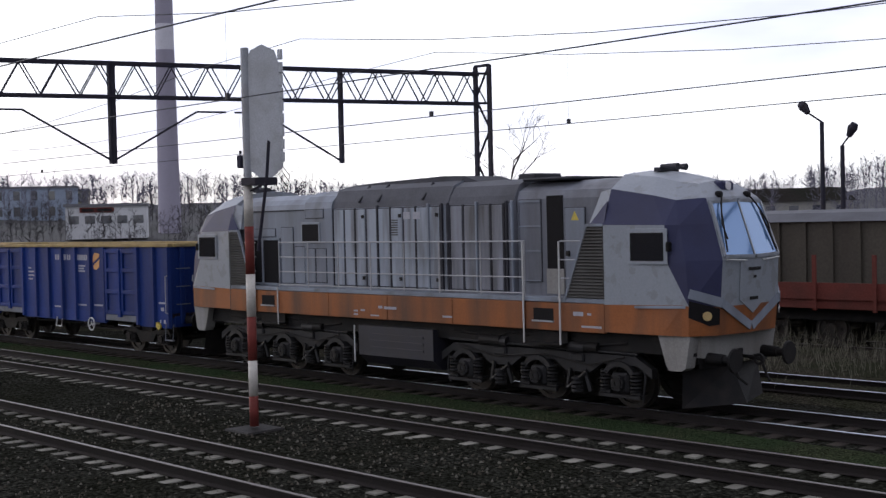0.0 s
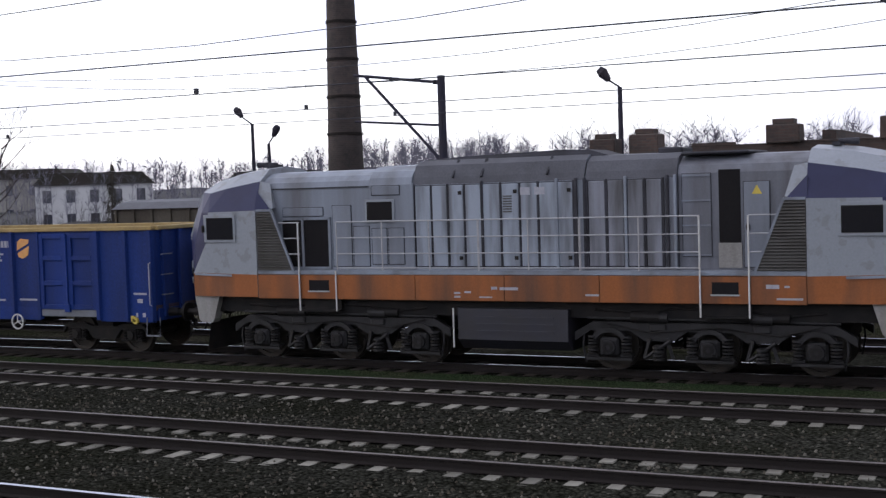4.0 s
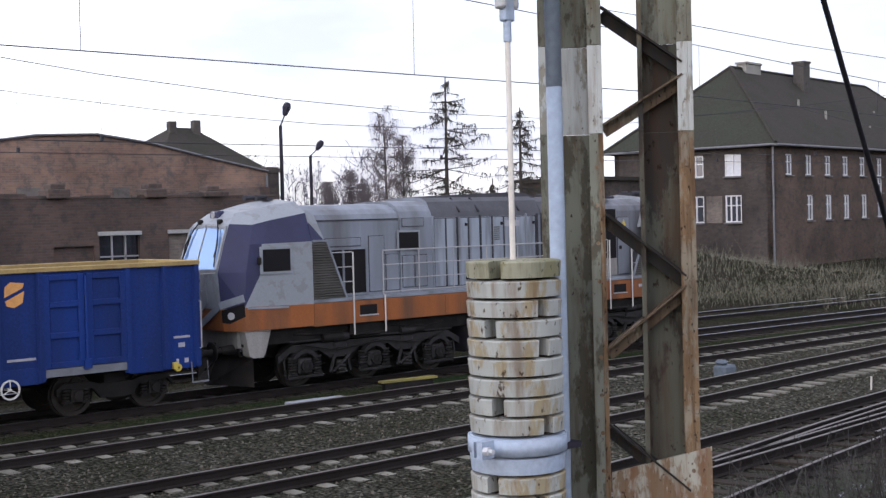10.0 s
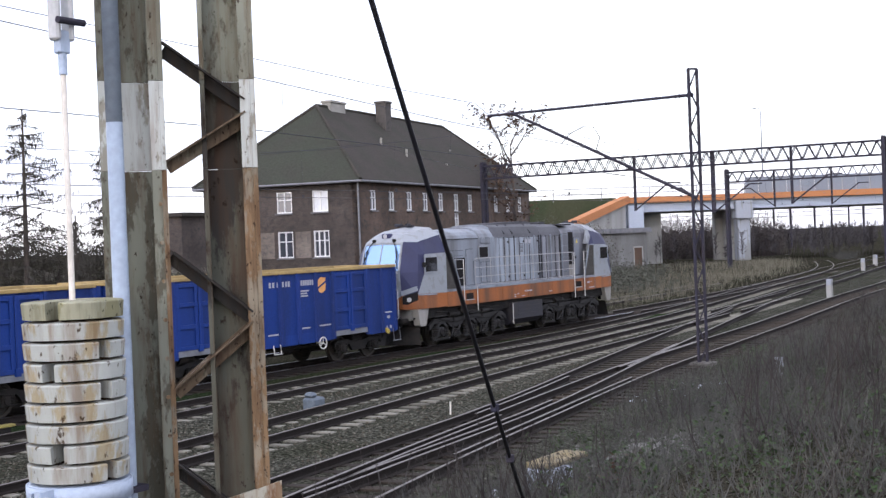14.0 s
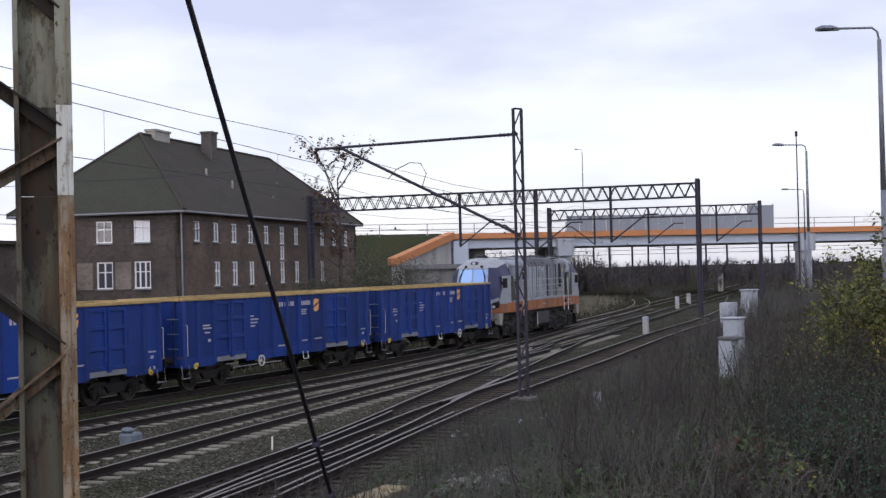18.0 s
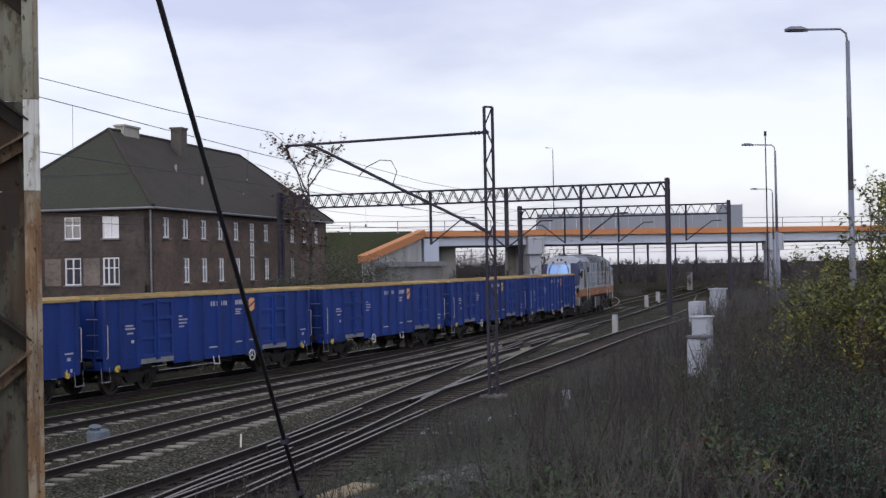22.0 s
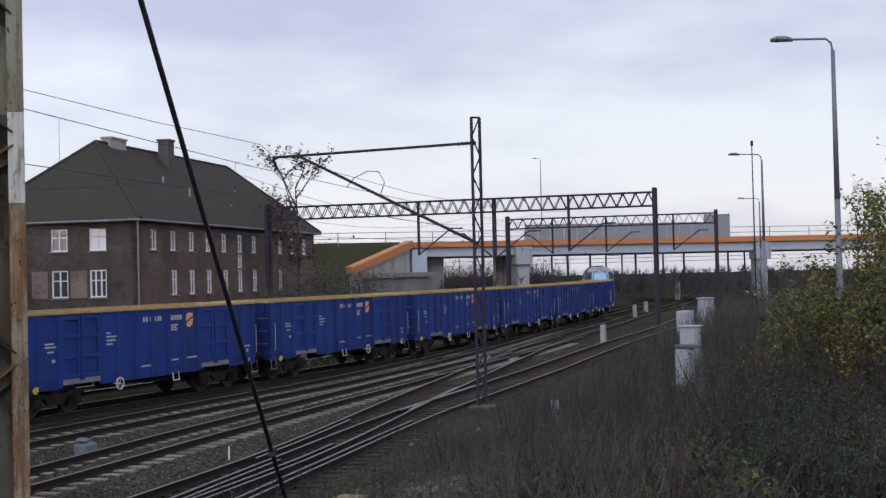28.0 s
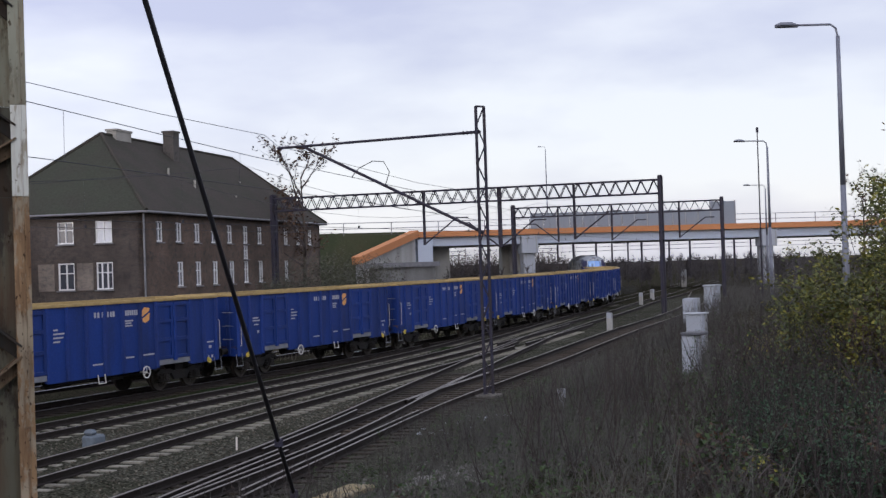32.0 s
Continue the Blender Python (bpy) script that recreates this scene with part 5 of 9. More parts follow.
        part("ladder", Shape().poly([(e * (H + 0.14), -1.25, 2.5), (e * (H + 0.14), -0.8, 2.5)], 0.015).poly([(e * (H + 0.14), -1.25, 1.5), (e * (H + 0.14), -0.8, 1.5)], 0.015).poly([(e * (H + 0.14), -1.25, 2.0), (e * (H + 0.14), -0.8, 2.0)], 0.013), SILL, wg)
        part("headstock", Shape().box(min(e * H, e * (H + 0.04)), max(e * H, e * (H + 0.04)), -1.25, 1.25, 0.86, 1.16), WAGON_BLUE, wg)
        buffers(wg, e * 7.02, 1.05, e)
        bo = part("bogie", Shape().box(e * 4.5 - 0.25, e * 4.5 + 0.25, -1.0, 1.0, 0.55, 0.86), GEAR, wg)
        for y in (-1.0, 1.0):
            part("side_frame", bogie_side(1.35, y, 0.46, (-0.9, 0.9), False), GEAR, bo, at=pose(e * 4.5, 0, 0))
        for a in (-0.9, 0.9):
            part("wheelset", wagon_wheel, None, wg, at=pose(e * 4.5 + a, 0, 0.46))
    return wg


wagon_a, wagon_b = build_wagon(True), build_wagon(False)
WAGON_TURN = (0, 1, 1, 0, 1, 0, 1, 1, 0, 1, 0)
first = {}
for i, kind in enumerate(WAGON_TURN):
    src = (wagon_a, wagon_b)[kind]
    wg = src if kind not in first else copy_thing(src, pose(0, 0, 0))
    first[kind] = True
    TRAIN.append((wg, -8.78 - 7.02 - i * 14.04))
    PIVOT[wg] = 4.5
    for o in wg.children:
        if o.name.startswith("wheelset"):
            WHEELS.append((o, o.matrix_basis.translation.x, 0.46, 0.46))

# ---- railway fittings ----
def to(az, el, d):
    """A place by bearing (degrees to the right), height angle and distance from the camera's stand."""
    a = radians(az)
    return Vector((d * math.sin(a), d * math.cos(a), EYE_Z + d * math.tan(radians(el))))


def smooth_line(pts, step=2.0):
    """A soft curve through points: (x, y, heading) at even steps."""
    pts = [np.array(p, float) for p in pts]
    out = []
    for i in range(len(pts) - 1):
        p0, p1, p2, p3 = pts[max(i - 1, 0)], pts[i], pts[i + 1], pts[min(i + 2, len(pts) - 1)]
        n = max(2, int(np.linalg.norm(p2 - p1) / step))
        for k in range(n):
            u = k / n
            q = 0.5 * (2 * p1 + (p2 - p0) * u + (2 * p0 - 5 * p1 + 4 * p2 - p3) * u * u + (3 * p1 - p0 - 3 * p2 + p3) * u ** 3)
            d = 0.5 * ((p2 - p0) + 2 * (2 * p0 - 5 * p1 + 4 * p2 - p3) * u + 3 * (3 * p1 - p0 - 3 * p2 + p3) * u * u)
            out.append((float(q[0]), float(q[1]), math.atan2(d[1], d[0])))
    return out


def side_of(line, a):
    return [(x - a * math.sin(h), y + a * math.cos(h), h) for x, y, h in line]


T4_LINE = smooth_line([(5, 10.0), (10, 11.3), (14.5, 12.4), (20, 13.5), (25, 14.35), (30, 15.2), (35, 15.95), (40, 16.45), (46, 17.05), (52, 17.65), (58, 18.4), (72, 20.0), (92, 21.9), (110, 24.6), (130, 28.8), (150, 33.0)])
CROSS_LINE = smooth_line([(9, 13.1), (14, 13.6), (20, 14.35), (25, 15.0), (30, 15.95), (35, 17.05), (40, 18.1), (45, 19.1), (50, 20.15), (55, 21.15), (60, 22.1), (66, 23.3), (72, 24.3), (80, 25.5), (90, 26.7), (100, 28.0), (120, 30.9), (141, 33.4), (184, 39.4), (225, 45.0)])
turnout = thing("track_5", "turnout rails leading across to the next track, on dark timber", "railway track", kind="structure")
for line in (T4_LINE, CROSS_LINE):
    for a in (-0.7525, 0.7525):
        part("rail", rail_shape(side_of(line, a)), [RAIL_SIDE, RAIL_DULL], turnout)
for lo, hi, line, a in ((18, 34, T4_LINE, -0.5), (16, 27, T4_LINE, 0.5), (34, 44, T4_LINE, 0.66), (24, 34, CROSS_LINE, 0.5), (15, 30, CROSS_LINE, -0.5), (34, 44, CROSS_LINE, -0.66), (50, 62, CROSS_LINE, 0.5)):
    part("check_rail", rail_shape([p for p in side_of(line, a) if lo <= p[0] <= hi]), [RAIL_SIDE, RAIL_DULL], turnout)
_cross_at = lambda x: float(np.interp(x, [p[0] for p in CROSS_LINE], [p[1] for p in CROSS_LINE]))


def lay_turnout_timbers():
    me = Shape().box(-0.13, 0.13, -0.5, 0.5, -0.30, -0.165, 0, 0.01).mesh("timber", SLEEPER_WOOD)
    x, i = 15.0, 0
    for px, py, h in smooth_line([(q[0], q[1]) for q in T4_LINE[::3]], 0.62):
        if px < 8 or px > 84:
            continue
        top = max(py + 1.3, _cross_at(px) + 1.3) if 10 < px < 46 else py + 1.3
        w = top - (py - 1.3)
        m = pose(px, py - 1.3 + w / 2, random.uniform(-0.005, 0.004), 0, 0, math.degrees(h) + random.uniform(-1, 1)) @ Matrix.Diagonal((1, w, 1, 1))
        part("timber", me, None, turnout, at=m)


def lattice(sh, p0, p1, up, depth, bay, r=0.03, w=0.0, m=0):
    """Two chords with zigzag lacing between p0 and p1; up is the way from the lower to the upper chord."""
    p0, p1, up = Vector(p0), Vector(p1), Vector(up)
    sh.bar(p0, p1, r * 2, r * 2, m)
    sh.bar(p0 + up * depth, p1 + up * depth, r * 2, r * 2, m)
    n = max(1, round((p1 - p0).length / bay))
    for i in range(n):
        a, b, c = p0.lerp(p1, i / n), p0.lerp(p1, (i + 0.5) / n), p0.lerp(p1, (i + 1) / n)
        sh.bar(a, b + up * depth, r * 0.95, r * 0.95, m)
        sh.bar(b + up * depth, c, r * 0.95, r * 0.95, m)
    return sh


def lattice_mast(name, foot, top, width, along, label, mats=None, parent=None, bay=0.9, leg=0.05):
    """A mast of two legs with lacing; along: the horizontal way from leg to leg."""
    a = Vector(along).normalized() * width / 2
    foot = Vector(foot)
    t = thing(name, label, "mast", "catenary masts") if parent is None else parent
    head = Vector((foot.x, foot.y, top))
    for k in (-1, 1):
        part("leg", Shape().bar(foot + a * k, head + a * k, leg * 2, leg * 1.6), mats or STEEL, t)
    sh = Shape()
    n = max(2, round((top - foot.z) / bay))
    for i in range(n):
        z0, z1 = foot.z + (top - foot.z) * i / n, foot.z + (top - foot.z) * (i + 1) / n
        k = 1 if i % 2 else -1
        part("lacing_bar", Shape().bar(Vector((foot.x, foot.y, z0)) + a * k, Vector((foot.x, foot.y, z1)) - a * k, leg * 0.8, leg * 0.8), mats or STEEL, t)
    part("cap", sh.bar(head - a, head + a, leg * 1.6, leg * 1.2), mats or STEEL, t)
    part("footing", Shape().box(foot.x - width / 2 - 0.2, foot.x + width / 2 + 0.2, foot.y - width / 2 - 0.2, foot.y + width / 2 + 0.2, foot.z - 0.5, foot.z + 0.1, 0, 0.03), CONCRETE_DIRTY, t)
    return t


def insulator(sh, a, b, r=0.06, m=0):
    a, b = Vector(a), Vector(b)
    sh.tube(a, b, 0.02, n=6, m=m)
    for i in range(5):
        c = a.lerp(b, (i + 0.5) / 5)
        d = (b - a).normalized() * 0.02
        sh.tube(c - d, c + d, r, r * 0.8, n=8, m=m)


def drop_post(parent, x, y, z_top, z_low, arm):
    """A post hanging from a beam, with a slanted registration arm to one side."""
    part("drop_post", Shape().bar((x, y, z_top), (x, y, z_low), 0.17 if x > 60 else 0.11, 0.17 if x > 60 else 0.11), STEEL, parent)
    if arm:
        s = Shape().poly([(x, y, z_low + 0.05), (x + arm[0], y + arm[1], z_low + arm[2]), (x + arm[0] * 1.35, y + arm[1] * 1.35, z_low + arm[2])], 0.06 if x > 60 else 0.03)
        part("registration_arm", s, STEEL, parent)


# signal by the second track: red and white post, white hood behind the lamps, ladder
def build_signal():
    x, y = -28.5, 20.3
    t = thing("signal_post", "red and white banded signal post with a pale backing board, ladder", "railway signal")
    part("footing", Shape().box(x - 0.42, x + 0.42, y - 0.42, y + 0.42, -0.4, -0.16, 0, 0.03), GEAR, t)
    bands = [(-0.12, 0.45, 1), (0.45, 1.12, 0), (1.12, 1.95, 1), (1.95, 2.75, 0), (2.75, 3.65, 1), (3.65, 4.45, 0)]
    for a, b, red in bands:
        part("band", Shape().tube((x, y, a), (x, y, b), 0.088, n=14), SIGNAL_RED if red else SIGNAL_WHITE, t, "weathered red band" if red else "off-white band", True)
    part("upper_post", Shape().tube((x, y, 4.45), (x, y, 7.0), 0.08, n=14), STEEL_GREY, t)
    bx = x + 0.42
    prof = [(-0.34, 4.75), (-0.12, 4.55), (0.12, 4.55), (0.34, 4.75), (0.36, 6.55), (0.22, 6.95), (-0.02, 7.06), (-0.24, 6.95), (-0.36, 6.6)]
    d = Vector((0.6, 0.8, 0))
    n = Vector((d.y, -d.x, 0))
    bx, by = x + d.x * 0.34, y + d.y * 0.34
    front = [Vector((bx, by, 0)) + n * 0.05 + d * u * 0.98 + Vector((0, 0, z)) for u, z in prof]
    back = [p - n * 0.05 for p in front]
    k = len(prof)
    part("backing_board", Shape().add(front + back, [tuple(range(k)), tuple(range(2 * k - 1, k - 1, -1))] + [(i, (i + 1) % k, k + (i + 1) % k, k + i) for i in range(k)]), STEEL_PALE, t, "pale grey backing board seen from behind")
    for i in range(5):
        c = Vector((bx, by, 5.0 + i * 0.42)) - n * 0.01
        part("lamp_housing", Shape().tube(c, c - n * 0.22, 0.13, 0.11, n=12), STEEL_PALE, t)
    part("lamp_bracket", Shape().box(x - 0.05, bx + 0.2, y - 0.12, by + 0.12, 4.42, 4.56), STEEL, t)
    for i in range(9):
        z0 = 4.85 + i * 0.24
        q = Vector((bx, by, z0)) + d * 0.32 + n * 0.06
        part("hood_rib", Shape().bar(q, q + Vector((0, 0, 0.19)), 0.10, 0.05), STEEL_PALE, t)
    lad = Shape()
    for u in (0.0, 0.34):
        lad.poly([(x + 0.3 + u * 0.75, y - u * 0.6, 3.2), (x + 0.62 + u * 0.75, y - u * 0.6, 4.5), (x + 0.72 + u * 0.75, y - u * 0.6, 5.2)], 0.022)
    part("ladder", lad, STEEL, t)
    part("ladder_stay", Shape().tube((x, y, 4.3), (x + 0.62, y, 4.45), 0.02), STEEL, t)
    part("side_box", Shape().box(x - 0.22, x - 0.08, y - 0.1, y + 0.1, 4.75, 5.0, 0, 0.02), STEEL, t)


SIGNAL_RED = mat("faded_red_band", (0.16, 0.035, 0.03), 0.6, 0, (0.07, 0.025, 0.02), 0.5, 5, 40, 0.1)
SIGNAL_WHITE = mat("off_white_band", (0.55, 0.52, 0.48), 0.6, 0, (0.3, 0.26, 0.22), 0.5, 5, 40, 0.1)
STEEL_PALE = mat("pale_painted_steel", (0.46, 0.47, 0.50), 0.55, 0, (0.3, 0.29, 0.28), 0.5, 3, 40, 0.05)
build_signal()


def gantry(name, foot, near, z_low, depth, label, drops, bay, leg=0.06, ends=(True, True), width=0.55, r=0.032, mast_bay=0.9):
    """A portal over the tracks: masts, lattice beam, drop posts at points along it (share of the way, lower end)."""
    t = thing(name, label, "catenary gantry", "catenary gantries")
    a, b = Vector((foot[0], foot[1], z_low)), Vector((near[0], near[1], z_low))
    d = (b - a).normalized()
    nrm = Vector((d.y, -d.x, 0)) * 0.22
    for k in (-1, 1):
        part("beam_side", lattice(Shape(), a + nrm * k, b + nrm * k, (0, 0, 1), depth, bay, r), STEEL, t)
    for p, e in ((foot, ends[0]), (near, ends[1])):
        if e:
            lattice_mast("mast", (p[0], p[1], -0.2), z_low + depth + 0.25, width, (1, 0, 0), "", parent=t, leg=leg, bay=mast_bay)
    for f, low, arm in drops:
        q = a.lerp(b, f)
        drop_post(t, q.x, q.y, z_low + depth, low, arm)
    return t


gantry("gantry", (-34.6, 32.75), (-44.3, 3.0), 7.0, 0.85, "dark steel lattice gantry with hanging posts", ((0.14, 5.3, (-0.7, -2.1, 1.35)), (0.337, 5.3, (-0.7, -2.1, 1.35)), (0.339, 5.3, (0.7, 2.1, 1.35)), (0.6, 5.3, (-0.7, -2.1, 1.35))), 0.95, r=0.033, leg=0.06)
gantry("gantry", (3.25, 34.0), (3.25, -7.0), 8.9, 0.9, "dark steel lattice gantry with hanging lattice posts", (), 1.0, leg=0.055, mast_bay=0.5)
gantry("gantry", (88.7, 53.5), (92.2, 22.8), 8.75, 1.0, "dark steel lattice portal over the tracks", ((0.41, 5.6, (0.3, -2.6, 2.0)), (0.604, 5.2, (0.3, 2.6, 2.0)), (0.608, 5.2, (0.3, -2.6, 2.0)), (0.792, 5.6, (0.3, -2.6, 2.0))), 0.95, leg=0.13, r=0.062)
gantry("gantry", (126.2, 47.0), (130.5, 26.0), 8.7, 1.0, "dark steel lattice portal farther along the line", ((0.22, 6.0, (0.3, 2.6, 2.0)), (0.48, 6.0, (0.3, -2.6, 2.0)), (0.8, 6.0, (0.3, -2.6, 2.0))), 1.05, leg=0.15, r=0.07)
# hanging lattice posts under the near gantry, with insulators
for y, low in ((24.1, 5.75), (18.85, 5.78), (13.9, 5.82)):
    g = thing("hanging_post", "dark lattice post hanging over a track with insulators", "catenary fitting", "hanging posts")
    s = Shape()
    for k in (-1, 1):
        s.bar((3.25 + k * 0.16, y, 9.0), (3.25 + k * 0.13, y, low + 0.1), 0.06, 0.06)
    z = low + 0.35
    while z < 8.9:
        s.bar((3.1, y, z), (3.4, y, z), 0.05, 0.06)
        z += 0.42
    part("frame", s, STEEL, g)
    part("shoe", Shape().box(3.0, 3.5, y - 0.12, y + 0.12, low, low + 0.14, 0, 0.03), STEEL, g)
    part("brace", Shape().bar((2.7, y, 8.9), (3.12, y, low + 0.7), 0.05, 0.05), STEEL, g)
    s = Shape()
    insulator(s, (3.45, y, low + 0.6), (3.85, y, low + 0.95))
    s.poly([(3.5, y, low + 1.0), (3.95, y, low + 0.1)], 0.015)
    part("insulator", s, STEEL, g)
# cantilever with two insulators behind the train, on the mast of that gantry
g = thing("cantilever", "cantilever arm with two insulators on the gantry mast", "catenary fitting")
s = Shape()
p0, p1, p2 = to(5.0, 3.3, 33.5), to(2.9, 2.55, 33.5), to(0.1, 3.35, 33.5)
insulator(s, p0, p0.lerp(p1, 0.5), 0.09)
s.tube(p0, p1, 0.03, n=6).tube(p1, p2, 0.03, n=6)
insulator(s, p2.lerp(p1, 0.3), p2, 0.1)
part("arm", s, STEEL, g)
part("stem", Shape().bar(to(-0.2, 2.75, 33.5), to(-0.2, 3.95, 33.5), 0.1, 0.1), STEEL, g)

# far mast with a stayed cantilever, and the same by the near bank
def cantilever_mast(foot, top, arm_end, arm_z, strut_low, label, width=0.3, lattice_post=True):
    t = thing("cantilever_mast", label, "catenary mast", "cantilever masts")
    if lattice_post:
        lattice_mast("mast", foot, top, width, (0.8, -0.6, 0), "", parent=t, bay=0.62, leg=0.045)
    else:
        part("post", Shape().tube(foot, (foot[0], foot[1], top), 0.14, 0.11, n=12), STEEL, t)
    a = Vector((foot[0], foot[1], arm_z))
    e = Vector(arm_end)
    s = Shape()
    s.tube(a, e, 0.045, n=8)
    part("arm", s, STEEL, t)
    q = a.lerp(e, 0.87)
    s = Shape().tube((foot[0], foot[1], strut_low), q, 0.05, n=8)
    part("strut", s, STEEL, t)
    s = Shape()
    insulator(s, a, a.lerp(e, 0.09), 0.07)
    insulator(s, Vector((foot[0], foot[1], strut_low)), Vector((foot[0], foot[1], strut_low)).lerp(q, 0.08), 0.07)
    part("insulator", s, STEEL, t)
    return t


cantilever_mast((37.6, 15.0, -0.2), 9.0, (37.2, 22.2, 8.12), 8.2, 5.0, "slim lattice mast with a long cantilever arm over the tracks", 0.3)
whole("jumper_cable", Shape().poly([(37.5, 19.6, 7.0), (37.5, 19.3, 7.3), (37.5, 18.8, 7.5), (37.4, 18.35, 7.45), (37.4, 18.15, 7.1), (37.4, 18.3, 6.7)], 0.015), WIRE, "looped black jumper cable hanging from the cantilever", "cable")
cantilever_mast((-15.75, 32.75, 0.0), 7.05, (-18.7, 33.0, 7.25), 6.85, 4.6, "plain post with a stayed cantilever behind the train", 0.3, False)

part("stay", Shape().tube((-15.75, 32.75, 5.65), (-18.7, 33.0, 5.9), 0.035, n=8), STEEL, bpy.data.objects["cantilever_mast.001"])

# contact wires, catenary wires and droppers
def contact_line(across, s0, s1, spans, z_c=5.62, z_m=7.7):
    t = thing("overhead_line", "overhead contact line with droppers", "overhead line", "overhead lines")
    c, m = Shape(), Shape()
    pts_c, pts_m = [], []
    n = int((s1 - s0) / 4)
    for i in range(n + 1):
        s = s0 + (s1 - s0) * i / n
        x, y, _ = on_track(s, across, False)
        ph = ((s - spans[0]) / spans[1]) % 1.0
        sag = 1.0 - 4 * ph * (1 - ph)
        pts_c.append((x, y, z_c))
        pts_m.append((x, y, z_c + 0.8 + (z_m - z_c - 0.8) * sag))
    c.sweep(pts_c, 0.0095, 5)
    m.sweep(pts_m, 0.008, 5)
    for i in range(0, n, 3):
        q = pts_c[i]
        part("dropper", Shape().tube(q, pts_m[i], 0.003, n=4).box(q[0] - 0.03, q[0] + 0.03, q[1] - 0.03, q[1] + 0.03, z_c, z_c + 0.1), WIRE, t)
    part("contact_wire", c, WIRE, t)
    part("catenary_wire", m, WIRE, t)


for across, end in ((TRAIN_Y, 170), (T2_Y, 170), (T3_Y, 3.25), (T4_Y + 0.3, 3.25)):
    contact_line(across, -110, end, (3.25, 34.35))

_mw = thing("messenger_wire", "steel messenger wire running from the gantry to the cantilever", "wire")
part("wire", Shape().sweep([(3.25, 22.2, 9.9), (12, 22.2, 9.5), (20, 22.2, 9.15), (25.2, 22.2, 8.93), (30.7, 22.2, 8.66), (36.4, 22.2, 8.5), (37.2, 22.2, 8.2), (50, 23.0, 7.6), (64, 24.2, 7.5), (78, 25.6, 7.9), (90.4, 27.0, 8.8)], 0.010), WIRE, _mw)

_hw = thing("overhead_line", "overhead line over the turnout with long droppers", "overhead line", "overhead lines")
_UP = [(3.25, 18.85, 8.95), (12, 18.9, 8.4), (21.7, 19.0, 7.8), (26.3, 19.05, 7.5), (30.8, 19.1, 7.22), (37.4, 19.3, 6.95), (50, 20.4, 6.6), (64, 22.9, 6.6), (78, 25.2, 7.0), (90.4, 26.8, 8.0)]
_LOW = [(3.25, 18.85, 6.75), (21.7, 19.0, 6.62), (37.4, 19.3, 6.2), (50, 20.4, 5.9), (64, 22.9, 5.8), (90.4, 26.8, 5.8)]
part("catenary_wire", Shape().sweep(_UP, 0.010), WIRE, _hw)
part("contact_wire", Shape().sweep(_LOW, 0.010), WIRE, _hw)
for x in (8.0, 14.5, 22.7, 30.0, 42.0, 56.0, 70.0):
    u = [float(np.interp(x, [p[0] for p in _UP], [p[a] for p in _UP])) for a in (1, 2)]
    l = [float(np.interp(x, [p[0] for p in _LOW], [p[a] for p in _LOW])) for a in (1, 2)]
    part("dropper", Shape().tube((x, u[0], u[1]), (x, l[0], l[1]), 0.006, n=4), WIRE, _hw)

# weight-tensioned mast close to the camera
MAST_PAINT = flaked_mat("flaking_grey_paint", (0.17, 0.175, 0.145), (0.085, 0.08, 0.062), (0.10, 0.068, 0.042), 0.52, 0.6, 9.0, 0.63)
BRACE = flaked_mat("rusty_brace_steel", (0.105, 0.078, 0.055), (0.15, 0.13, 0.10), (0.05, 0.03, 0.02), 0.55, 0.8, 10.0, 0.6)
MAST_PLATE = flaked_mat("rusty_white_plate", (0.30, 0.29, 0.25), (0.17, 0.12, 0.08), (0.15, 0.075, 0.04), 0.5, 0.8, 8.0, 0.62)
MAST_WHITE = flaked_mat("flaking_white_paint", (0.44, 0.46, 0.45), (0.27, 0.26, 0.225), (0.17, 0.11, 0.07), 0.56, 0.45, 10.0, 0.64)
MAST_RUST = flaked_mat("rust_streaked_flange", (0.17, 0.112, 0.066), (0.20, 0.17, 0.13), (0.075, 0.043, 0.026), 0.5, 0.85, 12.0, 0.6)
# shade inside the recessed channel is put into this web paint, besides rust
MAST_SHADED = flaked_mat("shaded_rusty_web", (0.082, 0.083, 0.068), (0.036, 0.033, 0.03), (0.06, 0.036, 0.024), 0.5, 0.75, 5.0, 0.62)
WEIGHT = flaked_mat("rust_stained_concrete", (0.36, 0.375, 0.36), (0.31, 0.265, 0.18), (0.145, 0.08, 0.036), 0.52, 0.62, 6.0, 0.61, 0.85)
# rust of the lower rims, darkened to paint the shadow line between weights
WEIGHT_GAP_RUST = flaked_mat("rusty_shadowed_rim", (0.045, 0.028, 0.018), (0.022, 0.015, 0.011), (0.035, 0.02, 0.012), 0.5, 0.8, 14.0, 0.58, 0.9)
WEIGHT_MOSS = flaked_mat("mossy_concrete", (0.30, 0.295, 0.22), (0.235, 0.225, 0.14), (0.10, 0.092, 0.05), 0.5, 0.55, 7.0, 0.61, 0.9)
BLUE_GREY = mat("pale_blue_grey_paint", (0.32, 0.385, 0.50), 0.5, 0, (0.28, 0.30, 0.33), 0.4, 4, 40, 0.08)
GREY_PIPE = mat("blue_grey_pipe", (0.25, 0.30, 0.38), 0.5, 0, (0.15, 0.16, 0.18), 0.4, 3, 30, 0.08, True)

BRACE_DARK = flaked_mat("darker_brace_steel", (0.022, 0.021, 0.021), (0.035, 0.032, 0.028), (0.035, 0.024, 0.018), 0.55, 0.5, 9.0, 0.64)


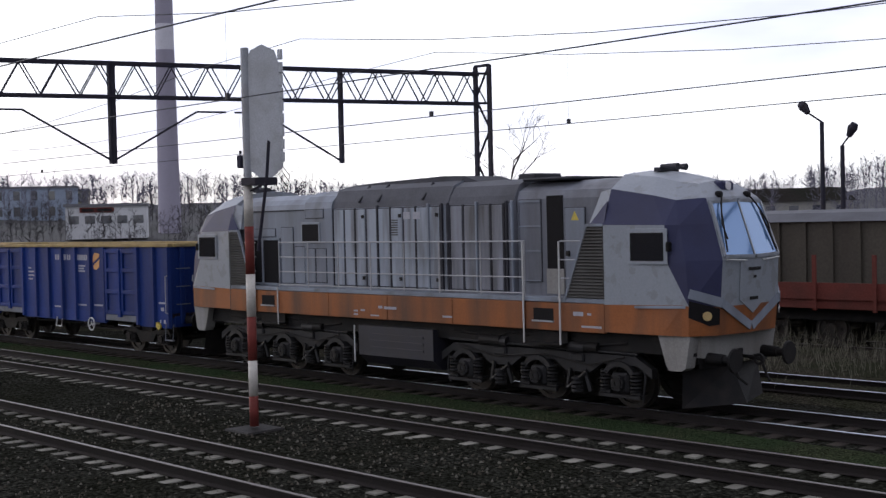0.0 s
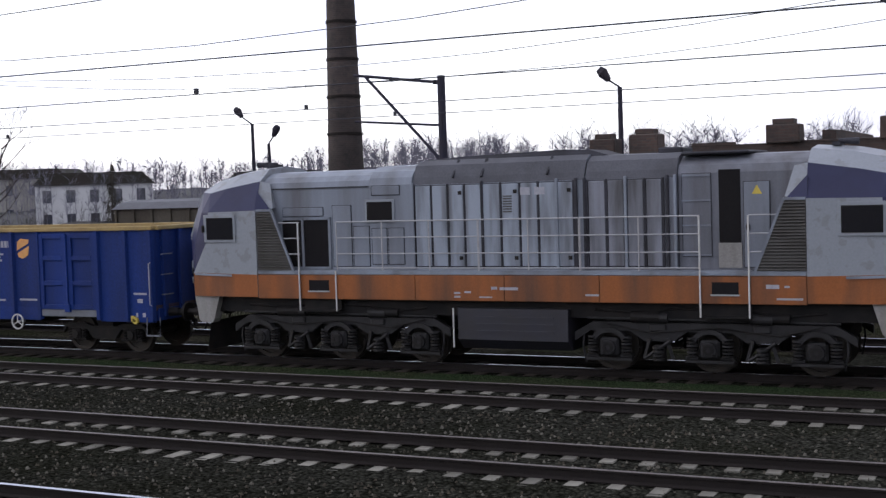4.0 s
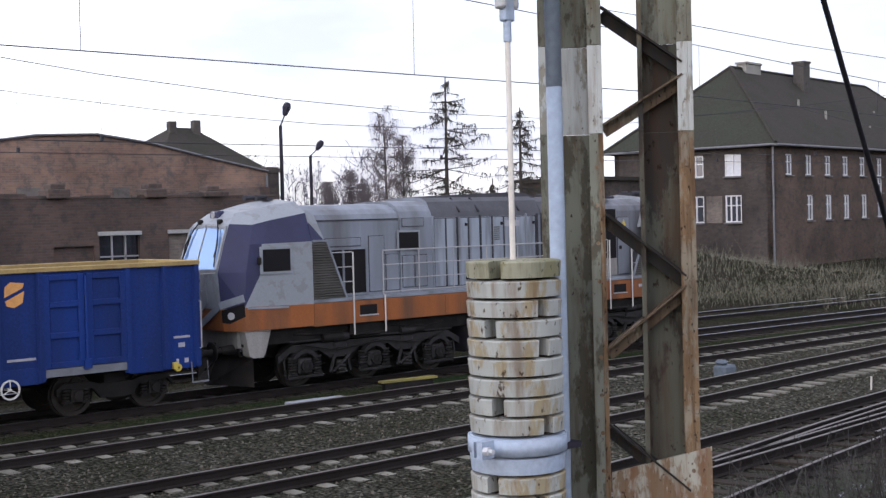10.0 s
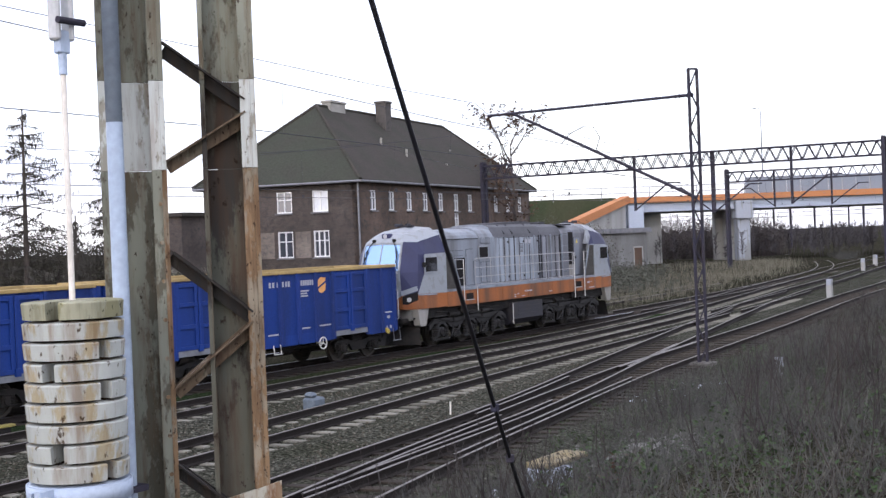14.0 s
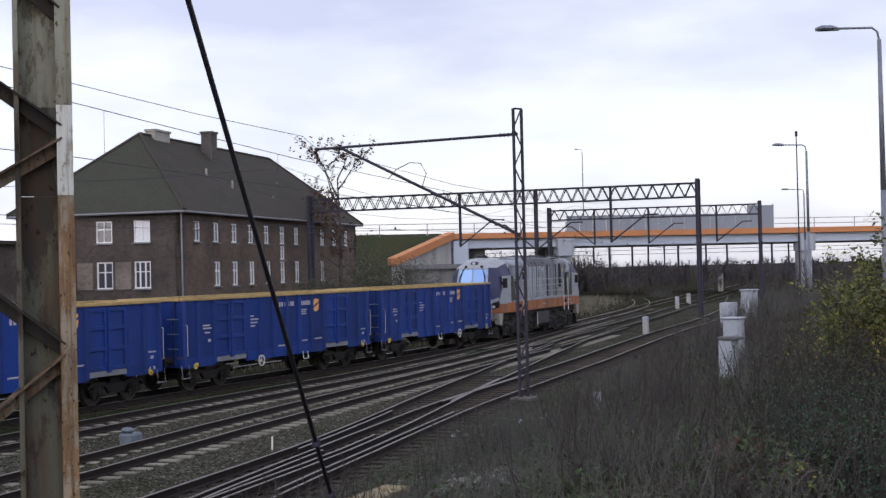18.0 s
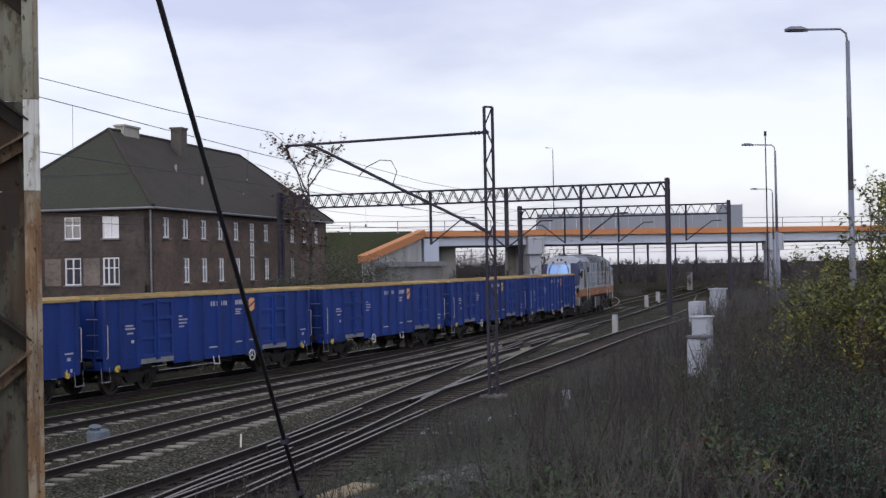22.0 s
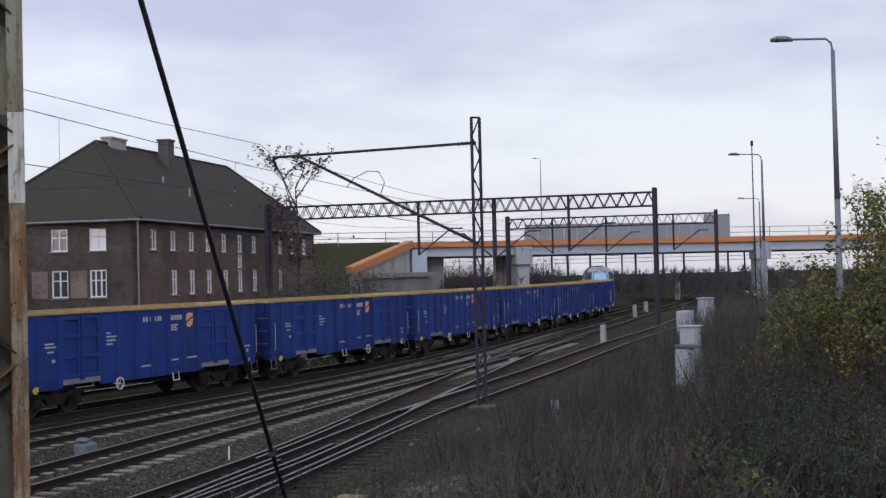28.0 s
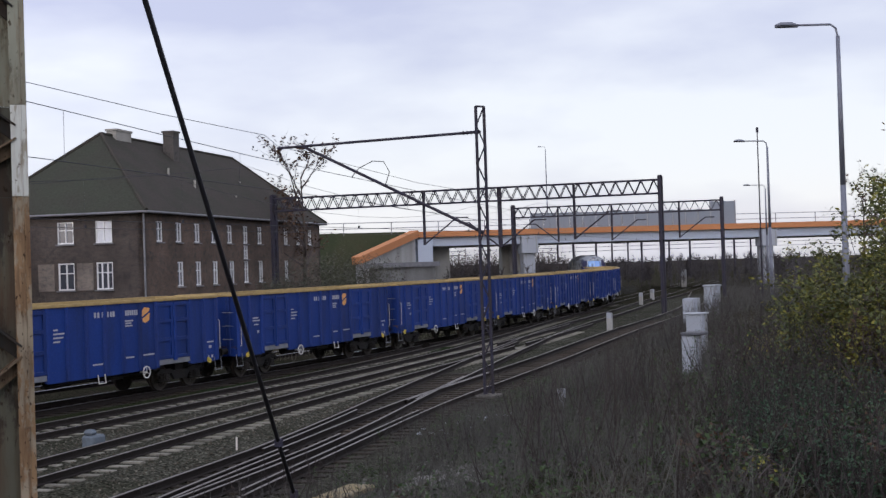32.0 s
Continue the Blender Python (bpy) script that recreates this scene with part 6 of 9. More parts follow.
def build_near_mast():
    t = thing("tension_mast", "rust-streaked steel mast of two channels with diagonal braces, white band", "catenary mast")
    D = 5.42
    for az0, az1, second in ((41.95, 44.75, False), (46.3, 48.7, True)):
        p0, p1 = to(az0, 0, D), to(az1, 0, D)
        a = (p1 - p0)
        w = a.length
        a.normalize()
        n = Vector((-a.y, a.x, 0))
        n = n if n.dot(Vector((p0.x, p0.y, 0))) > 0 else -n
        # the second channel's web is painted darker for the shade in its recess
        for z0, z1, mw, mf in ((1.2, 4.36, MAST_SHADED if second else MAST_PAINT, MAST_RUST), (4.362, 4.73, MAST_WHITE if not second else MAST_SHADED, MAST_WHITE), (4.732, 10.0, MAST_PAINT, MAST_PAINT)):
            def slab(u0, u1, d0, d1, z0=z0, z1=z1):
                v = [p0 + a * u + n * d for d in (d0, d1) for u in (u0, u1)]
                v = [Vector((q.x, q.y, z)) for z in (z0, z1) for q in v]
                return Shape().add(v, [(0, 2, 3, 1), (4, 5, 7, 6), (0, 1, 5, 4), (2, 6, 7, 3), (0, 4, 6, 2), (1, 3, 7, 5)])
            lg = part("leg", slab(0.0, w, 0.085, 0.098), mw, t, "flaking painted channel web")
            part("flange", slab(w - 0.02, w, 0.0, 0.084), mf, lg, "rusty flange edge")
            part("flange", slab(w - 0.06 if not second else w * 0.72, w - 0.021, 0.0, 0.012), mf if second else mw, lg)
            part("flange", slab(0.0, 0.02 if second else 0.035, 0.0, 0.084), mw, lg)
        rv = Shape()
        zz = 2.3
        while zz < 4.3:
            q = p0 + a * (w - 0.03)
            rv.tube((q.x - n.x * 0.006, q.y - n.y * 0.006, zz), (q.x + n.x * 0.004, q.y + n.y * 0.004, zz), 0.009, n=8)
            zz += 0.16
        tagged(part("rivets", rv, MAST_RUST, t), kind="stuff")
    l0, l1 = to(44.75, 0, D + 0.03), to(48.2, 0, D + 0.05)
    # braces falling to the right take the darker steel
    for za, zb, dark in ((4.86, 4.62, True), (4.37, 4.57, False), (4.0, 3.73, True), (3.43, 3.69, False), (3.11, 2.83, True), (2.52, 2.78, False), (2.3, 2.0, True), (5.4, 5.7, False), (5.4, 5.1, True), (6.4, 6.1, True)):
        p, q = Vector((l0.x, l0.y, za)), Vector((l1.x, l1.y, zb))
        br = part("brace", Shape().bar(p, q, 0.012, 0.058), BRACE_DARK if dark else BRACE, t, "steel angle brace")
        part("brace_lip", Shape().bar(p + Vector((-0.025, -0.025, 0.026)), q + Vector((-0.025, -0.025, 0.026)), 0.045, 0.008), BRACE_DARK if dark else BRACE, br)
    g0, g1 = to(44.8, 0, D), to(49.2, 0, D)
    part("gusset_plate", Shape().add([Vector((p.x + d, p.y + d, z)) for d in (0, 0.012) for p, z in ((g0, 2.55), (g1, 2.6), (g1, 3.04), (g0, 2.93))], [(0, 1, 2, 3), (7, 6, 5, 4), (0, 4, 5, 1), (1, 5, 6, 2), (2, 6, 7, 3), (3, 7, 4, 0)]), MAST_PLATE, t, "rusty gusset plate with paint remains")
    c = to(42.6, 0, D - 0.1)
    part("down_pipe", Shape().tube((c.x, c.y, 1.5), (c.x, c.y, 4.55), 0.033, n=14).tube((c.x, c.y, 4.55), (c.x, c.y, 9.0), 0.033, n=14), GREY_PIPE, t, "pale blue-grey pipe", True)
    part("pipe_clip", Shape().box(c.x - 0.06, c.x + 0.06, c.y - 0.05, c.y + 0.03, 3.06, 3.085), STEEL, t)
    part("footing", Shape().box(3.3, 4.7, 3.0, 4.4, 1.0, 1.9, 0, 0.05), CONCRETE, t)
    # stack of slotted concrete weights on a rod
    w = thing("counterweight", "stack of rust-stained slotted concrete weights on a rod", "counterweight")
    p = to(40.55, 0, 5.15)
    R, H = 0.192, 0.0768
    part("rod", Shape().tube((p.x, p.y, 1.9), (p.x, p.y, 4.8), 0.012, n=10), SIGNAL_WHITE, w, "pale steel rod", True)
    part("turnbuckle", Shape().box(p.x - 0.028, p.x + 0.028, p.y - 0.02, p.y + 0.02, 4.8, 4.89, 0, 0.006).tube((p.x, p.y, 4.72), (p.x, p.y, 4.82), 0.017, n=10), BLUE_GREY, w)
    cl = part("clevis", Shape().box(p.x - 0.045, p.x - 0.02, p.y - 0.03, p.y + 0.03, 4.85, 5.1, 0, 0.008).box(p.x + 0.02, p.x + 0.045, p.y - 0.03, p.y + 0.03, 4.85, 5.1, 0, 0.008), STEEL_PALE, w)
    part("bolt", Shape().tube((p.x - 0.06, p.y - 0.05, 4.92), (p.x + 0.07, p.y - 0.05, 4.92), 0.014, n=8), STEEL, cl)
    part("upper_rod", Shape().tube((p.x, p.y, 5.05), (p.x, p.y, 9.2), 0.01, n=8), STEEL, w)
    toward = math.atan2(-p.y, -p.x)
    slots = (-0.42, None, 0.62, -0.55, 0.62, None, None, -0.42, 0.70, None, None, -0.58, 0.5, None, -0.5, 0.6, None, 0.4)
    z = 3.85
    for i, sl in enumerate(slots):
        if i in (9,):
            band = Shape().ring((p.x, p.y, z - H / 2), R, R + 0.008, H * 0.82, "z", 40)
            bd = part("clamp_band", band, BLUE_GREY, w, "pale blue-grey clamp band", True)
            q = Vector((p.x + math.cos(toward - 0.75) * (R + 0.02), p.y + math.sin(toward - 0.75) * (R + 0.02), z - H / 2))
            o = Vector((math.cos(toward - 0.75), math.sin(toward - 0.75), 0))
            part("clamp_lug", Shape().bar(q - o * 0.02, q + o * 0.05, 0.012, 0.06), BLUE_GREY, bd)
            s2 = Vector((-o.y, o.x, 0))
            part("clamp_lug", Shape().bar(q + s2 * 0.035 - o * 0.02, q + s2 * 0.035 + o * 0.05, 0.03, 0.07), BLUE_GREY, bd)
            part("clamp_bolt", Shape().tube(q + s2 * 0.05 + o * 0.035, q + s2 * 0.075 + o * 0.035, 0.017, n=6).tube(q + s2 * 0.075 + o * 0.035, q + s2 * 0.095 + o * 0.035, 0.010, n=8), STEEL_PALE, bd)
        a_mid = toward + (sl if sl is not None else math.pi)
        gap = 0.135
        s = Shape()
        n = 44
        ring = []
        steps = [a_mid + gap + (6.28318 - 2 * gap) * k / n for k in range(n + 1)]
        for zz, rr in ((z - H + 0.001, R - 0.05), (z - H + 0.006, R - 0.03), (z - H + 0.009 + 0.001 * (i % 3), R - 0.005), (z - 0.008, R), (z - 0.003, R - 0.005 - 0.002 * (i % 2)), (z, R - 0.03)):
            ring.append([(p.x + math.cos(g) * rr, p.y + math.sin(g) * rr, zz) for g in steps] + [(p.x + math.cos(g) * 0.03, p.y + math.sin(g) * 0.03, zz) for g in (steps[-1], steps[0])])
        s.loft(ring)
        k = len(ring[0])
        # the lower bevels carry the painted shadow line and rust
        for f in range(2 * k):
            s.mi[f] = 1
        part("weight", s, [BLUE_GREY if i in (9, 10) else WEIGHT_MOSS if i == 0 else WEIGHT, WEIGHT_GAP_RUST], w, "mossy top weight" if i == 0 else "")
        z -= H
    part("base_plate", Shape().tube((p.x, p.y, z - 0.03), (p.x, p.y, z), R * 0.8, n=20), STEEL, w)


build_near_mast()
g0, g1 = Vector((2.73, 3.217, 8.60)), Vector((9.169, 5.136, 1.35))
gw = thing("guy_wire", "thick black guy wire with a clamp running down to the bank", "guy wire")
part("wire", Shape().tube(g0, g1, 0.016, n=10), WIRE, gw, smooth=True)
part("anchor", Shape().tube(g1, g1 + Vector((0.15, 0.05, -0.4)), 0.03, n=8), STEEL, gw)
for f in (0.80, 0.86):
    q = g0.lerp(g1, f)
    part("clamp", Shape().box(q.x - 0.025, q.x + 0.025, q.y - 0.025, q.y + 0.025, q.z - 0.03, q.z + 0.03, 0, 0.006), STEEL, gw)

# lamps
def floodlight(foot, top, lean, label="grey post with a slanted floodlight head"):
    t = thing("yard_lamp", label, "lamp post", "yard lamps")
    foot = Vector(foot)
    part("post", Shape().tube(foot, (foot.x, foot.y, top), 0.11, 0.08, n=10), STEEL, t)
    h = Vector((foot.x, foot.y, top)) + Vector(lean)
    part("bracket", Shape().tube((foot.x, foot.y, top), h, 0.035, n=6), STEEL, t)
    d = Vector(lean).normalized()
    part("head", Shape().tube(h - d * 0.05, h + d * 0.2 + Vector((0, 0, 0.12)), 0.10, 0.19, n=12).tube(h + d * 0.2 + Vector((0, 0, 0.12)), h + d * 0.36 + Vector((0, 0, 0.16)), 0.19, 0.13, n=12), STEEL, t, "dark lamp head")


def yard(az, el_top, d, el_low, lean):
    p = to(az, 0, d)
    floodlight((p.x, p.y, 0.0), EYE_Z + d * math.tan(radians(el_top)), lean)


yard(-17.8, 3.95, 44, 0, (-0.42, 0, 0.28))
yard(-6.1, 6.7, 36, 0, (-0.2, 0, 0.12))
yard(31.6, 4.2, 56, 0, (0.25, 0, 0.5))
yard(32.9, 2.85, 66, 0, (0.45, 0, 0.35))
floodlight((-33.6, 49.7, 0.0), 7.0, (-0.6, 0, 0.4))
floodlight((-33.0, 50.1, 0.0), 6.1, (0.3, 0, 0.35))


def street_lamp(foot, top, arm, label):
    t = thing("street_lamp", label, "street lamp", "street lamps")
    foot = Vector(foot)
    a = Vector(arm)
    n = a.normalized()
    part("pole", Shape().tube(foot, (foot.x, foot.y, foot.z + (top - foot.z) * 0.5), 0.11, 0.085, n=12).tube((foot.x, foot.y, foot.z + (top - foot.z) * 0.5), (foot.x, foot.y, top - 0.35), 0.085, 0.06, n=12), LAMP_STEEL, t, "", True)
    h = Vector((foot.x, foot.y, top))
    part("arm", Shape().poly([h - Vector((0, 0, 0.4)), h - Vector((0, 0, 0.12)) + n * 0.05, h + n * 0.2, h + a], 0.035, 8), LAMP_STEEL, t)
    e = h + a
    part("luminaire", Shape().loft([[e + n * u + Vector((-n.y, n.x, 0)) * (w * c) + Vector((0, 0, s)) for c, s in ((-1, 0), (-0.6, hh), (0.6, hh), (1, 0), (0.6, -0.06), (-0.6, -0.06))] for u, w, hh in ((-0.05, 0.06, 0.03), (0.15, 0.15, 0.09), (0.45, 0.17, 0.09), (0.62, 0.08, 0.03))]), LAMP_STEEL, t, "flat grey luminaire")


q = to(83.85, 0, 40)
street_lamp((q.x, q.y, 1.2), 4.03 + 40 * math.tan(radians(9.65)), (-0.35, 1.15, 0.03), "tall galvanised street lamp with a curved arm")
q = to(80.75, 0, 78)
street_lamp((q.x, q.y, 0.5), 4.03 + 78 * math.tan(radians(4.9)), (-0.4, 1.25, 0.05), "tall galvanised street lamp near the bridge")
q = to(80.6, 0, 128)
street_lamp((q.x, q.y, 1.0), 4.03 + 128 * math.tan(radians(3.0)), (-0.4, 1.4, 0.05), "distant galvanised street lamp")
q = to(71.1, 0, 205)
street_lamp((q.x, q.y, 8.6), 4.03 + 205 * math.tan(radians(5.1)), (0.4, 0.9, 0.1), "street lamp standing on the bridge")
q = to(80.35, 0, 100)
whole("radio_mast", Shape().tube((q.x, q.y, 0), (q.x, q.y, 4.03 + 100 * math.tan(radians(5.3))), 0.07, 0.04, n=8).tube((q.x, q.y, 4.03 + 100 * math.tan(radians(5.3))), (q.x, q.y, 4.4 + 100 * math.tan(radians(5.3))), 0.1, n=8), STEEL, "thin dark pole with a small cap", "pole")

# cabinets, markers and lineside clutter
def cabinet(az, d, z0, z1, w, dep, label, roof=True):
    p = to(az, 0, d)
    t = thing("lineside_cabinet", label, "cabinet", "lineside cabinets", at=pose(p.x, p.y, 0, 0, 0, -8))
    b = part("body", Shape().box(-w / 2, w / 2, -dep / 2, dep / 2, z0, z1, 0, 0.02), CONCRETE_PALE, t)
    part("door", Shape().box(-w / 2 - 0.012, -w / 2, -dep / 2 + 0.05, dep / 2 - 0.05, z0 + 0.1, z1 - 0.08, 0, 0.004), CONCRETE_PALE, b)
    if roof:
        part("roof", Shape().box(-w / 2 - 0.06, w / 2 + 0.06, -dep / 2 - 0.06, dep / 2 + 0.06, z1, z1 + 0.07, 0, 0.02), CONCRETE_PALE, t)


cabinet(77.25, 42, 0.0, 1.5, 0.5, 0.5, "flaking white concrete cabinet with a mossy top in dry weeds", False)
cabinet(77.5, 48, 0.4, 1.9, 0.62, 0.6, "white concrete cabinet with an overhanging cap")
cabinet(77.3, 56, 1.2, 2.25, 0.85, 0.5, "stained white concrete cabinet", False)
cabinet(78.2, 62, 1.3, 2.6, 0.62, 0.6, "tall white concrete cabinet with a cap")
_top = to(77.25, 0, 42)
whole("cabinet_lid", Shape().box(-0.3, 0.45, -0.42, 0.28, 1.5, 1.6, 0, 0.02), LOCO_ROOF, "dark rusted lid lying on a white cabinet", "lid", at=pose(_top.x, _top.y, 0, 0, 0, -8))


def stub(az, d, h, w, label):
    p = to(az, 0, d)
    whole("marker_post", Shape().box(p.x - w / 2, p.x + w / 2, p.y - w / 2, p.y + w / 2, -0.3, h * 0.6, 1).box(p.x - w / 2, p.x + w / 2, p.y - w / 2, p.y + w / 2, h * 0.6 + 0.001, h, 0, 0.02), [CONCRETE_PALE, CONCRETE], label, "marker post", "marker posts")


stub(73.7, 77, 0.85, 0.3, "short white marker post beside the rails")
mk = thing("weed_marker", "small dark box with a white front among weeds", "marker")
_m = to(71.47, 0, 37)
part("box", Shape().box(-0.16, 0.3, -0.16, 0.16, -0.3, 0.34, 0, 0.02), GEAR, mk, at=pose(_m.x, _m.y, 0, 0, 0, 20))
part("front", Shape().box(-0.2, -0.162, -0.12, 0.12, -0.3, 0.38, 0, 0.01), CONCRETE_PALE, mk, "white front plate", at=pose(_m.x, _m.y, 0, 0, 0, 20))
stub(75.1, 118, 0.9, 0.3, "short white marker post beside the rails")
stub(75.6, 130, 0.9, 0.35, "short white marker post beside the rails")
stub(77.0, 175, 2.4, 0.6, "white marker post far along the line")
whole("point_machine", Shape().box(25.6, 26.1, 20.8, 21.2, -0.3, 0.06, 0, 0.05).box(25.6, 25.85, 20.85, 21.15, 0.06, 0.2, 0, 0.06), mat("dull_blue_grey_box", (0.12, 0.145, 0.18), 0.7, 0, (0.07, 0.08, 0.09), 0.6, 5, 40, 0.1), "pale blue-grey box between the tracks", "point machine")
YELLOW_DULL = mat("dull_yellow_board", (0.24, 0.205, 0.07), 0.7, 0, (0.10, 0.09, 0.05), 0.6, 4, 40, 0.1)
yb = thing("yellow_board", "yellow-topped low board lying by the track", "board")
part("top", Shape().bar((17.9, 25.0, 0.08), (19.4, 24.75, 0.10), 0.22, 0.05), YELLOW_DULL, yb)
part("support", Shape().bar((18.0, 25.0, -0.15), (19.3, 24.78, -0.15), 0.18, 0.4), GEAR, yb)
whole("concrete_slab", Shape().bar((14.9, 24.35, -0.1), (16.35, 24.3, -0.1), 0.3, 0.18), CONCRETE_PALE, "pale concrete slab lying by the track", "slab")
RUBBLE_BLOCK = mat("whitewashed_block", (0.34, 0.38, 0.45), 0.85, 0, (0.06, 0.06, 0.07), 0.8, 4.0, 30, 0.3)
YELLOW_WORN = mat("yellowed_concrete", (0.19, 0.15, 0.08), 0.85, 0, (0.16, 0.15, 0.13), 0.8, 3.0, 30, 0.3)
ym = thing("yellow_marker", "yellow-topped concrete block at the foot of the bank", "block")
part("block", Shape().box(18.2, 18.85, 9.85, 10.5, -0.3, 0.2, 0, 0.03), RUBBLE_BLOCK, ym)
part("slab", Shape().box(18.3, 19.7, 10.0, 10.5, 0.201, 0.29, 0, 0.02), YELLOW_WORN, ym, "yellowed concrete slab")
whole("track_stake", Shape().tube((25.85, 16.8, -0.3), (25.87, 16.8, 0.1), 0.022, n=8), SIGNAL_WHITE, "short pale stake in the ballast", "stake")

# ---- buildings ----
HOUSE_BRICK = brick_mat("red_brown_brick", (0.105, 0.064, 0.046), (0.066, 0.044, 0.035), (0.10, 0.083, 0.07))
HOUSE_BRICK_DARK = brick_mat("dark_greyish_brick", (0.066, 0.049, 0.043), (0.046, 0.036, 0.033), (0.07, 0.062, 0.058))
DEPOT_BRICK = brick_mat("orange_red_brick", (0.27, 0.16, 0.118), (0.195, 0.125, 0.10), (0.22, 0.18, 0.155))
WALL_BRICK = brick_mat("sooty_red_brick", (0.088, 0.055, 0.046), (0.062, 0.042, 0.037), (0.07, 0.06, 0.055))
BLIND_BRICK = brick_mat("pale_infill_brick", (0.17, 0.14, 0.12), (0.12, 0.10, 0.09), (0.16, 0.14, 0.13))
ROOF_TILE = mat("dark_weathered_roof_tiles", (0.043, 0.037, 0.034), 0.85, 0, (0.030, 0.033, 0.025), 0.8, 0.5, 7, 0.7, grain=0.4)
ROOF_MOSS = mat("mossy_roof_tiles", (0.036, 0.040, 0.031), 0.9, 0, (0.036, 0.034, 0.030), 0.8, 0.45, 7, 0.7, grain=0.4)
ROOF_EDGE = mat("zinc_gutter", (0.16, 0.16, 0.18), 0.5, 0.3, (0.08, 0.08, 0.08), 0.5, 2, 20, 0.1)
WINDOW_WHITE = mat("white_window_paint", (0.66, 0.66, 0.68), 0.5, 0, (0.4, 0.4, 0.4), 0.3, 3, 40, 0.0)
PANE = glass_mat("window_pane", (0.05, 0.055, 0.07))
# pale pane of one upper window in the end wall
PANE_BRIGHT = mat("bright_whitish_pane", (0.60, 0.61, 0.66), 0.25, 0, (0.45, 0.45, 0.5), 0.3, 4, 20, 0.0)
PLASTER = mat("grey_plaster", (0.30, 0.29, 0.27), 0.9, 0, (0.18, 0.17, 0.16), 0.6, 0.6, 15, 0.2, True)
PLASTER_WHITE = mat("white_plaster", (0.58, 0.58, 0.60), 0.9, 0, (0.4, 0.4, 0.4), 0.4, 0.6, 15, 0.1)
BRIDGE_ORANGE = mat("orange_edge_beam", (0.40, 0.175, 0.08), 0.7, 0, (0.36, 0.15, 0.07), 0.4, 0.5, 15, 0.05)
BRIDGE_WHITE = mat("pale_blue_girder", (0.37, 0.42, 0.52), 0.6, 0, (0.36, 0.38, 0.44), 0.4, 0.5, 15, 0.05)
SCREEN = mat("grey_blue_noise_screen", (0.17, 0.19, 0.23), 0.5, 0, (0.18, 0.2, 0.24), 0.4, 0.5, 15, 0.05)
GRASS_SLOPE = mat("grass_slope", (0.040, 0.050, 0.028), 0.95, 0, (0.062, 0.058, 0.036), 0.7, 0.25, 5, 0.6)


def wall_with_holes(p0, along, length, z0, z1, thick, holes, material, parent, name="wall"):
    """A brick wall from p0 with openings (start, end, low, high); the openings go through it."""
    a = Vector(along).normalized()
    n = Vector((-a.y, a.x, 0))
    us = sorted({0.0, length, *[h[0] for h in holes], *[h[1] for h in holes]})
    zs = sorted({z0, z1, *[h[2] for h in holes], *[h[3] for h in holes]})
    nu, nz = len(us), len(zs)
    def solid(i, j):
        if not (0 <= i < nu - 1 and 0 <= j < nz - 1):
            return False
        u, z = (us[i] + us[i + 1]) / 2, (zs[j] + zs[j + 1]) / 2
        return not any(h[0] < u < h[1] and h[2] < z < h[3] for h in holes)
    verts = [tuple(Vector(p0) + a * u + n * d)[:2] + (z,) for d in (0, thick) for z in zs for u in us]
    at = lambda i, j, d: d * nu * nz + j * nu + i
    faces = []
    for i in range(nu - 1):
        for j in range(nz - 1):
            if not solid(i, j):
                continue
            faces.append((at(i, j, 0), at(i + 1, j, 0), at(i + 1, j + 1, 0), at(i, j + 1, 0)))
            faces.append((at(i, j + 1, 1), at(i + 1, j + 1, 1), at(i + 1, j, 1), at(i, j, 1)))
            for di, dj, p, q in ((-1, 0, (i, j), (i, j + 1)), (1, 0, (i + 1, j), (i + 1, j + 1)), (0, -1, (i, j), (i + 1, j)), (0, 1, (i, j + 1), (i + 1, j + 1))):
                if not solid(i + di, j + dj):
                    faces.append((at(*p, 0), at(*q, 0), at(*q, 1), at(*p, 1)))
    s = Shape().add(verts, faces)
    w = part(name, s, material, parent)
    box_uv(w)
    return w


def window_in(parent, p0, along, u0, u1, z0, z1, bright=False, bars=1, sill=True):
    a = Vector(along).normalized()
    n = Vector((-a.y, a.x, 0))
    o = Vector(p0) + n * 0.10
    def pt(u, z, d=0.0):
        q = o + a * u + n * d
        return Vector((q.x, q.y, z))
    win = part("window", Shape().add([pt(u, z, d) for d in (0.04, 0.06) for u, z in ((u0, z0), (u1, z0), (u1, z1), (u0, z1))], [(0, 1, 2, 3), (7, 6, 5, 4), (0, 4, 5, 1), (1, 5, 6, 2), (2, 6, 7, 3), (3, 7, 4, 0)]), PANE_BRIGHT if bright else PANE, parent)
    f = Shape()
    t = 0.09
    for x in (u0 + t / 2, u1 - t / 2):
        f.bar(pt(x, z0), pt(x, z1), t, t)
    for z in (z0 + t / 2, z1 - t / 2):
        f.bar(pt(u0, z), pt(u1, z), t, t)
    for i in range(1, bars + 1):
        x = u0 + (u1 - u0) * i / (bars + 1)
        f.bar(pt(x, z0), pt(x, z1), 0.08, 0.08)
    f.bar(pt(u0, z0 + (z1 - z0) * 0.62), pt(u1, z0 + (z1 - z0) * 0.62), 0.07, 0.07)
    part("window_frame", f, WINDOW_WHITE, win)
    if sill:
        q0, q1 = Vector(p0) + a * (u0 - 0.08) - n * 0.04, Vector(p0) + a * (u1 + 0.08) - n * 0.04
        part("window_sill", Shape().bar(Vector((q0.x, q0.y, z0 - 0.06)), Vector((q1.x, q1.y, z0 - 0.06)), 0.2, 0.08), ROOF_EDGE, win)


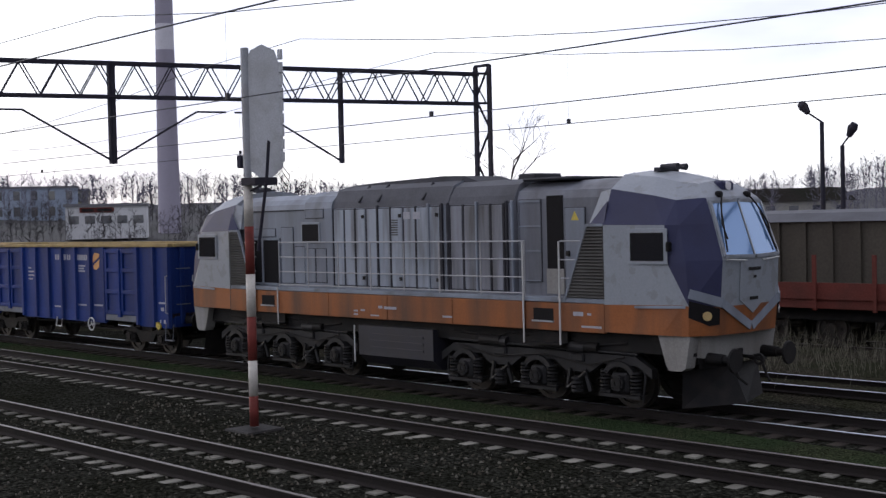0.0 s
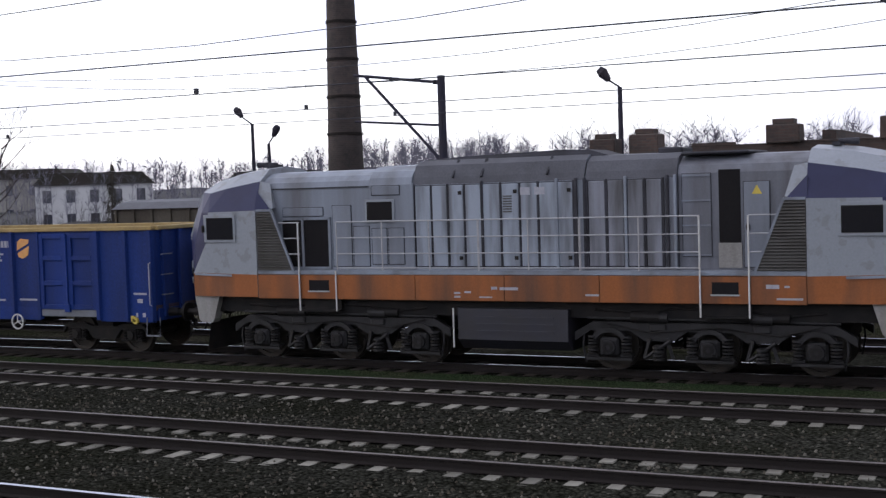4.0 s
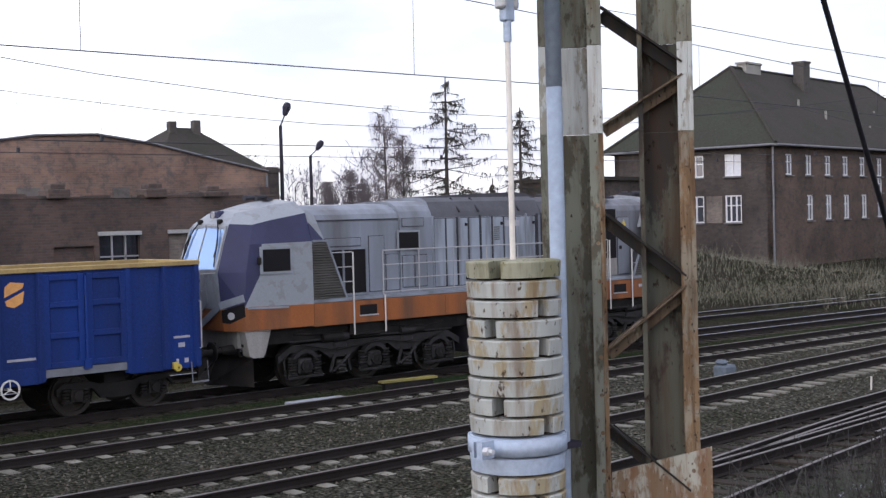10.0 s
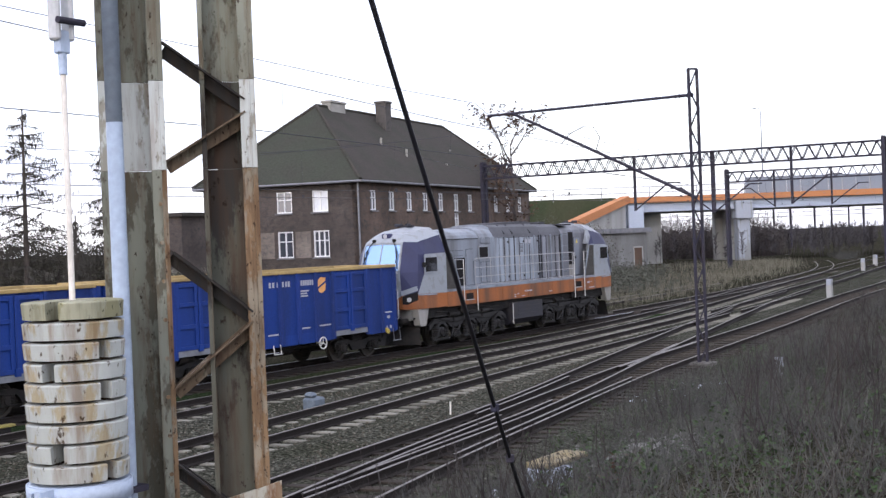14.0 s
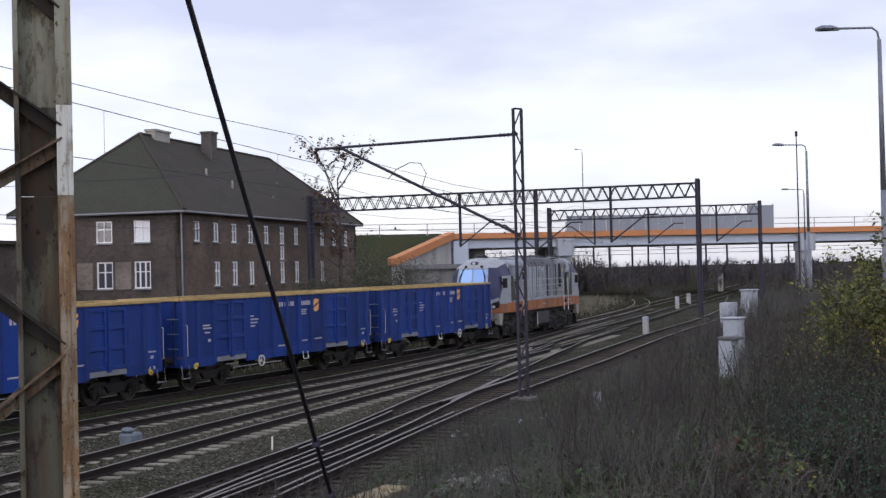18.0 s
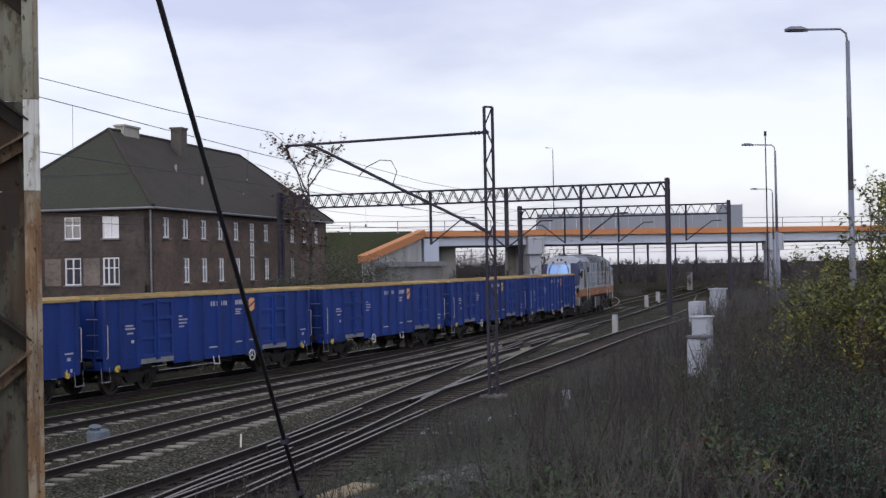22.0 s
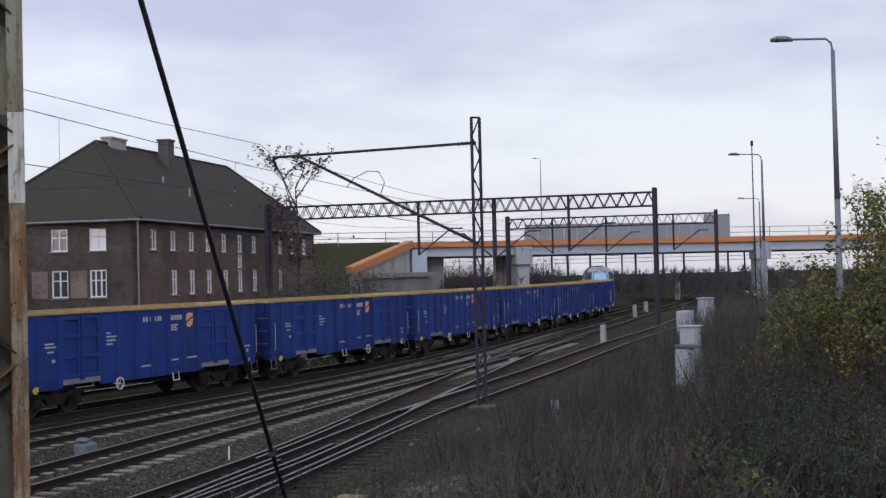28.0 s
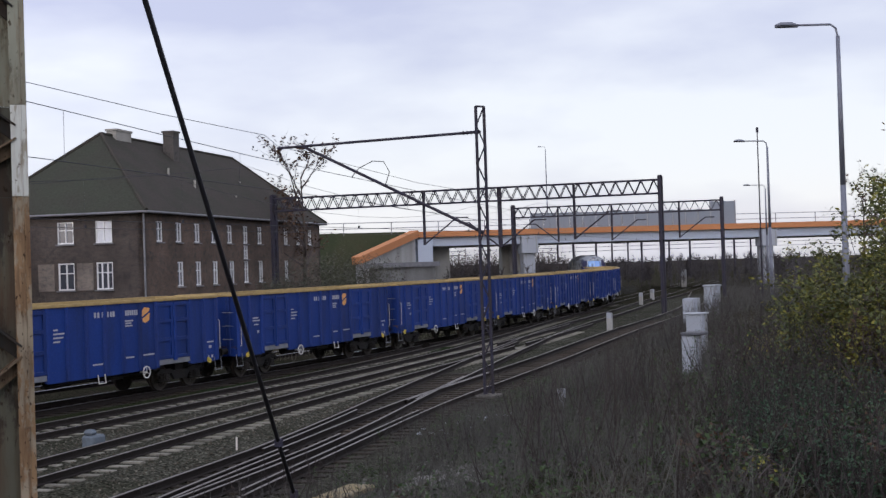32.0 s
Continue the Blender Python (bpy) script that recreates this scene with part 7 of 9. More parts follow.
def build_house():
    t = thing("brick_house", "large two-storey brick house with a steep hipped tiled roof, chimney", "house")
    K = Vector((70.5, 52.7, 0))
    f1 = Vector((0.984, 0.18, 0)).normalized()
    f2 = Vector((-f1.y, f1.x, 0))
    L1, L2, EAVE, RIDGE = 36.6, 12.4, 8.35, 14.4
    def along1(az):
        k = math.tan(radians(az))
        return (k * K.y - K.x) / (f1.x - k * f1.y)
    def along2(az):
        k = math.tan(radians(az))
        return (k * K.y - K.x) / (f2.x - k * f2.y)
    holes = []
    up = [53.92, 54.74, 55.53, 56.25, 56.94, 57.63, 58.25, 59.40, 59.94, 60.46]
    low = [54.78, 55.55, 56.28, 57.0, 57.63, 58.27, 59.40]
    for az in up:
        u = along1(az)
        holes.append((u - 0.5, u + 0.5, 6.25, 7.65))
    for az in low:
        u = along1(az)
        holes.append((u - 0.5, u + 0.5, 3.1, 4.85))
    u = along1(57.63)
    holes.append((u - 0.5, u + 0.5, 5.0, 6.1))
    wall_with_holes(K, f1, L1, -0.3, EAVE, 0.45, holes, HOUSE_BRICK, t, "long_wall")
    for i, h in enumerate(holes):
        window_in(t, K, f1, *h, bright=False)
    # end wall runs the other way round, from its far corner to the shared one
    P = K + f2 * L2
    d2 = -f2
    h2 = []
    for az in (49.96, 51.55):
        u = L2 - along2(az)
        h2 += [(u - 0.62, u + 0.62, 6.25, 7.75), (u - 0.62, u + 0.62, 3.1, 4.95)]
    # both end walls and the back wall take the darker, greyer brick
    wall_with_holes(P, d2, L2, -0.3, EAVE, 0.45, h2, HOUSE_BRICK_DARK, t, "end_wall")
    for i, h in enumerate(h2):
        window_in(t, P, d2, *h, bright=i == 2 + 0, bars=1 if i < 3 else 2)
    for az in (49.15, 50.75):
        u = L2 - along2(az)
        q0, q1 = P + d2 * (u - 0.6) + f1 * -0.02, P + d2 * (u + 0.6) + f1 * -0.02
        b = part("bricked_up_window", Shape().bar(Vector((q0.x, q0.y, 4.0)), Vector((q1.x, q1.y, 4.0)), 0.06, 1.85), BLIND_BRICK, t, "bricked-up window")
        box_uv(b)
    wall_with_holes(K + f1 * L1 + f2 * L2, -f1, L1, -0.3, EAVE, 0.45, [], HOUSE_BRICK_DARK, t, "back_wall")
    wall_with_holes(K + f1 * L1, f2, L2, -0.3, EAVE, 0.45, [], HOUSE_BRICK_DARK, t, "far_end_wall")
    o = 0.55
    c = [K - f1 * o - f2 * o, K + f1 * (L1 + o) - f2 * o, K + f1 * (L1 + o) + f2 * (L2 + o), K - f1 * o + f2 * (L2 + o)]
    c = [Vector((p.x, p.y, EAVE)) for p in c]
    r0, r1 = K + f2 * L2 / 2 + f1 * 6.2, K + f2 * L2 / 2 + f1 * 30.6
    r0, r1 = Vector((r0.x, r0.y, RIDGE)), Vector((r1.x, r1.y, RIDGE))
    dn = Vector((0, 0, -0.22))
    for nm, q, mm in (("roof_slope", (c[0], c[1], r1, r0), ROOF_TILE), ("roof_hip", (c[3], c[0], r0), ROOF_MOSS), ("roof_slope", (c[2], c[3], r0, r1), ROOF_TILE), ("roof_hip", (c[1], c[2], r1), ROOF_TILE)):
        k = len(q)
        part(nm, Shape().add(list(q) + [p + dn for p in q], [tuple(range(k)), tuple(range(2 * k - 1, k - 1, -1))] + [(i, (i + 1) % k, k + (i + 1) % k, k + i) for i in range(k)]), mm, t, "mossy green-brown hip" if mm is ROOF_MOSS else "dark brown tiled slope")
    for a, b in ((c[0], r0), (c[3], r0), (c[1], r1), (r0, r1)):
        part("ridge_tile", Shape().tube(a, b, 0.13, n=8), ROOF_TILE, t)
    for a, b in ((c[0], c[1]), (c[3], c[0])):
        part("gutter", Shape().tube(a + dn * 0.6, b + dn * 0.6, 0.09, n=8), ROOF_EDGE, t)
    g = K - f1 * 0.12 - f2 * 0.12
    part("downpipe", Shape().tube((g.x, g.y, 0), (g.x, g.y, EAVE - 0.2), 0.07, n=8), ROOF_EDGE, t, "grey downpipe at the corner")
    def stack(uu, vv, w, d, z0, z1, m, nm):
        q = K + f1 * uu + f2 * vv
        part(nm, Shape().box(-w / 2, w / 2, -d / 2, d / 2, z0, z1, 0, 0.02).box(-w / 2 - 0.08, w / 2 + 0.08, -d / 2 - 0.08, d / 2 + 0.08, z1, z1 + 0.15), m, t, at=pose(q.x, q.y, 0, 0, 0, 10.4))
    stack(15.4, 5.0, 1.1, 0.9, 12.5, 15.2, HOUSE_BRICK_DARK, "chimney")
    stack(9.0, 6.2, 2.4, 0.8, 14.0, 14.75, PLASTER, "roof_vent")
    for uu, vv, zz in ((10.5, 3.0, 11.6), (13.0, 2.0, 10.8), (25.0, 3.2, 11.4), (27.5, 1.6, 9.8), (20.0, 1.5, 9.9)):
        q = K + f1 * uu + f2 * vv
        part("roof_pipe", Shape().tube((q.x, q.y, zz - 0.6), (q.x, q.y, zz + 0.4), 0.09, n=8), PLASTER, t)
    # low annex behind the mast
    q = to(45.5, 0, 92)
    an = thing("brick_annex", "low flat-roofed brick annex beside the house", "outbuilding")
    b = part("wall_shell", Shape().box(-4.5, 3.0, -3, 3, -0.2, 6.2), HOUSE_BRICK_DARK, an, at=pose(q.x, q.y, 0, 0, 0, 10))
    box_uv(b)
    part("roof", Shape().box(-4.8, 3.3, -3.3, 3.3, 6.2, 6.45), ROOF_TILE, an, at=pose(q.x, q.y, 0, 0, 0, 10))


build_house()


def build_depot():
    t = thing("engine_shed", "orange-red brick shed with a low curved roof", "shed")
    Y = 47.0
    prof = [(11.0, 5.3), (12.3, 5.75), (14.2, 6.55), (16.3, 7.15), (18.2, 7.42), (20.6, 7.5), (22.8, 7.2), (25.6, 6.6), (28.2, 6.08)]
    w = part("gable_wall", Shape().prism(prof + [(28.2, -0.3), (11.0, -0.3)], Y, Y + 0.45, "y"), DEPOT_BRICK, t)
    box_uv(w)
    s = Shape().prism(prof + [(x, z + 0.07) for x, z in reversed(prof)], Y - 0.04, Y + 9, "y")
    part("roof", s, ROOF_TILE, t, "dark felted curved roof")
    for x in (11.0, 27.8):
        w = part("side_wall", Shape().box(x, x + 0.4, Y + 0.46, Y + 30, -0.3, 5.3), DEPOT_BRICK, t)
        box_uv(w)
    part("verge_board", Shape().poly([Vector((x, Y - 0.08, z + 0.05)) for x, z in prof], 0.05, 6), ROOF_EDGE, t, "pale worn edging along the roof")
    part("downpipe", Shape().tube((28.1, Y - 0.09, -0.2), (28.1, Y - 0.09, 6.0), 0.06, n=8), ROOF_EDGE, t)
    b = part("corner_chimney", Shape().box(28.55, 29.15, 47.6, 48.3, -0.3, 6.35, 0, 0.02).box(28.5, 29.2, 47.55, 48.35, 6.1, 6.28), HOUSE_BRICK_DARK, t, "dark brick chimney at the corner")
    box_uv(b)
    # low wall and open shelter on the slope beside the shed
    a, b = to(31.5, 0, 57), to(34.6, 0, 64)
    w = whole("garden_wall", Shape().bar((a.x, a.y, 2.2), (b.x, b.y, 2.0), 0.3, 4.6), WALL_BRICK, "low sooty brick wall running up the slope from the shed", "brick wall", kind="structure")
    box_uv(w)
    sh = thing("open_shelter", "small open shelter with a flat pale roof", "shelter")
    q = to(35.1, 0, 63)
    zg = far_rise(q.x, q.y)
    part("roof", Shape().box(-0.9, 0.9, -0.7, 0.7, zg + 1.75, zg + 1.88, 0, 0.02), CONCRETE, sh, at=pose(q.x, q.y, 0, 0, 0, -35))
    for u in (-0.8, 0.8):
        for v in (-0.6, 0.6):
            part("post", Shape().box(u - 0.04, u + 0.04, v - 0.04, v + 0.04, zg - 0.4, zg + 1.747), STEEL, sh, at=pose(q.x, q.y, 0, 0, 0, -35))
    for u, w in ((12.6, 0.8), (17.4, 0.9), (21.2, 0.7), (25.0, 0.8)):
        b = part("bricked_vent", Shape().box(u, u + w, Y - 0.03, Y - 0.003, 5.0, 5.5), BLIND_BRICK, t)
    # house roof behind the shed
    h = thing("house_behind_shed", "dark hipped roof with two chimneys behind the shed", "house")
    a, b, c, d = Vector((36.2, 73.4, 7.2)), Vector((46.2, 75.4, 7.2)), Vector((44.8, 85.2, 7.2)), Vector((34.8, 83.0, 7.2))
    r0, r1 = Vector((39.9, 78.6, 10.5)), Vector((41.7, 79.0, 10.5))
    part("roof", Shape().add([a, b, c, d, r0, r1], [(0, 1, 5, 4), (1, 2, 5), (2, 3, 4, 5), (3, 0, 4), (0, 3, 2, 1)]), ROOF_TILE, h)
    w = part("wall_shell", Shape().add([Vector((p.x, p.y, z)) for z in (-0.2, 7.2) for p in (a, b, c, d)], [(0, 1, 5, 4), (1, 2, 6, 5), (2, 3, 7, 6), (3, 0, 4, 7)]), HOUSE_BRICK_DARK, h)
    box_uv(w)
    for q in ((39.7, 78.2), (41.7, 78.6)):
        part("chimney", Shape().box(q[0] - 0.26, q[0] + 0.26, q[1] - 0.26, q[1] + 0.26, 9.4, 10.85 if q[0] < 40 else 11.0, 0, 0.03), WALL_BRICK, h)


build_depot()


def build_ruin():
    """Roofless brick range behind the train: long wall with openings and short stacks on top."""
    t = thing("brick_range", "long sooty brick range with bricked openings and short stacks", "building")
    holes = [(0.65, 2.05, 0.1, 4.25)]
    x = 4.4
    while x < 25:
        holes.append((x, x + 1.3, 1.0, 3.4))
        x += 4.1
    holes += [(26.35, 27.7, 1.0, 3.7), (28.7, 30.15, 1.0, 3.7), (30.7, 31.9, 1.0, 3.5)]
    wall_with_holes((-9.95, 37.5, 0), (1, 0, 0), 32.75, -0.3, 4.85, 0.4, holes, WALL_BRICK, t)
    wall_with_holes((-13.2, 37.5, 0), (1, 0, 0), 2.35, -0.3, 4.7, 0.4, [], WALL_BRICK, t)
    for i, h in enumerate(holes[1:]):
        b = part("blocked_opening", Shape().box(-9.95 + h[0], -9.95 + h[1], 37.65, 37.8, 1.0, h[3]), GLASS_DARK if h[0] == 26.35 else BLIND_BRICK if i % 3 == 1 or h[0] > 26 else WALL_BRICK, t, "dark glazed opening" if h[0] == 26.35 else "")
        box_uv(b)
        if 26 < h[0] < 30:
            part("lintel", Shape().box(-10.0 + h[0], -9.9 + h[1], 37.44, 37.497, h[3], h[3] + 0.13, 0, 0.01), CONCRETE, t, "pale concrete lintel")
    for u in (16.85, 17.3):
        part("mullion", Shape().box(u - 0.025, u + 0.025, 37.58, 37.647, 1.0, 3.7), STEEL_GREY, t)
    part("glazing_bar", Shape().box(16.42, 17.73, 37.58, 37.645, 3.02, 3.07), STEEL_GREY, t)
    for side in (-1, 1):
        rim = [(-8.6 + side * 0.7 * math.cos(radians(g)), 3.55 + 0.7 * math.sin(radians(g))) for g in range(0, 91, 10)]
        b = part("arch_haunch", Shape().prism([(-8.6 + side * 0.7, 4.25)] + rim[::1], 37.51, 37.89, "y"), WALL_BRICK, t)
        box_uv(b)
    rr = random.Random(5)
    x = -9.9
    while x < 22.4:
        w = rr.uniform(0.5, 1.7)
        b = part("wall_top", Shape().box(x, min(x + w, 22.78), 37.48, 37.92, 4.85, 4.88 + rr.choice((0.0, 0.04, 0.08, 0.15)), 0, 0.01), WALL_BRICK, t)
        box_uv(b)
        x += w + 0.004
    for x, w, h in ((-12.6, 0.8, 5.2), (-11.3, 0.9, 5.3), (-7.2, 0.95, 5.4), (-4.15, 0.8, 5.5), (-0.55, 0.9, 5.45), (3.3, 0.95, 5.3), (11.65, 0.7, 5.1), (15.1, 0.7, 5.15), (18.3, 0.72, 5.15), (20.35, 0.7, 5.05)):
        b = part("chimney_stub", Shape().box(x - w / 2, x + w / 2, 37.3, 38.1, 4.71 if x < -10 else 4.86, h, 0, 0.03).box(x - w * 0.32, x + w * 0.32, 37.4, 38.0, h, h + 0.16, 0, 0.02), WALL_BRICK, t)
        box_uv(b)
    for x in (-6.2, 22.4):
        b = part("end_wall", Shape().box(x, x + 0.4, 37.91, 46, -0.3, 5.2), WALL_BRICK, t)
        box_uv(b)


build_ruin()

HUT_PLASTER = mat("dirty_grey_plaster", (0.17, 0.17, 0.175), 0.9, 0, (0.09, 0.088, 0.085), 0.7, 0.7, 15, 0.2, True)
BIRCH_DOOR = mat("weathered_brown_door", (0.09, 0.06, 0.045), 0.8, 0, (0.05, 0.035, 0.03), 0.6, 3, 30, 0.1, True)


def build_bridge():
    t = thing("road_bridge", "concrete road bridge with orange edge beam over the tracks", "bridge")
    R, A = to(85.4, 0, 181), to(65.1, 0, 156.5)
    R, A = Vector((R.x, R.y, 0)), Vector((A.x, A.y, 0))
    d = (A - R).normalized()
    n = Vector((d.y, -d.x, 0))
    if n.dot(A) < 0:
        n = -n
    Z = 6.2
    R2 = R - d * 70
    ang = math.degrees(math.atan2(n.y, n.x)) - 90
    def beam(p, q, off0, off1, z0, z1, m, nm, label=""):
        v = [(p + n * o + Vector((0, 0, z))) for z in (z0, z1) for o in (off0, off1)] + [(q + n * o + Vector((0, 0, z))) for z in (z0, z1) for o in (off0, off1)]
        return part(nm, Shape().add(v, [(0, 1, 3, 2), (4, 6, 7, 5), (0, 4, 5, 1), (2, 3, 7, 6), (0, 2, 6, 4), (1, 5, 7, 3)]), m, t, label)
    beam(R2, A, -0.15, 12.0, Z + 1.18, Z + 1.75, CONCRETE, "deck")
    beam(R2, A, 0.0, 0.7, Z + 0.12, Z + 1.17, BRIDGE_WHITE, "girder", "pale blue-grey edge girder")
    for o in (3.5, 7.0, 10.5):
        beam(R2, A, o, o + 0.7, Z, Z + 1.17, CONCRETE, "girder")
    beam(R2, A, -0.75, -0.16, Z + 1.25, Z + 1.95, BRIDGE_ORANGE, "edge_beam", "orange edge beam")
    def across_at(az):
        k = math.tan(radians(az))
        return R + d * ((k * R.y - R.x) / (d.x - k * d.y))
    for az in (70.2, 80.6, 91.5):
        p = across_at(az)
        q = p - n * 0.1
        part("pier", Shape().box(-0.75, 0.75, -0.2, 1.6, -0.5, Z - 1.1, 0, 0.05), CONCRETE_PALE, t, "pale concrete pier", at=pose(q.x, q.y, 0, 0, 0, ang))
        part("pier_cap", Shape().box(-1.05, 1.05, -0.35, 1.8, Z - 1.1, Z + 1.1, 0, 0.06), CONCRETE_PALE, t, at=pose((q - n * 0.4).x, (q - n * 0.4).y, 0, 0, 0, ang))
        for o in (5.5, 10.5) if az < 75 else ():
            part("pier", Shape().box(-0.7, 0.7, -0.8, 0.8, -0.5, Z - 0.02, 0, 0.05), CONCRETE, t, at=pose((p + n * o).x, (p + n * o).y, 0, 0, 0, ang))
    # noise screen over part of the span, in panels between posts
    s0, s1 = across_at(79.3), across_at(70.3)
    cnt = 16
    for i in range(cnt):
        p, q = s0.lerp(s1, i / cnt), s0.lerp(s1, (i + 1) / cnt - 0.004)
        beam(p, q, 0.0, 0.08, Z + 1.76, Z + (4.9 if i < 2 else 3.9), SCREEN, "screen_panel")
        beam(p - d * 0.06, p + d * 0.06, -0.05, 0.14, Z + 1.76, Z + (5.0 if i < 3 else 4.0), STEEL_GREY, "screen_post")
    for a, b in ((R2, s0), (s1, A + d * 38)):
        m = max(2, int((b - a).length / 5.5))
        for i in range(m + 1):
            p = a.lerp(b, i / m)
            part("parapet_post", Shape().tube((p.x, p.y, Z + 1.7), (p.x, p.y, Z + 3.2), 0.07, n=6), STEEL_GREY, t)
        for z in (Z + 2.5, Z + 3.2):
            part("parapet_rail", Shape().tube((a.x, a.y, z), (b.x, b.y, z), 0.055, n=6), STEEL_GREY, t, "thin steel parapet rail")
    # abutment with a sloping orange coping
    q = A
    part("abutment", Shape().box(-9.0, 5.5, 4.5, 12, -0.5, Z - 0.02), CONCRETE, t, "concrete abutment", at=pose(q.x, q.y, 0, 0, 0, ang))
    part("bearing_block", Shape().box(0.3, 2.2, -0.6, 1.2, Z - 2.2, Z + 1.0, 0, 0.05), BRIDGE_WHITE, t, at=pose(q.x, q.y, 0, 0, 0, ang))
    part("column", Shape().box(0.6, 2.0, -0.2, 1.2, -0.5, Z - 2.2, 0, 0.05), BRIDGE_WHITE, t, at=pose(q.x, q.y, 0, 0, 0, ang))
    a0 = A - n * 0.6
    a1 = to(62.5, 0, 142)
    a1 = Vector((a1.x, a1.y, 0))
    low, hi0, hi1 = Vector((0, 0, -0.5)), Vector((0, 0, Z + 1.3)), Vector((0, 0, 4.4))
    w = Shape().add([a0 + low, a1 + low, a1 + hi1, a0 + hi0] + [p + n * 0.6 for p in (a0 + low, a1 + low, a1 + hi1, a0 + hi0)],
                      [(0, 1, 2, 3), (7, 6, 5, 4), (0, 4, 5, 1), (1, 5, 6, 2), (2, 6, 7, 3), (3, 7, 4, 0)])
    part("wing_wall", w, CONCRETE, t)
    part("wing_coping", Shape().bar(a0 + hi0 + Vector((0, 0, 0.4)), a1 + hi1 + Vector((0, 0, 0.4)), 1.1, 0.85), BRIDGE_ORANGE, t, "sloping orange coping")
    # grass embankment behind the abutment
    e = Shape()
    b0, b1 = A + d * 1.0, A + d * 40
    e.add([b0 - n * 0.2 + Vector((0, 0, -0.3)), b1 - n * 13 + Vector((0, 0, -0.3)), b1 + Vector((0, 0, Z + 2.0)), b0 + Vector((0, 0, Z + 2.0)), b1 + n * 12 + Vector((0, 0, Z + 2.0)), b0 + n * 12 + Vector((0, 0, Z + 2.0)), b1 + n * 28 + Vector((0, 0, -0.3)), b0 + n * 28 + Vector((0, 0, -0.3))],
          [(0, 1, 2, 3), (3, 2, 4, 5), (5, 4, 6, 7), (0, 3, 5, 7), (1, 6, 4, 2)])
    whole("embankment", e, GRASS_SLOPE, "green-brown grass embankment leading up to the bridge", "embankment", kind="structure")
    # flat hut under the abutment
    h0 = to(63.9, 0, 137)
    hut = thing("concrete_hut", "low plastered hut with a dark flat roof", "hut")
    part("wall_shell", Shape().box(-0.5, 4.6, -2.5, 2.5, -0.3, 3.9), HUT_PLASTER, hut, at=pose(h0.x, h0.y, 0, 0, 0, -22))
    part("roof", Shape().box(-0.9, 5.0, -2.9, 2.9, 3.9, 4.4), ROOF_EDGE, hut, at=pose(h0.x, h0.y, 0, 0, 0, -22))
    part("door", Shape().box(2.7, 3.8, -2.56, -2.5, -0.3, 2.3), BIRCH_DOOR, hut, "brown plank door", at=pose(h0.x, h0.y, 0, 0, 0, -22))
    part("door_frame", Shape().box(2.55, 2.69, -2.6, -2.5, -0.3, 2.45).box(3.81, 3.95, -2.6, -2.5, -0.3, 2.45).box(2.55, 3.95, -2.6, -2.5, 2.31, 2.45), CONCRETE, hut, at=pose(h0.x, h0.y, 0, 0, 0, -22))


build_bridge()


def chimney_stack(x, y, r0, r1, z1, m, m2, label, hoops=True):
    t = thing("factory_chimney", label, "chimney", "factory chimneys")
    n = 12
    for i in range(n):
        za, zb = z1 * i / n, z1 * (i + 1) / n
        ra, rb = r0 + (r1 - r0) * i / n, r0 + (r1 - r0) * (i + 1) / n
        b = part("shaft", Shape().tube((x, y, za), (x, y, zb), ra, rb, n=24, caps=i == n - 1), m2 if m2 and i in (n - 2, n - 4) else m, t, smooth=True)
        if not m2:
            box_uv(b)
        if hoops:
            part("hoop", Shape().ring((x, y, zb - 0.3), rb, rb + 0.05, 0.12, "z", 24), RAIL_SIDE, t)


CHIMNEY_PALE = mat("pale_violet_concrete", (0.33, 0.31, 0.38), 0.9, 0, (0.24, 0.22, 0.27), 0.6, 0.3, 12, 0.1, True)
CHIMNEY_BAND = mat("white_band_concrete", (0.62, 0.61, 0.66), 0.9, 0, (0.45, 0.43, 0.5), 0.5, 0.3, 12, 0.1)
chimney_stack(-138.5, 85.3, 1.35, 0.95, 36, CHIMNEY_PALE, CHIMNEY_BAND, "tall pale concrete chimney with white bands", False)
CHIMNEY_BRICK = brick_mat("brown_chimney_brick", (0.06, 0.043, 0.039), (0.042, 0.033, 0.032), (0.06, 0.05, 0.047))
chimney_stack(-29.1, 50.4, 0.92, 0.46, 20.0, CHIMNEY_BRICK, None, "tall brown brick chimney with steel hoops")


def block(x, y, w, d, h, turn, m, label, rows, cols, name="town_building", roof=0.0, win=(0.9, 1.3), z=0.0):
    """A far building: walls, roof and its windows, each with pane and frame."""
    t = thing(name, label, "building", at=pose(x, y, z, 0, 0, turn))
    part("wall_shell", Shape().box(-w / 2, w / 2, -d / 2, d / 2, -0.4, h), m, t)
    if roof:
        part("roof", Shape().prism([(-w / 2 - 0.3, h), (w / 2 + 0.3, h), (w / 2 - 1, h + roof), (-w / 2 + 1, h + roof)], -d / 2 - 0.3, d / 2 + 0.3, "y"), ROOF_TILE, t)
    else:
        part("roof", Shape().box(-w / 2 - 0.2, w / 2 + 0.2, -d / 2 - 0.2, d / 2 + 0.2, h, h + 0.3), ROOF_EDGE, t)
    for r in range(rows):
        for c in range(cols):
            cx, cz = -w / 2 + w * (c + 0.5) / cols, h * (r + 0.5) / rows + 0.1
            part("window", Shape().box(cx - win[0] / 2, cx + win[0] / 2, -d / 2 - 0.04, -d / 2 + 0.02, cz - win[1] / 2, cz + win[1] / 2), PANE, t)
    return t


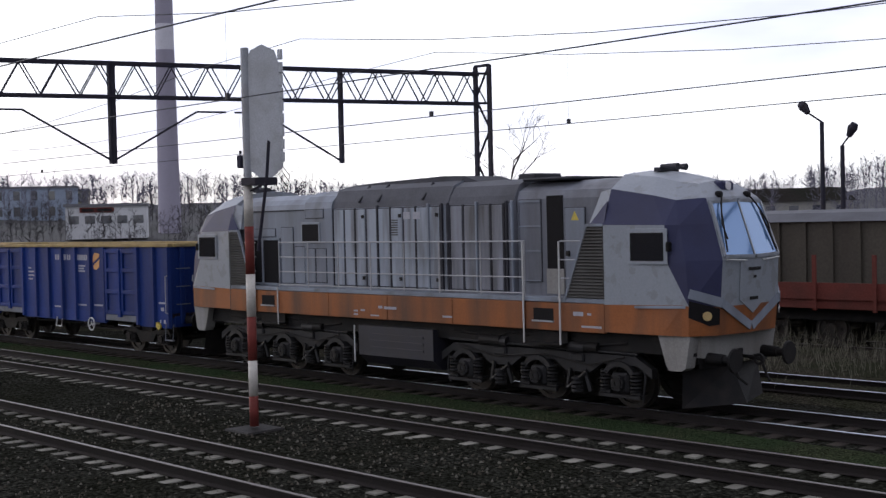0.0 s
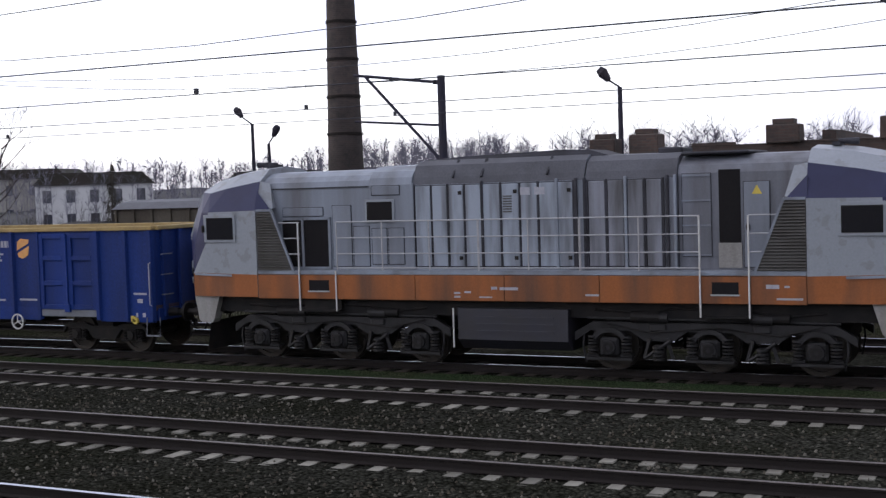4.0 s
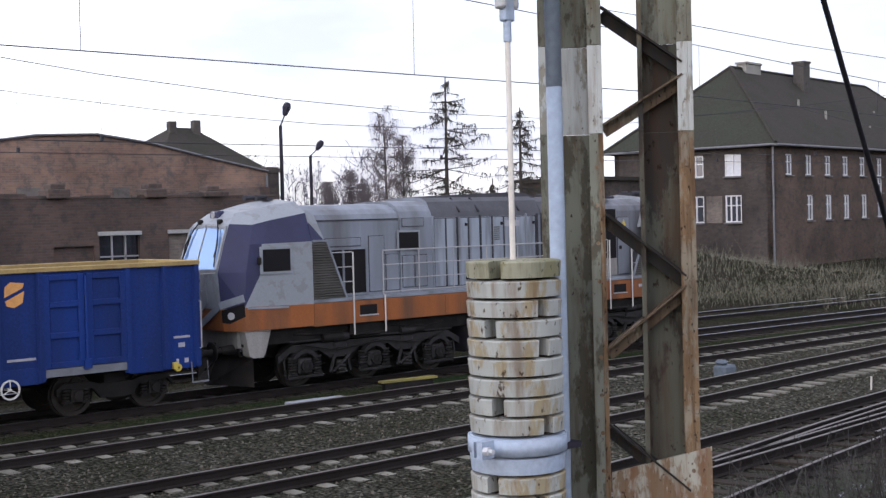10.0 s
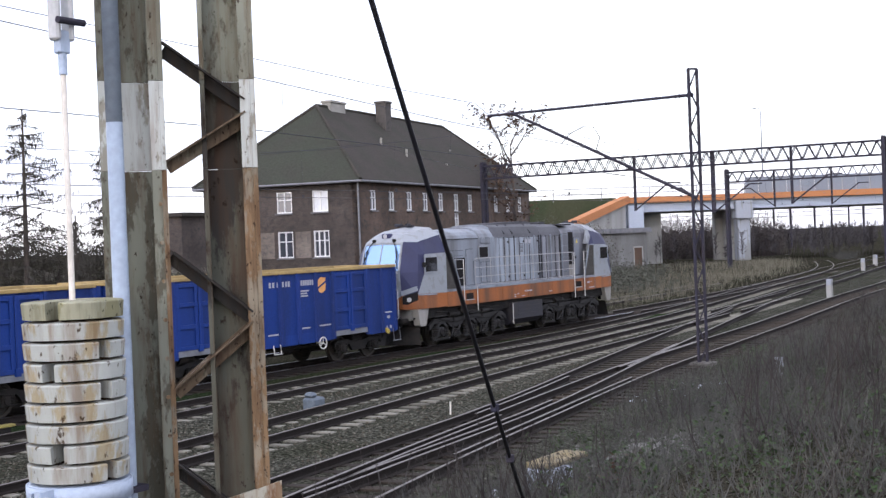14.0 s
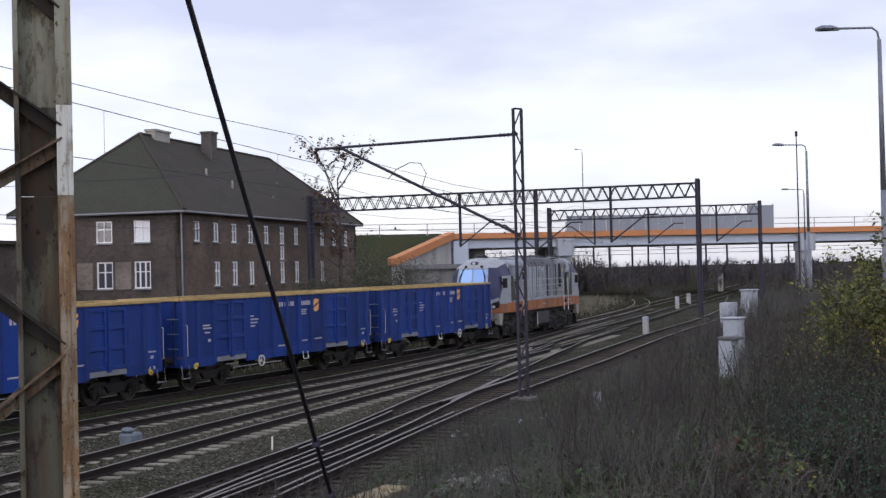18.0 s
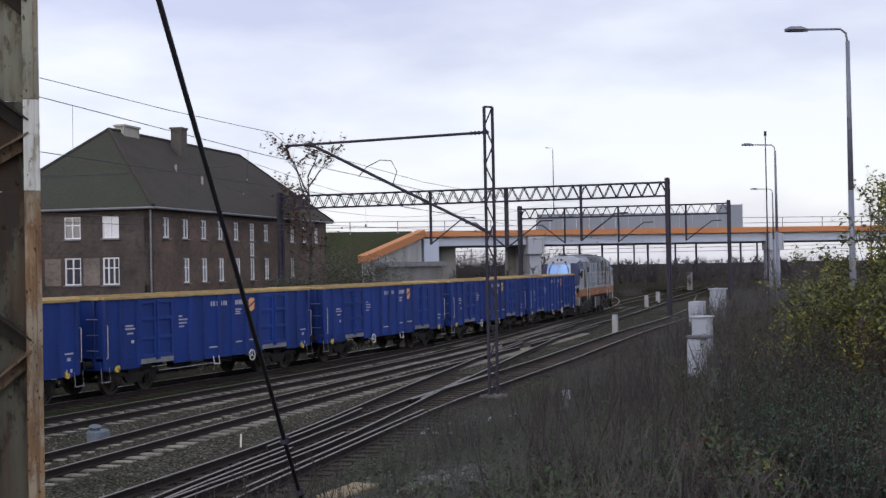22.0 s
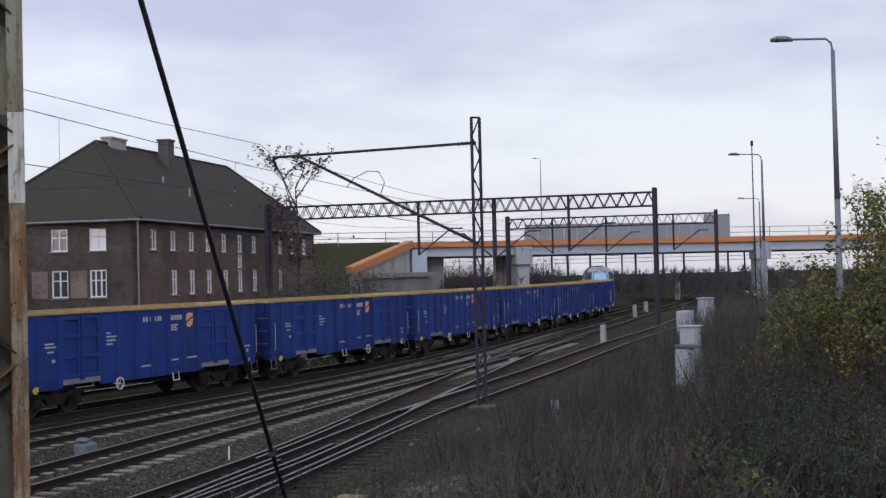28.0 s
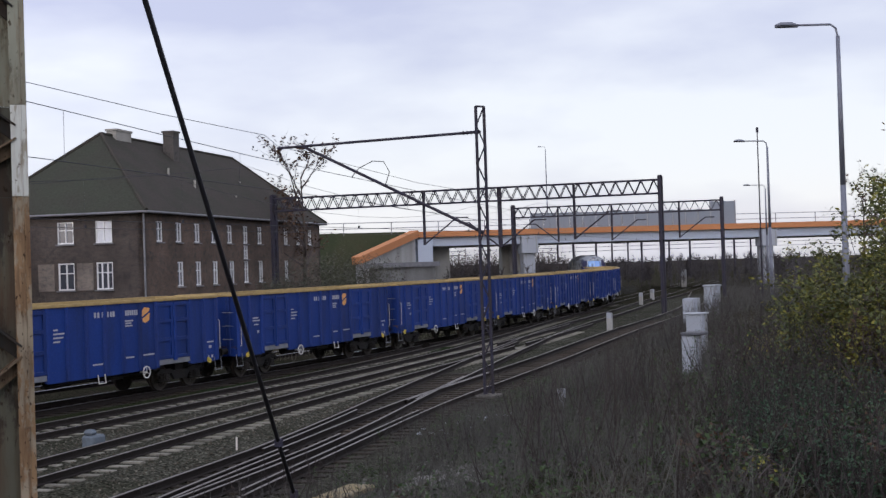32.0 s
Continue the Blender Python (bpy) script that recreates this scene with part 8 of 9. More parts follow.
shop = block(-130, 72.8, 8.0, 7, 2.9, 58, PLASTER_WHITE, "low white commercial building with a sign strip", 1, 5, win=(1.0, 0.8), z=2.9)
part("sign_strip", Shape().box(-2.6, 0.8, -3.6, -3.55, 2.3, 2.8), SIGNAL_RED, shop)
part("sign_bars", Shape().box(-2.4, -1.2, -3.66, -3.61, 2.4, 2.7).box(-0.9, 0.6, -3.66, -3.61, 2.4, 2.7), GEAR, shop)
block(-190, 91, 17, 12, 4.6, 62, mat("pale_blue_cladding", (0.30, 0.35, 0.44), 0.8, 0, (0.20, 0.23, 0.30), 0.5, 0.3, 10, 0.1), "pale blue flat-roofed industrial building on the hillside", 2, 7, z=4.9)
block(-187, 98, 5, 8, 4.2, 60, mat("cream_plaster", (0.36, 0.34, 0.25), 0.9, 0, (0.2, 0.19, 0.16), 0.6, 0.6, 15, 0.2, True), "cream plastered industrial block with a flat roof", 2, 2, z=4.9)
for i, (x, y, w, h) in enumerate(((-95, 110, 12, 5.0), (-78, 120, 11, 4.6), (-60, 135, 10, 4.4), (-125, 130, 15, 6.2), (-46, 140, 11, 4.2))):
    block(x, y, w, 10, h, 38 - i * 4, PLASTER if i % 2 else PLASTER_WHITE, "distant plastered town house with a dark roof", 2, 5, roof=1.3)


def coach(x, y, L, label, z=0.0):
    t = thing("parked_coach", label, "railway coach", at=pose(x, y, z))
    part("body", Shape().prism([(-1.4, 1.1), (1.4, 1.1), (1.42, 3.3), (1.2, 3.8), (0.6, 4.1), (-0.6, 4.1), (-1.2, 3.8), (-1.42, 3.3)], -L / 2, L / 2, "x"), COACH, t)
    part("roof", Shape().prism([(-1.3, 3.72), (-0.7, 4.1), (0, 4.2), (0.7, 4.1), (1.3, 3.72), (0.7, 4.02), (0, 4.1), (-0.7, 4.02)], -L / 2 - 0.1, L / 2 + 0.1, "x"), LOCO_ROOF, t)
    n = int(L / 2.0)
    for i in range(n):
        cx = -L / 2 + L * (i + 0.5) / n
        part("window", Shape().box(cx - 0.5, cx + 0.5, -1.44, -1.41, 2.25, 3.05, 0, 0.01), GLASS_DARK, t)
    part("underframe", Shape().box(-L / 2, L / 2, -1.1, 1.1, 0.75, 1.09), GEAR, t)
    for c in (-L / 2 + 3, L / 2 - 3):
        part("bogie", Shape().box(c - 1.4, c + 1.4, -1.1, 1.1, 0.35, 0.75), GEAR, t)
        for a in (-0.9, 0.9):
            part("wheelset", wagon_wheel, None, t, at=pose(c + a, 0, 0.46))


COACH = mat("faded_brown_grey_coach_paint", (0.075, 0.068, 0.056), 0.7, 0, (0.035, 0.028, 0.024), 0.6, 0.6, 15, 0.1, True)
coach(-21.5, 89.0, 24, "faded brown-grey railway coach parked on a far side track", 1.4)
whole("yard_bank", Shape().prism([(78.0, -0.4), (83.0, 1.22), (97.0, 1.22), (100.0, -0.4)], -52.0, 6.0, "x"), GROUND, "low brown grassy bank carrying a far side track", "bank", kind="structure")
build_track("track_6", 43.5, -90, -8, "rusty side track with a parked covered wagon", False)


def covered_wagon(x, y, L):
    t = thing("covered_wagon", "rusty brown covered goods wagon parked on a side track", "goods wagon", at=pose(x, y, 0))
    part("body", Shape().box(-L / 2, L / 2, -1.3, 1.3, 1.15, 3.35), COACH, t)
    for i in range(int(L / 0.9) + 1):
        px = -L / 2 + 0.05 + i * (L - 0.1) / int(L / 0.9)
        part("rib", Shape().box(px - 0.05, px + 0.05, -1.38, -1.3, 1.1, 3.35), COACH, t)
    part("roof", Shape().prism([(-1.45, 3.35), (-0.8, 3.62), (0, 3.72), (0.8, 3.62), (1.45, 3.35)], -L / 2 - 0.1, L / 2 + 0.1, "x"), LOCO_ROOF, t)
    part("underframe", Shape().box(-L / 2 - 0.2, L / 2 + 0.2, -1.1, 1.1, 0.8, 1.14), GEAR, t)
    for a in (-L / 2 + 1.8, L / 2 - 1.8):
        part("wheelset", wagon_wheel, None, t, at=pose(a, 0, 0.46))


covered_wagon(-30.8, 43.5, 9.4)


def flat_wagon(x, y):
    t = thing("flat_wagon", "rusty red flat wagon with side stakes", "flat wagon", at=pose(x, y, 0))
    RED = mat("rusty_red_frame", (0.13, 0.035, 0.028), 0.8, 0, (0.06, 0.03, 0.025), 0.6, 1, 20, 0.2)
    part("frame", Shape().box(-7.5, 7.5, -1.3, 1.3, 1.05, 1.3), RED, t)
    part("sideboard", Shape().box(-7.4, 7.4, -1.36, -1.31, 1.3, 1.75), RED, t)
    for i in range(9):
        px = -7 + i * 1.75
        part("stake", Shape().box(px - 0.05, px + 0.05, -1.44, -1.37, 1.0, 2.5), RED, t)
    part("underframe", Shape().box(-7, 7, -0.9, 0.9, 0.7, 1.04), GEAR, t)
    for a in (-5.4, -3.6, 3.6, 5.4):
        part("wheelset", wagon_wheel, None, t, at=pose(a, 0, 0.46))


flat_wagon(-32.0, 38.8)
build_track("track_7", 38.8, -60, -20, "rusty side track with a parked flat wagon", False)

# ---- plants ----
BARK = mat("grey_brown_bark", (0.075, 0.062, 0.055), 0.95, 0, (0.035, 0.03, 0.03), 0.6, 3, 25, 0.3)
TWIG = mat("violet_grey_twigs", (0.085, 0.07, 0.072), 0.95, 0, (0.04, 0.034, 0.036), 0.5, 2, 20, 0.0)
BIRCH_TWIG = mat("pale_birch_twigs", (0.16, 0.14, 0.15), 0.95, 0, (0.09, 0.075, 0.08), 0.5, 2, 20, 0.0)
NEEDLE = mat("dark_conifer_twigs", (0.055, 0.051, 0.046), 0.95, 0, (0.05, 0.045, 0.035), 0.5, 2, 20, 0.0)
WEED = mat("dry_brown_weeds", (0.060, 0.059, 0.058), 0.95, 0, (0.10, 0.097, 0.085), 0.6, 1.2, 20, 0.0)
WEED_STRAW = mat("straw_coloured_grass", (0.25, 0.24, 0.185), 0.95, 0, (0.14, 0.14, 0.105), 0.6, 0.5, 20, 0.0)
WEED_DARK = mat("dark_dead_stalks", (0.034, 0.029, 0.030), 0.95, 0, (0.055, 0.046, 0.040), 0.6, 1.2, 20, 0.0)
WEED_GREY = mat("grey_withered_grass", (0.112, 0.108, 0.096), 0.95, 0, (0.05, 0.045, 0.04), 0.7, 0.7, 20, 0.0)
LEAF_NETTLE = mat("nettle_leaves", (0.022, 0.046, 0.028), 0.6, 0, (0.036, 0.058, 0.033), 0.6, 3, 20, 0.0)
LEAF_OLIVE = mat("olive_leaves", (0.075, 0.086, 0.034), 0.6, 0, (0.036, 0.046, 0.020), 0.6, 2, 20, 0.0)
WEED_PALE = mat("pale_dry_grass", (0.185, 0.172, 0.135), 0.95, 0, (0.095, 0.09, 0.07), 0.6, 1.2, 20, 0.0)
LEAF_GREEN = mat("green_leaves", (0.032, 0.055, 0.024), 0.6, 0, (0.05, 0.06, 0.026), 0.6, 3, 20, 0.0)
LEAF_YELLOW = mat("yellowing_leaves", (0.17, 0.155, 0.035), 0.6, 0, (0.07, 0.085, 0.026), 0.7, 2, 20, 0.0)
LEAF_DRY = mat("olive_brown_needles", (0.062, 0.057, 0.042), 0.9, 0, (0.036, 0.034, 0.026), 0.6, 1.2, 20, 0.0)
LEAF_BROWN = mat("brown_dead_leaves", (0.075, 0.045, 0.03), 0.8, 0, (0.04, 0.03, 0.022), 0.6, 3, 20, 0.0)


def rnd_dir(rng, up=0.0):
    a = rng.uniform(0, 6.283)
    return Vector((math.cos(a), math.sin(a), up)).normalized()


def grow(sh, rng, p, d, length, r, level, last, m=0, droop=0.0, leaves=None, split=3):
    """A limb in bent pieces with side limbs, down to fine twigs."""
    n = 3 if level < last else 2
    r = max(r, 0.010)
    q = p
    pts = [p]
    for i in range(n):
        d = (d + Vector((rng.uniform(-1, 1), rng.uniform(-1, 1), rng.uniform(-0.6, 0.8))) * 0.16 + Vector((0, 0, -droop))).normalized()
        q2 = q + d * length / n
        if level == last and i == n - 1:
            sh.spike(q, q2, r * (1 - 0.28 * i), m)
        else:
            sh.tube(q, q2, r * (1 - 0.28 * i), r * (1 - 0.28 * (i + 1)), n=5 if level == 0 else 3, m=m, caps=False)
        q = q2
        pts.append(q)
    if level < last:
        for k in range(split + (1 if level == 0 else 0)):
            f = rng.uniform(0.35, 1.0)
            i = min(int(f * n), n - 1)
            o = pts[i].lerp(pts[i + 1], f * n - i)
            side = (d + rnd_dir(rng, rng.uniform(-0.1, 0.7)) * rng.uniform(0.7, 1.2)).normalized()
            grow(sh, rng, o, side, length * rng.uniform(0.5, 0.72), r * 0.42, level + 1, last, m if level else m, droop, leaves, split)
    elif leaves:
        for k in range(leaves[0]):
            o = pts[rng.randint(0, n)] + Vector((rng.uniform(-1, 1), rng.uniform(-1, 1), rng.uniform(-1, 1))) * leaves[1] * 1.5
            u, w = rnd_dir(rng, rng.uniform(-1, 1)) * leaves[1], rnd_dir(rng, rng.uniform(-1, 1)) * leaves[1] * 0.6
            sh.add([o - u, o + w, o + u, o - w], [(0, 1, 2, 3)], leaves[2])


def bare_tree(name, base, height, seed, label, twig=TWIG, last=4, droop=0.0, leaves=None, group="bare trees", split=3, r=None, leaf_mat=None):
    rng = random.Random(seed)
    t = thing(name, label, "tree", group)
    base = Vector(base)
    tr = Shape()
    r = r or height * 0.016
    q, d = base, Vector((0, 0, 1))
    pts = [base]
    trunk_radii = [r * (1 - 0.13 * i) for i in range(7)]
    for i in range(6):
        d = (d + Vector((rng.uniform(-1, 1), rng.uniform(-1, 1), 0)) * 0.07).normalized()
        q2 = q + d * height * 0.14
        q = q2
        pts.append(q)
    tr.loft([[(p.x + math.cos(k * 0.7854) * g, p.y + math.sin(k * 0.7854) * g, p.z) for k in range(8)] for p, g in zip(pts, trunk_radii)])
    part("trunk", tr, BARK, t)
    cr = Shape()
    for k in range(11):
        f = 0.28 + 0.72 * k / 10
        i = min(int(f * 6), 5)
        o = pts[i].lerp(pts[i + 1], f * 6 - i)
        side = (Vector((0, 0, 1)) * (0.35 + f * 0.9) + rnd_dir(rng)).normalized()
        grow(cr, rng, o, side, height * rng.uniform(0.2, 0.34), r * 0.45, 1, last, 0, droop, leaves, split)
    part("crown", cr, [twig] + ([leaf_mat] if leaf_mat else []), t)
    return t


def weeping_birch(base, height, seed, label, wide=0.17):
    """A slender birch: steep limbs from which long fine twigs hang."""
    rng = random.Random(seed)
    t = thing("birch", label, "tree", "bare trees")
    base = Vector(base)
    lean = Vector((rng.uniform(-0.3, 0.3), rng.uniform(-0.3, 0.3), 0))
    tr, cr = Shape(), Shape()
    tr.tube(base, base + lean * 0.5 + Vector((0, 0, height * 0.5)), height * 0.013, height * 0.008, n=8).tube(base + lean * 0.5 + Vector((0, 0, height * 0.5)), base + lean + Vector((0, 0, height)), height * 0.008, 0.012, n=6)
    part("trunk", tr, BARK, t, "grey birch trunk")
    for k in range(44):
        f = rng.uniform(0.24, 0.97)
        o = base + lean * f + Vector((0, 0, height * f))
        d = rnd_dir(rng, rng.uniform(0.8, 1.7))
        L = height * wide * (1.25 - f) ** 0.6 * rng.uniform(0.55, 1.15)
        m = o + d * L
        e = m + Vector((d.x, d.y, -0.15)) * L * 0.45
        cr.tube(o, m, 0.028 * (1.2 - f), 0.014, n=3, caps=False).tube(m, e, 0.014, 0.008, n=3, caps=False)
        for j in range(26):
            g = rng.uniform(0.15, 1.0)
            a = o.lerp(m, g * 1.4) if g < 0.7 else m.lerp(e, (g - 0.7) / 0.3)
            side = Vector((rng.gauss(0, 0.16), rng.gauss(0, 0.16), 0))
            b = a + side + Vector((0, 0, rng.uniform(-0.12, 0.1)))
            c = b + side * 0.5 - Vector((0, 0, rng.uniform(0.25, 0.95)))
            cr.tube(a, b, 0.008, 0.007, n=3, caps=False)
            cr.spike(b, c, 0.0085)
    part("crown", cr, BIRCH_TWIG, t, "fine hanging twigs")
    return t


def larch(base, height, seed, label, spread=0.2):
    """A thin-crowned conifer: whorls of drooping limbs with short hanging twigs."""
    rng = random.Random(seed)
    t = thing("larch", label, "conifer", "conifers")
    base = Vector(base)
    part("trunk", Shape().tube(base, base + Vector((0.1, 0, height)), height * 0.017, 0.03, n=8), BARK, t)
    s = Shape()
    z = height * 0.26
    while z < height * 0.985:
        f = z / height
        L = height * spread * (1.05 - f) ** 0.8 * rng.uniform(0.45, 1.15)
        for k in range(rng.randint(4, 6)):
            d = rnd_dir(rng, rng.uniform(-0.45, 0.15))
            o = base + Vector((0.1 * f, 0, z))
            e1, e2 = o + d * L * 0.6, o + d * L + Vector((0, 0, L * 0.12))
            s.tube(o, e1, 0.03 * (1.1 - f) + 0.012, 0.018, n=3, caps=False)
            s.tube(e1, e2, 0.018, 0.008, n=3, caps=False)
            for j in range(int(6 + L * 8)):
                g = rng.uniform(0.15, 1)
                a = o.lerp(e2, g)
                w = a + Vector((rng.uniform(-0.3, 0.3), rng.uniform(-0.3, 0.3), -rng.uniform(0.15, 0.6)))
                s.spike(a, w, 0.019)
        z += height * rng.uniform(0.035, 0.06)
    part("crown", s, NEEDLE, t)
    return t


p = to(38.9, 0, 60)
larch((p.x, p.y, far_rise(p.x, p.y) - 0.15), 9.5, 5, "tall thin-crowned larch with drooping dark limbs", 0.5)
p = to(42.2, 0, 62)
larch((p.x, p.y, far_rise(p.x, p.y) - 0.15), 8.3, 8, "tall larch beside a dense dark conifer", 0.44)
p = to(43.6, 0, 66)
larch((p.x, p.y, far_rise(p.x, p.y) - 0.15), 7.0, 13, "dark conifer with drooping limbs", 0.24)
p = to(40.9, 0, 57)
larch((p.x, p.y, far_rise(p.x, p.y) - 0.15), 5.2, 23, "small dense dark conifer", 0.2)
p = to(36.3, 0, 64)
weeping_birch((p.x, p.y, far_rise(p.x, p.y) - 0.15), 7.5, 3, "slender bare birch with fine hanging twigs")
p = to(37.0, 0, 66)
weeping_birch((p.x, p.y, far_rise(p.x, p.y) - 0.15), 6.2, 9, "bare birch crowding behind the slender one")
for az, d, h in ((33.9, 66, 3.6), (34.7, 68, 4.4), (35.3, 66, 3.8)):
    p = to(az, 0, d)
    weeping_birch((p.x, p.y, far_rise(p.x, p.y) - 0.15), h, int(az * 10), "thin bare sapling on the slope", 0.12)
p = to(60.2, 0, 112)
bare_tree("sycamore", (p.x, p.y, 0), 14.2, 11, "bare tree with dark seed clumps beside the house", TWIG, 3, 0.0, (8, 0.17, 1), leaf_mat=LEAF_BROWN, split=4)
p = to(16.2, 0, 44)
bare_tree("shrub_tree", (p.x, p.y, 0), 6.0, 19, "bare bushy tree in front of the shed", TWIG, 4, 0.0)
p = to(88.0, 0, 70)
bare_tree("far_tree", (p.x, p.y, 0), 9.0, 29, "bare tree with brown leaves far behind the bushes", TWIG, 3, 0.0, (4, 0.14, 1), leaf_mat=LEAF_BROWN)
p = to(84.5, 0, 95)
bare_tree("far_tree", (p.x, p.y, 0), 8.4, 31, "bare far tree beside the road", TWIG, 3, 0.0, (4, 0.14, 1), leaf_mat=LEAF_BROWN)
bare_tree("far_tree", (-62, 62, 0), 8.5, 33, "bare tree standing among town houses", TWIG, 4)
bare_tree("far_tree", (-118, 86, 0), 10.5, 35, "bare tree beside the tall chimney", TWIG, 4)
larch((-49.8, 58.9, 0), 5.9, 37, "small dark fir among far houses", 0.2)


def thicket(name, spots, seed, label, twig, leaf=None, stems=9, category="thicket", leaf_n=(4, 0.05), fine=1.0, lean=0.22):
    """Uncountable brush: many thin bent stems with side twigs, one sheet of stuff."""
    rng = random.Random(seed)
    s = Shape()
    for x, y, z, h, w in spots:
        for k in range(stems):
            o = Vector((x + rng.gauss(0, w), y + rng.gauss(0, w), z))
            d = Vector((rng.gauss(0, lean), rng.gauss(0, lean), 1)).normalized()
            hh = h * rng.uniform(0.55, 1.1)
            q = o
            r = fine * (0.006 + 0.006 * h)
            for i in range(3):
                q2 = q + (d + Vector((rng.gauss(0, 0.14), rng.gauss(0, 0.14), 0))) * hh / 3
                s.tube(q, q2, r, r * 0.7, n=3, caps=False)
                for j in range(3):
                    e = q.lerp(q2, rng.random())
                    f = e + Vector((rng.gauss(0, 0.3), rng.gauss(0, 0.3), rng.uniform(0.05, 0.5))).normalized() * hh * rng.uniform(0.1, 0.28)
                    s.spike(e, f, r * 0.5)
                    if leaf:
                        for m in range(leaf_n[0]):
                            c = e.lerp(f, rng.random()) + Vector((rng.gauss(0, 0.04), rng.gauss(0, 0.04), rng.gauss(0, 0.04)))
                            u, v = rnd_dir(rng, rng.uniform(-1, 1)) * leaf_n[1], rnd_dir(rng, rng.uniform(-1, 1)) * leaf_n[1] * 0.6
                            s.add([c - u, c + v, c + u, c - v], [(0, 1, 2, 3)], 1)
                q = q2
                r *= 0.7
    me = s.mesh(name, [twig] + ([leaf] if leaf else []), fix=False)
    return tagged(new(name, me), label, category, kind="stuff")


rng = random.Random(77)


def bank_spot(x, y):
    """Clumps and gaps in the growth on the bank, from -1 to 1."""
    return noise.noise((x * 0.22, y * 0.3, 7.0)) * 1.1 + 0.5 * noise.noise((x * 0.7, y * 0.8, 3.0))


def bank_weeds(count, x0, x1, lean, near, low, high, keep=None, w=0.5):
    """Spots on the bank for weeds: tall in clumps, low between them and before the white cabinets."""
    out = []
    for i in range(count):
        x = rng.uniform(x0, x1)
        edge = bank_edge(x) + (0.35 if x < 26 else 1.2)
        y = edge - abs(rng.gauss(0, lean))
        if y < -9 or math.hypot(x, y) < near or (x < 12 and y > 5.5) or (17.6 < x < 20.4 and 9.0 < y < 11.6) or (15.5 < x < 19.5 and 7.0 < y < 9.0 and i % 4):
            continue
        v = bank_spot(x, y)
        if keep and not keep(v, x, y):
            continue
        az = math.degrees(math.atan2(x, y))
        k = 0.55 if y > edge - 1.5 else 1.0
        if 75.2 < az < 78.2 and 13 < x < 44:
            k *= 0.4
        out.append((x, y, bank(x, y) - 0.32, (low + (high - low) * min(max(0.45 + 0.75 * v + rng.uniform(-0.15, 0.15), 0), 1)) * k, w))
    return out


thicket("dry_weeds", bank_weeds(1150, 9, 64, 5.5, 8.0, 0.3, 1.45), 1, "dense brown dry weeds covering the bank", WEED, None, 12, "weeds", fine=0.62, lean=0.42)
thicket("dry_weeds", bank_weeds(460, 7.2, 20, 5.0, 7.6, 0.25, 1.1), 9, "dense brown dry weeds near the top of the bank", WEED, None, 13, "weeds", fine=0.5, lean=0.45)
thicket("dead_stalks", bank_weeds(420, 9, 60, 5.5, 9.0, 0.9, 1.7, lambda v, x, y: v > 0.12, 0.3), 21, "tall dark dead stalks standing in clumps", WEED_DARK, None, 9, "weeds", fine=0.7, lean=0.2)
thicket("pale_bank_grass", bank_weeds(520, 8, 62, 5.0, 8.0, 0.25, 0.5, lambda v, x, y: v < 0.1, 0.45), 22, "grey-brown withered grass between the weeds", WEED_GREY, None, 16, "grass", fine=0.7, lean=0.5)
thicket("green_brambles", bank_weeds(560, 9, 46, 5.0, 9.0, 0.3, 0.95, lambda v, x, y: abs(v) < 0.4, 0.35), 2, "green leafy brambles among the dry weeds", WEED, LEAF_GREEN, 4, "brambles", (3, 0.03), lean=0.5)
spots = []
for i in range(300):
    q = to(rng.uniform(79.5, 90), 0, rng.uniform(9.2, 17))
    if bank_spot(q.x * 1.6, q.y * 1.6) < 0.0:
        continue
    spots.append((q.x, q.y, bank(q.x, q.y) - 0.32, rng.uniform(0.5, 1.0), 0.22))
thicket("nettles", spots, 23, "dense dark green nettles near the top of the bank", WEED_DARK, LEAF_NETTLE, 5, "nettles", (3, 0.019), lean=0.16)
spots = []
for i in range(150):
    q = to(rng.uniform(79.0, 93), 0, rng.uniform(16, 40))
    spots.append((q.x, q.y, bank(q.x, q.y) - 0.32, rng.uniform(0.9, 1.9), 0.5))
thicket("bank_scrub", spots, 24, "dark leafless scrub with a few leaves round the bushes", WEED_DARK, LEAF_GREEN, 10, "scrub", (1, 0.03), fine=0.8, lean=0.35)
spots = [(x, bank_edge(x) + rng.uniform(-1.4, 0.6) + (0.02 * x), bank(x, bank_edge(x) - 0.5) - 0.35, rng.uniform(0.12, 0.4), 0.5) for x in np.arange(24, 64, 0.5)]
thicket("dry_grass_tufts", spots, 3, "grey-brown dry grass at the foot of the bank", WEED_GREY, None, 10, "grass", fine=0.8, lean=0.45)


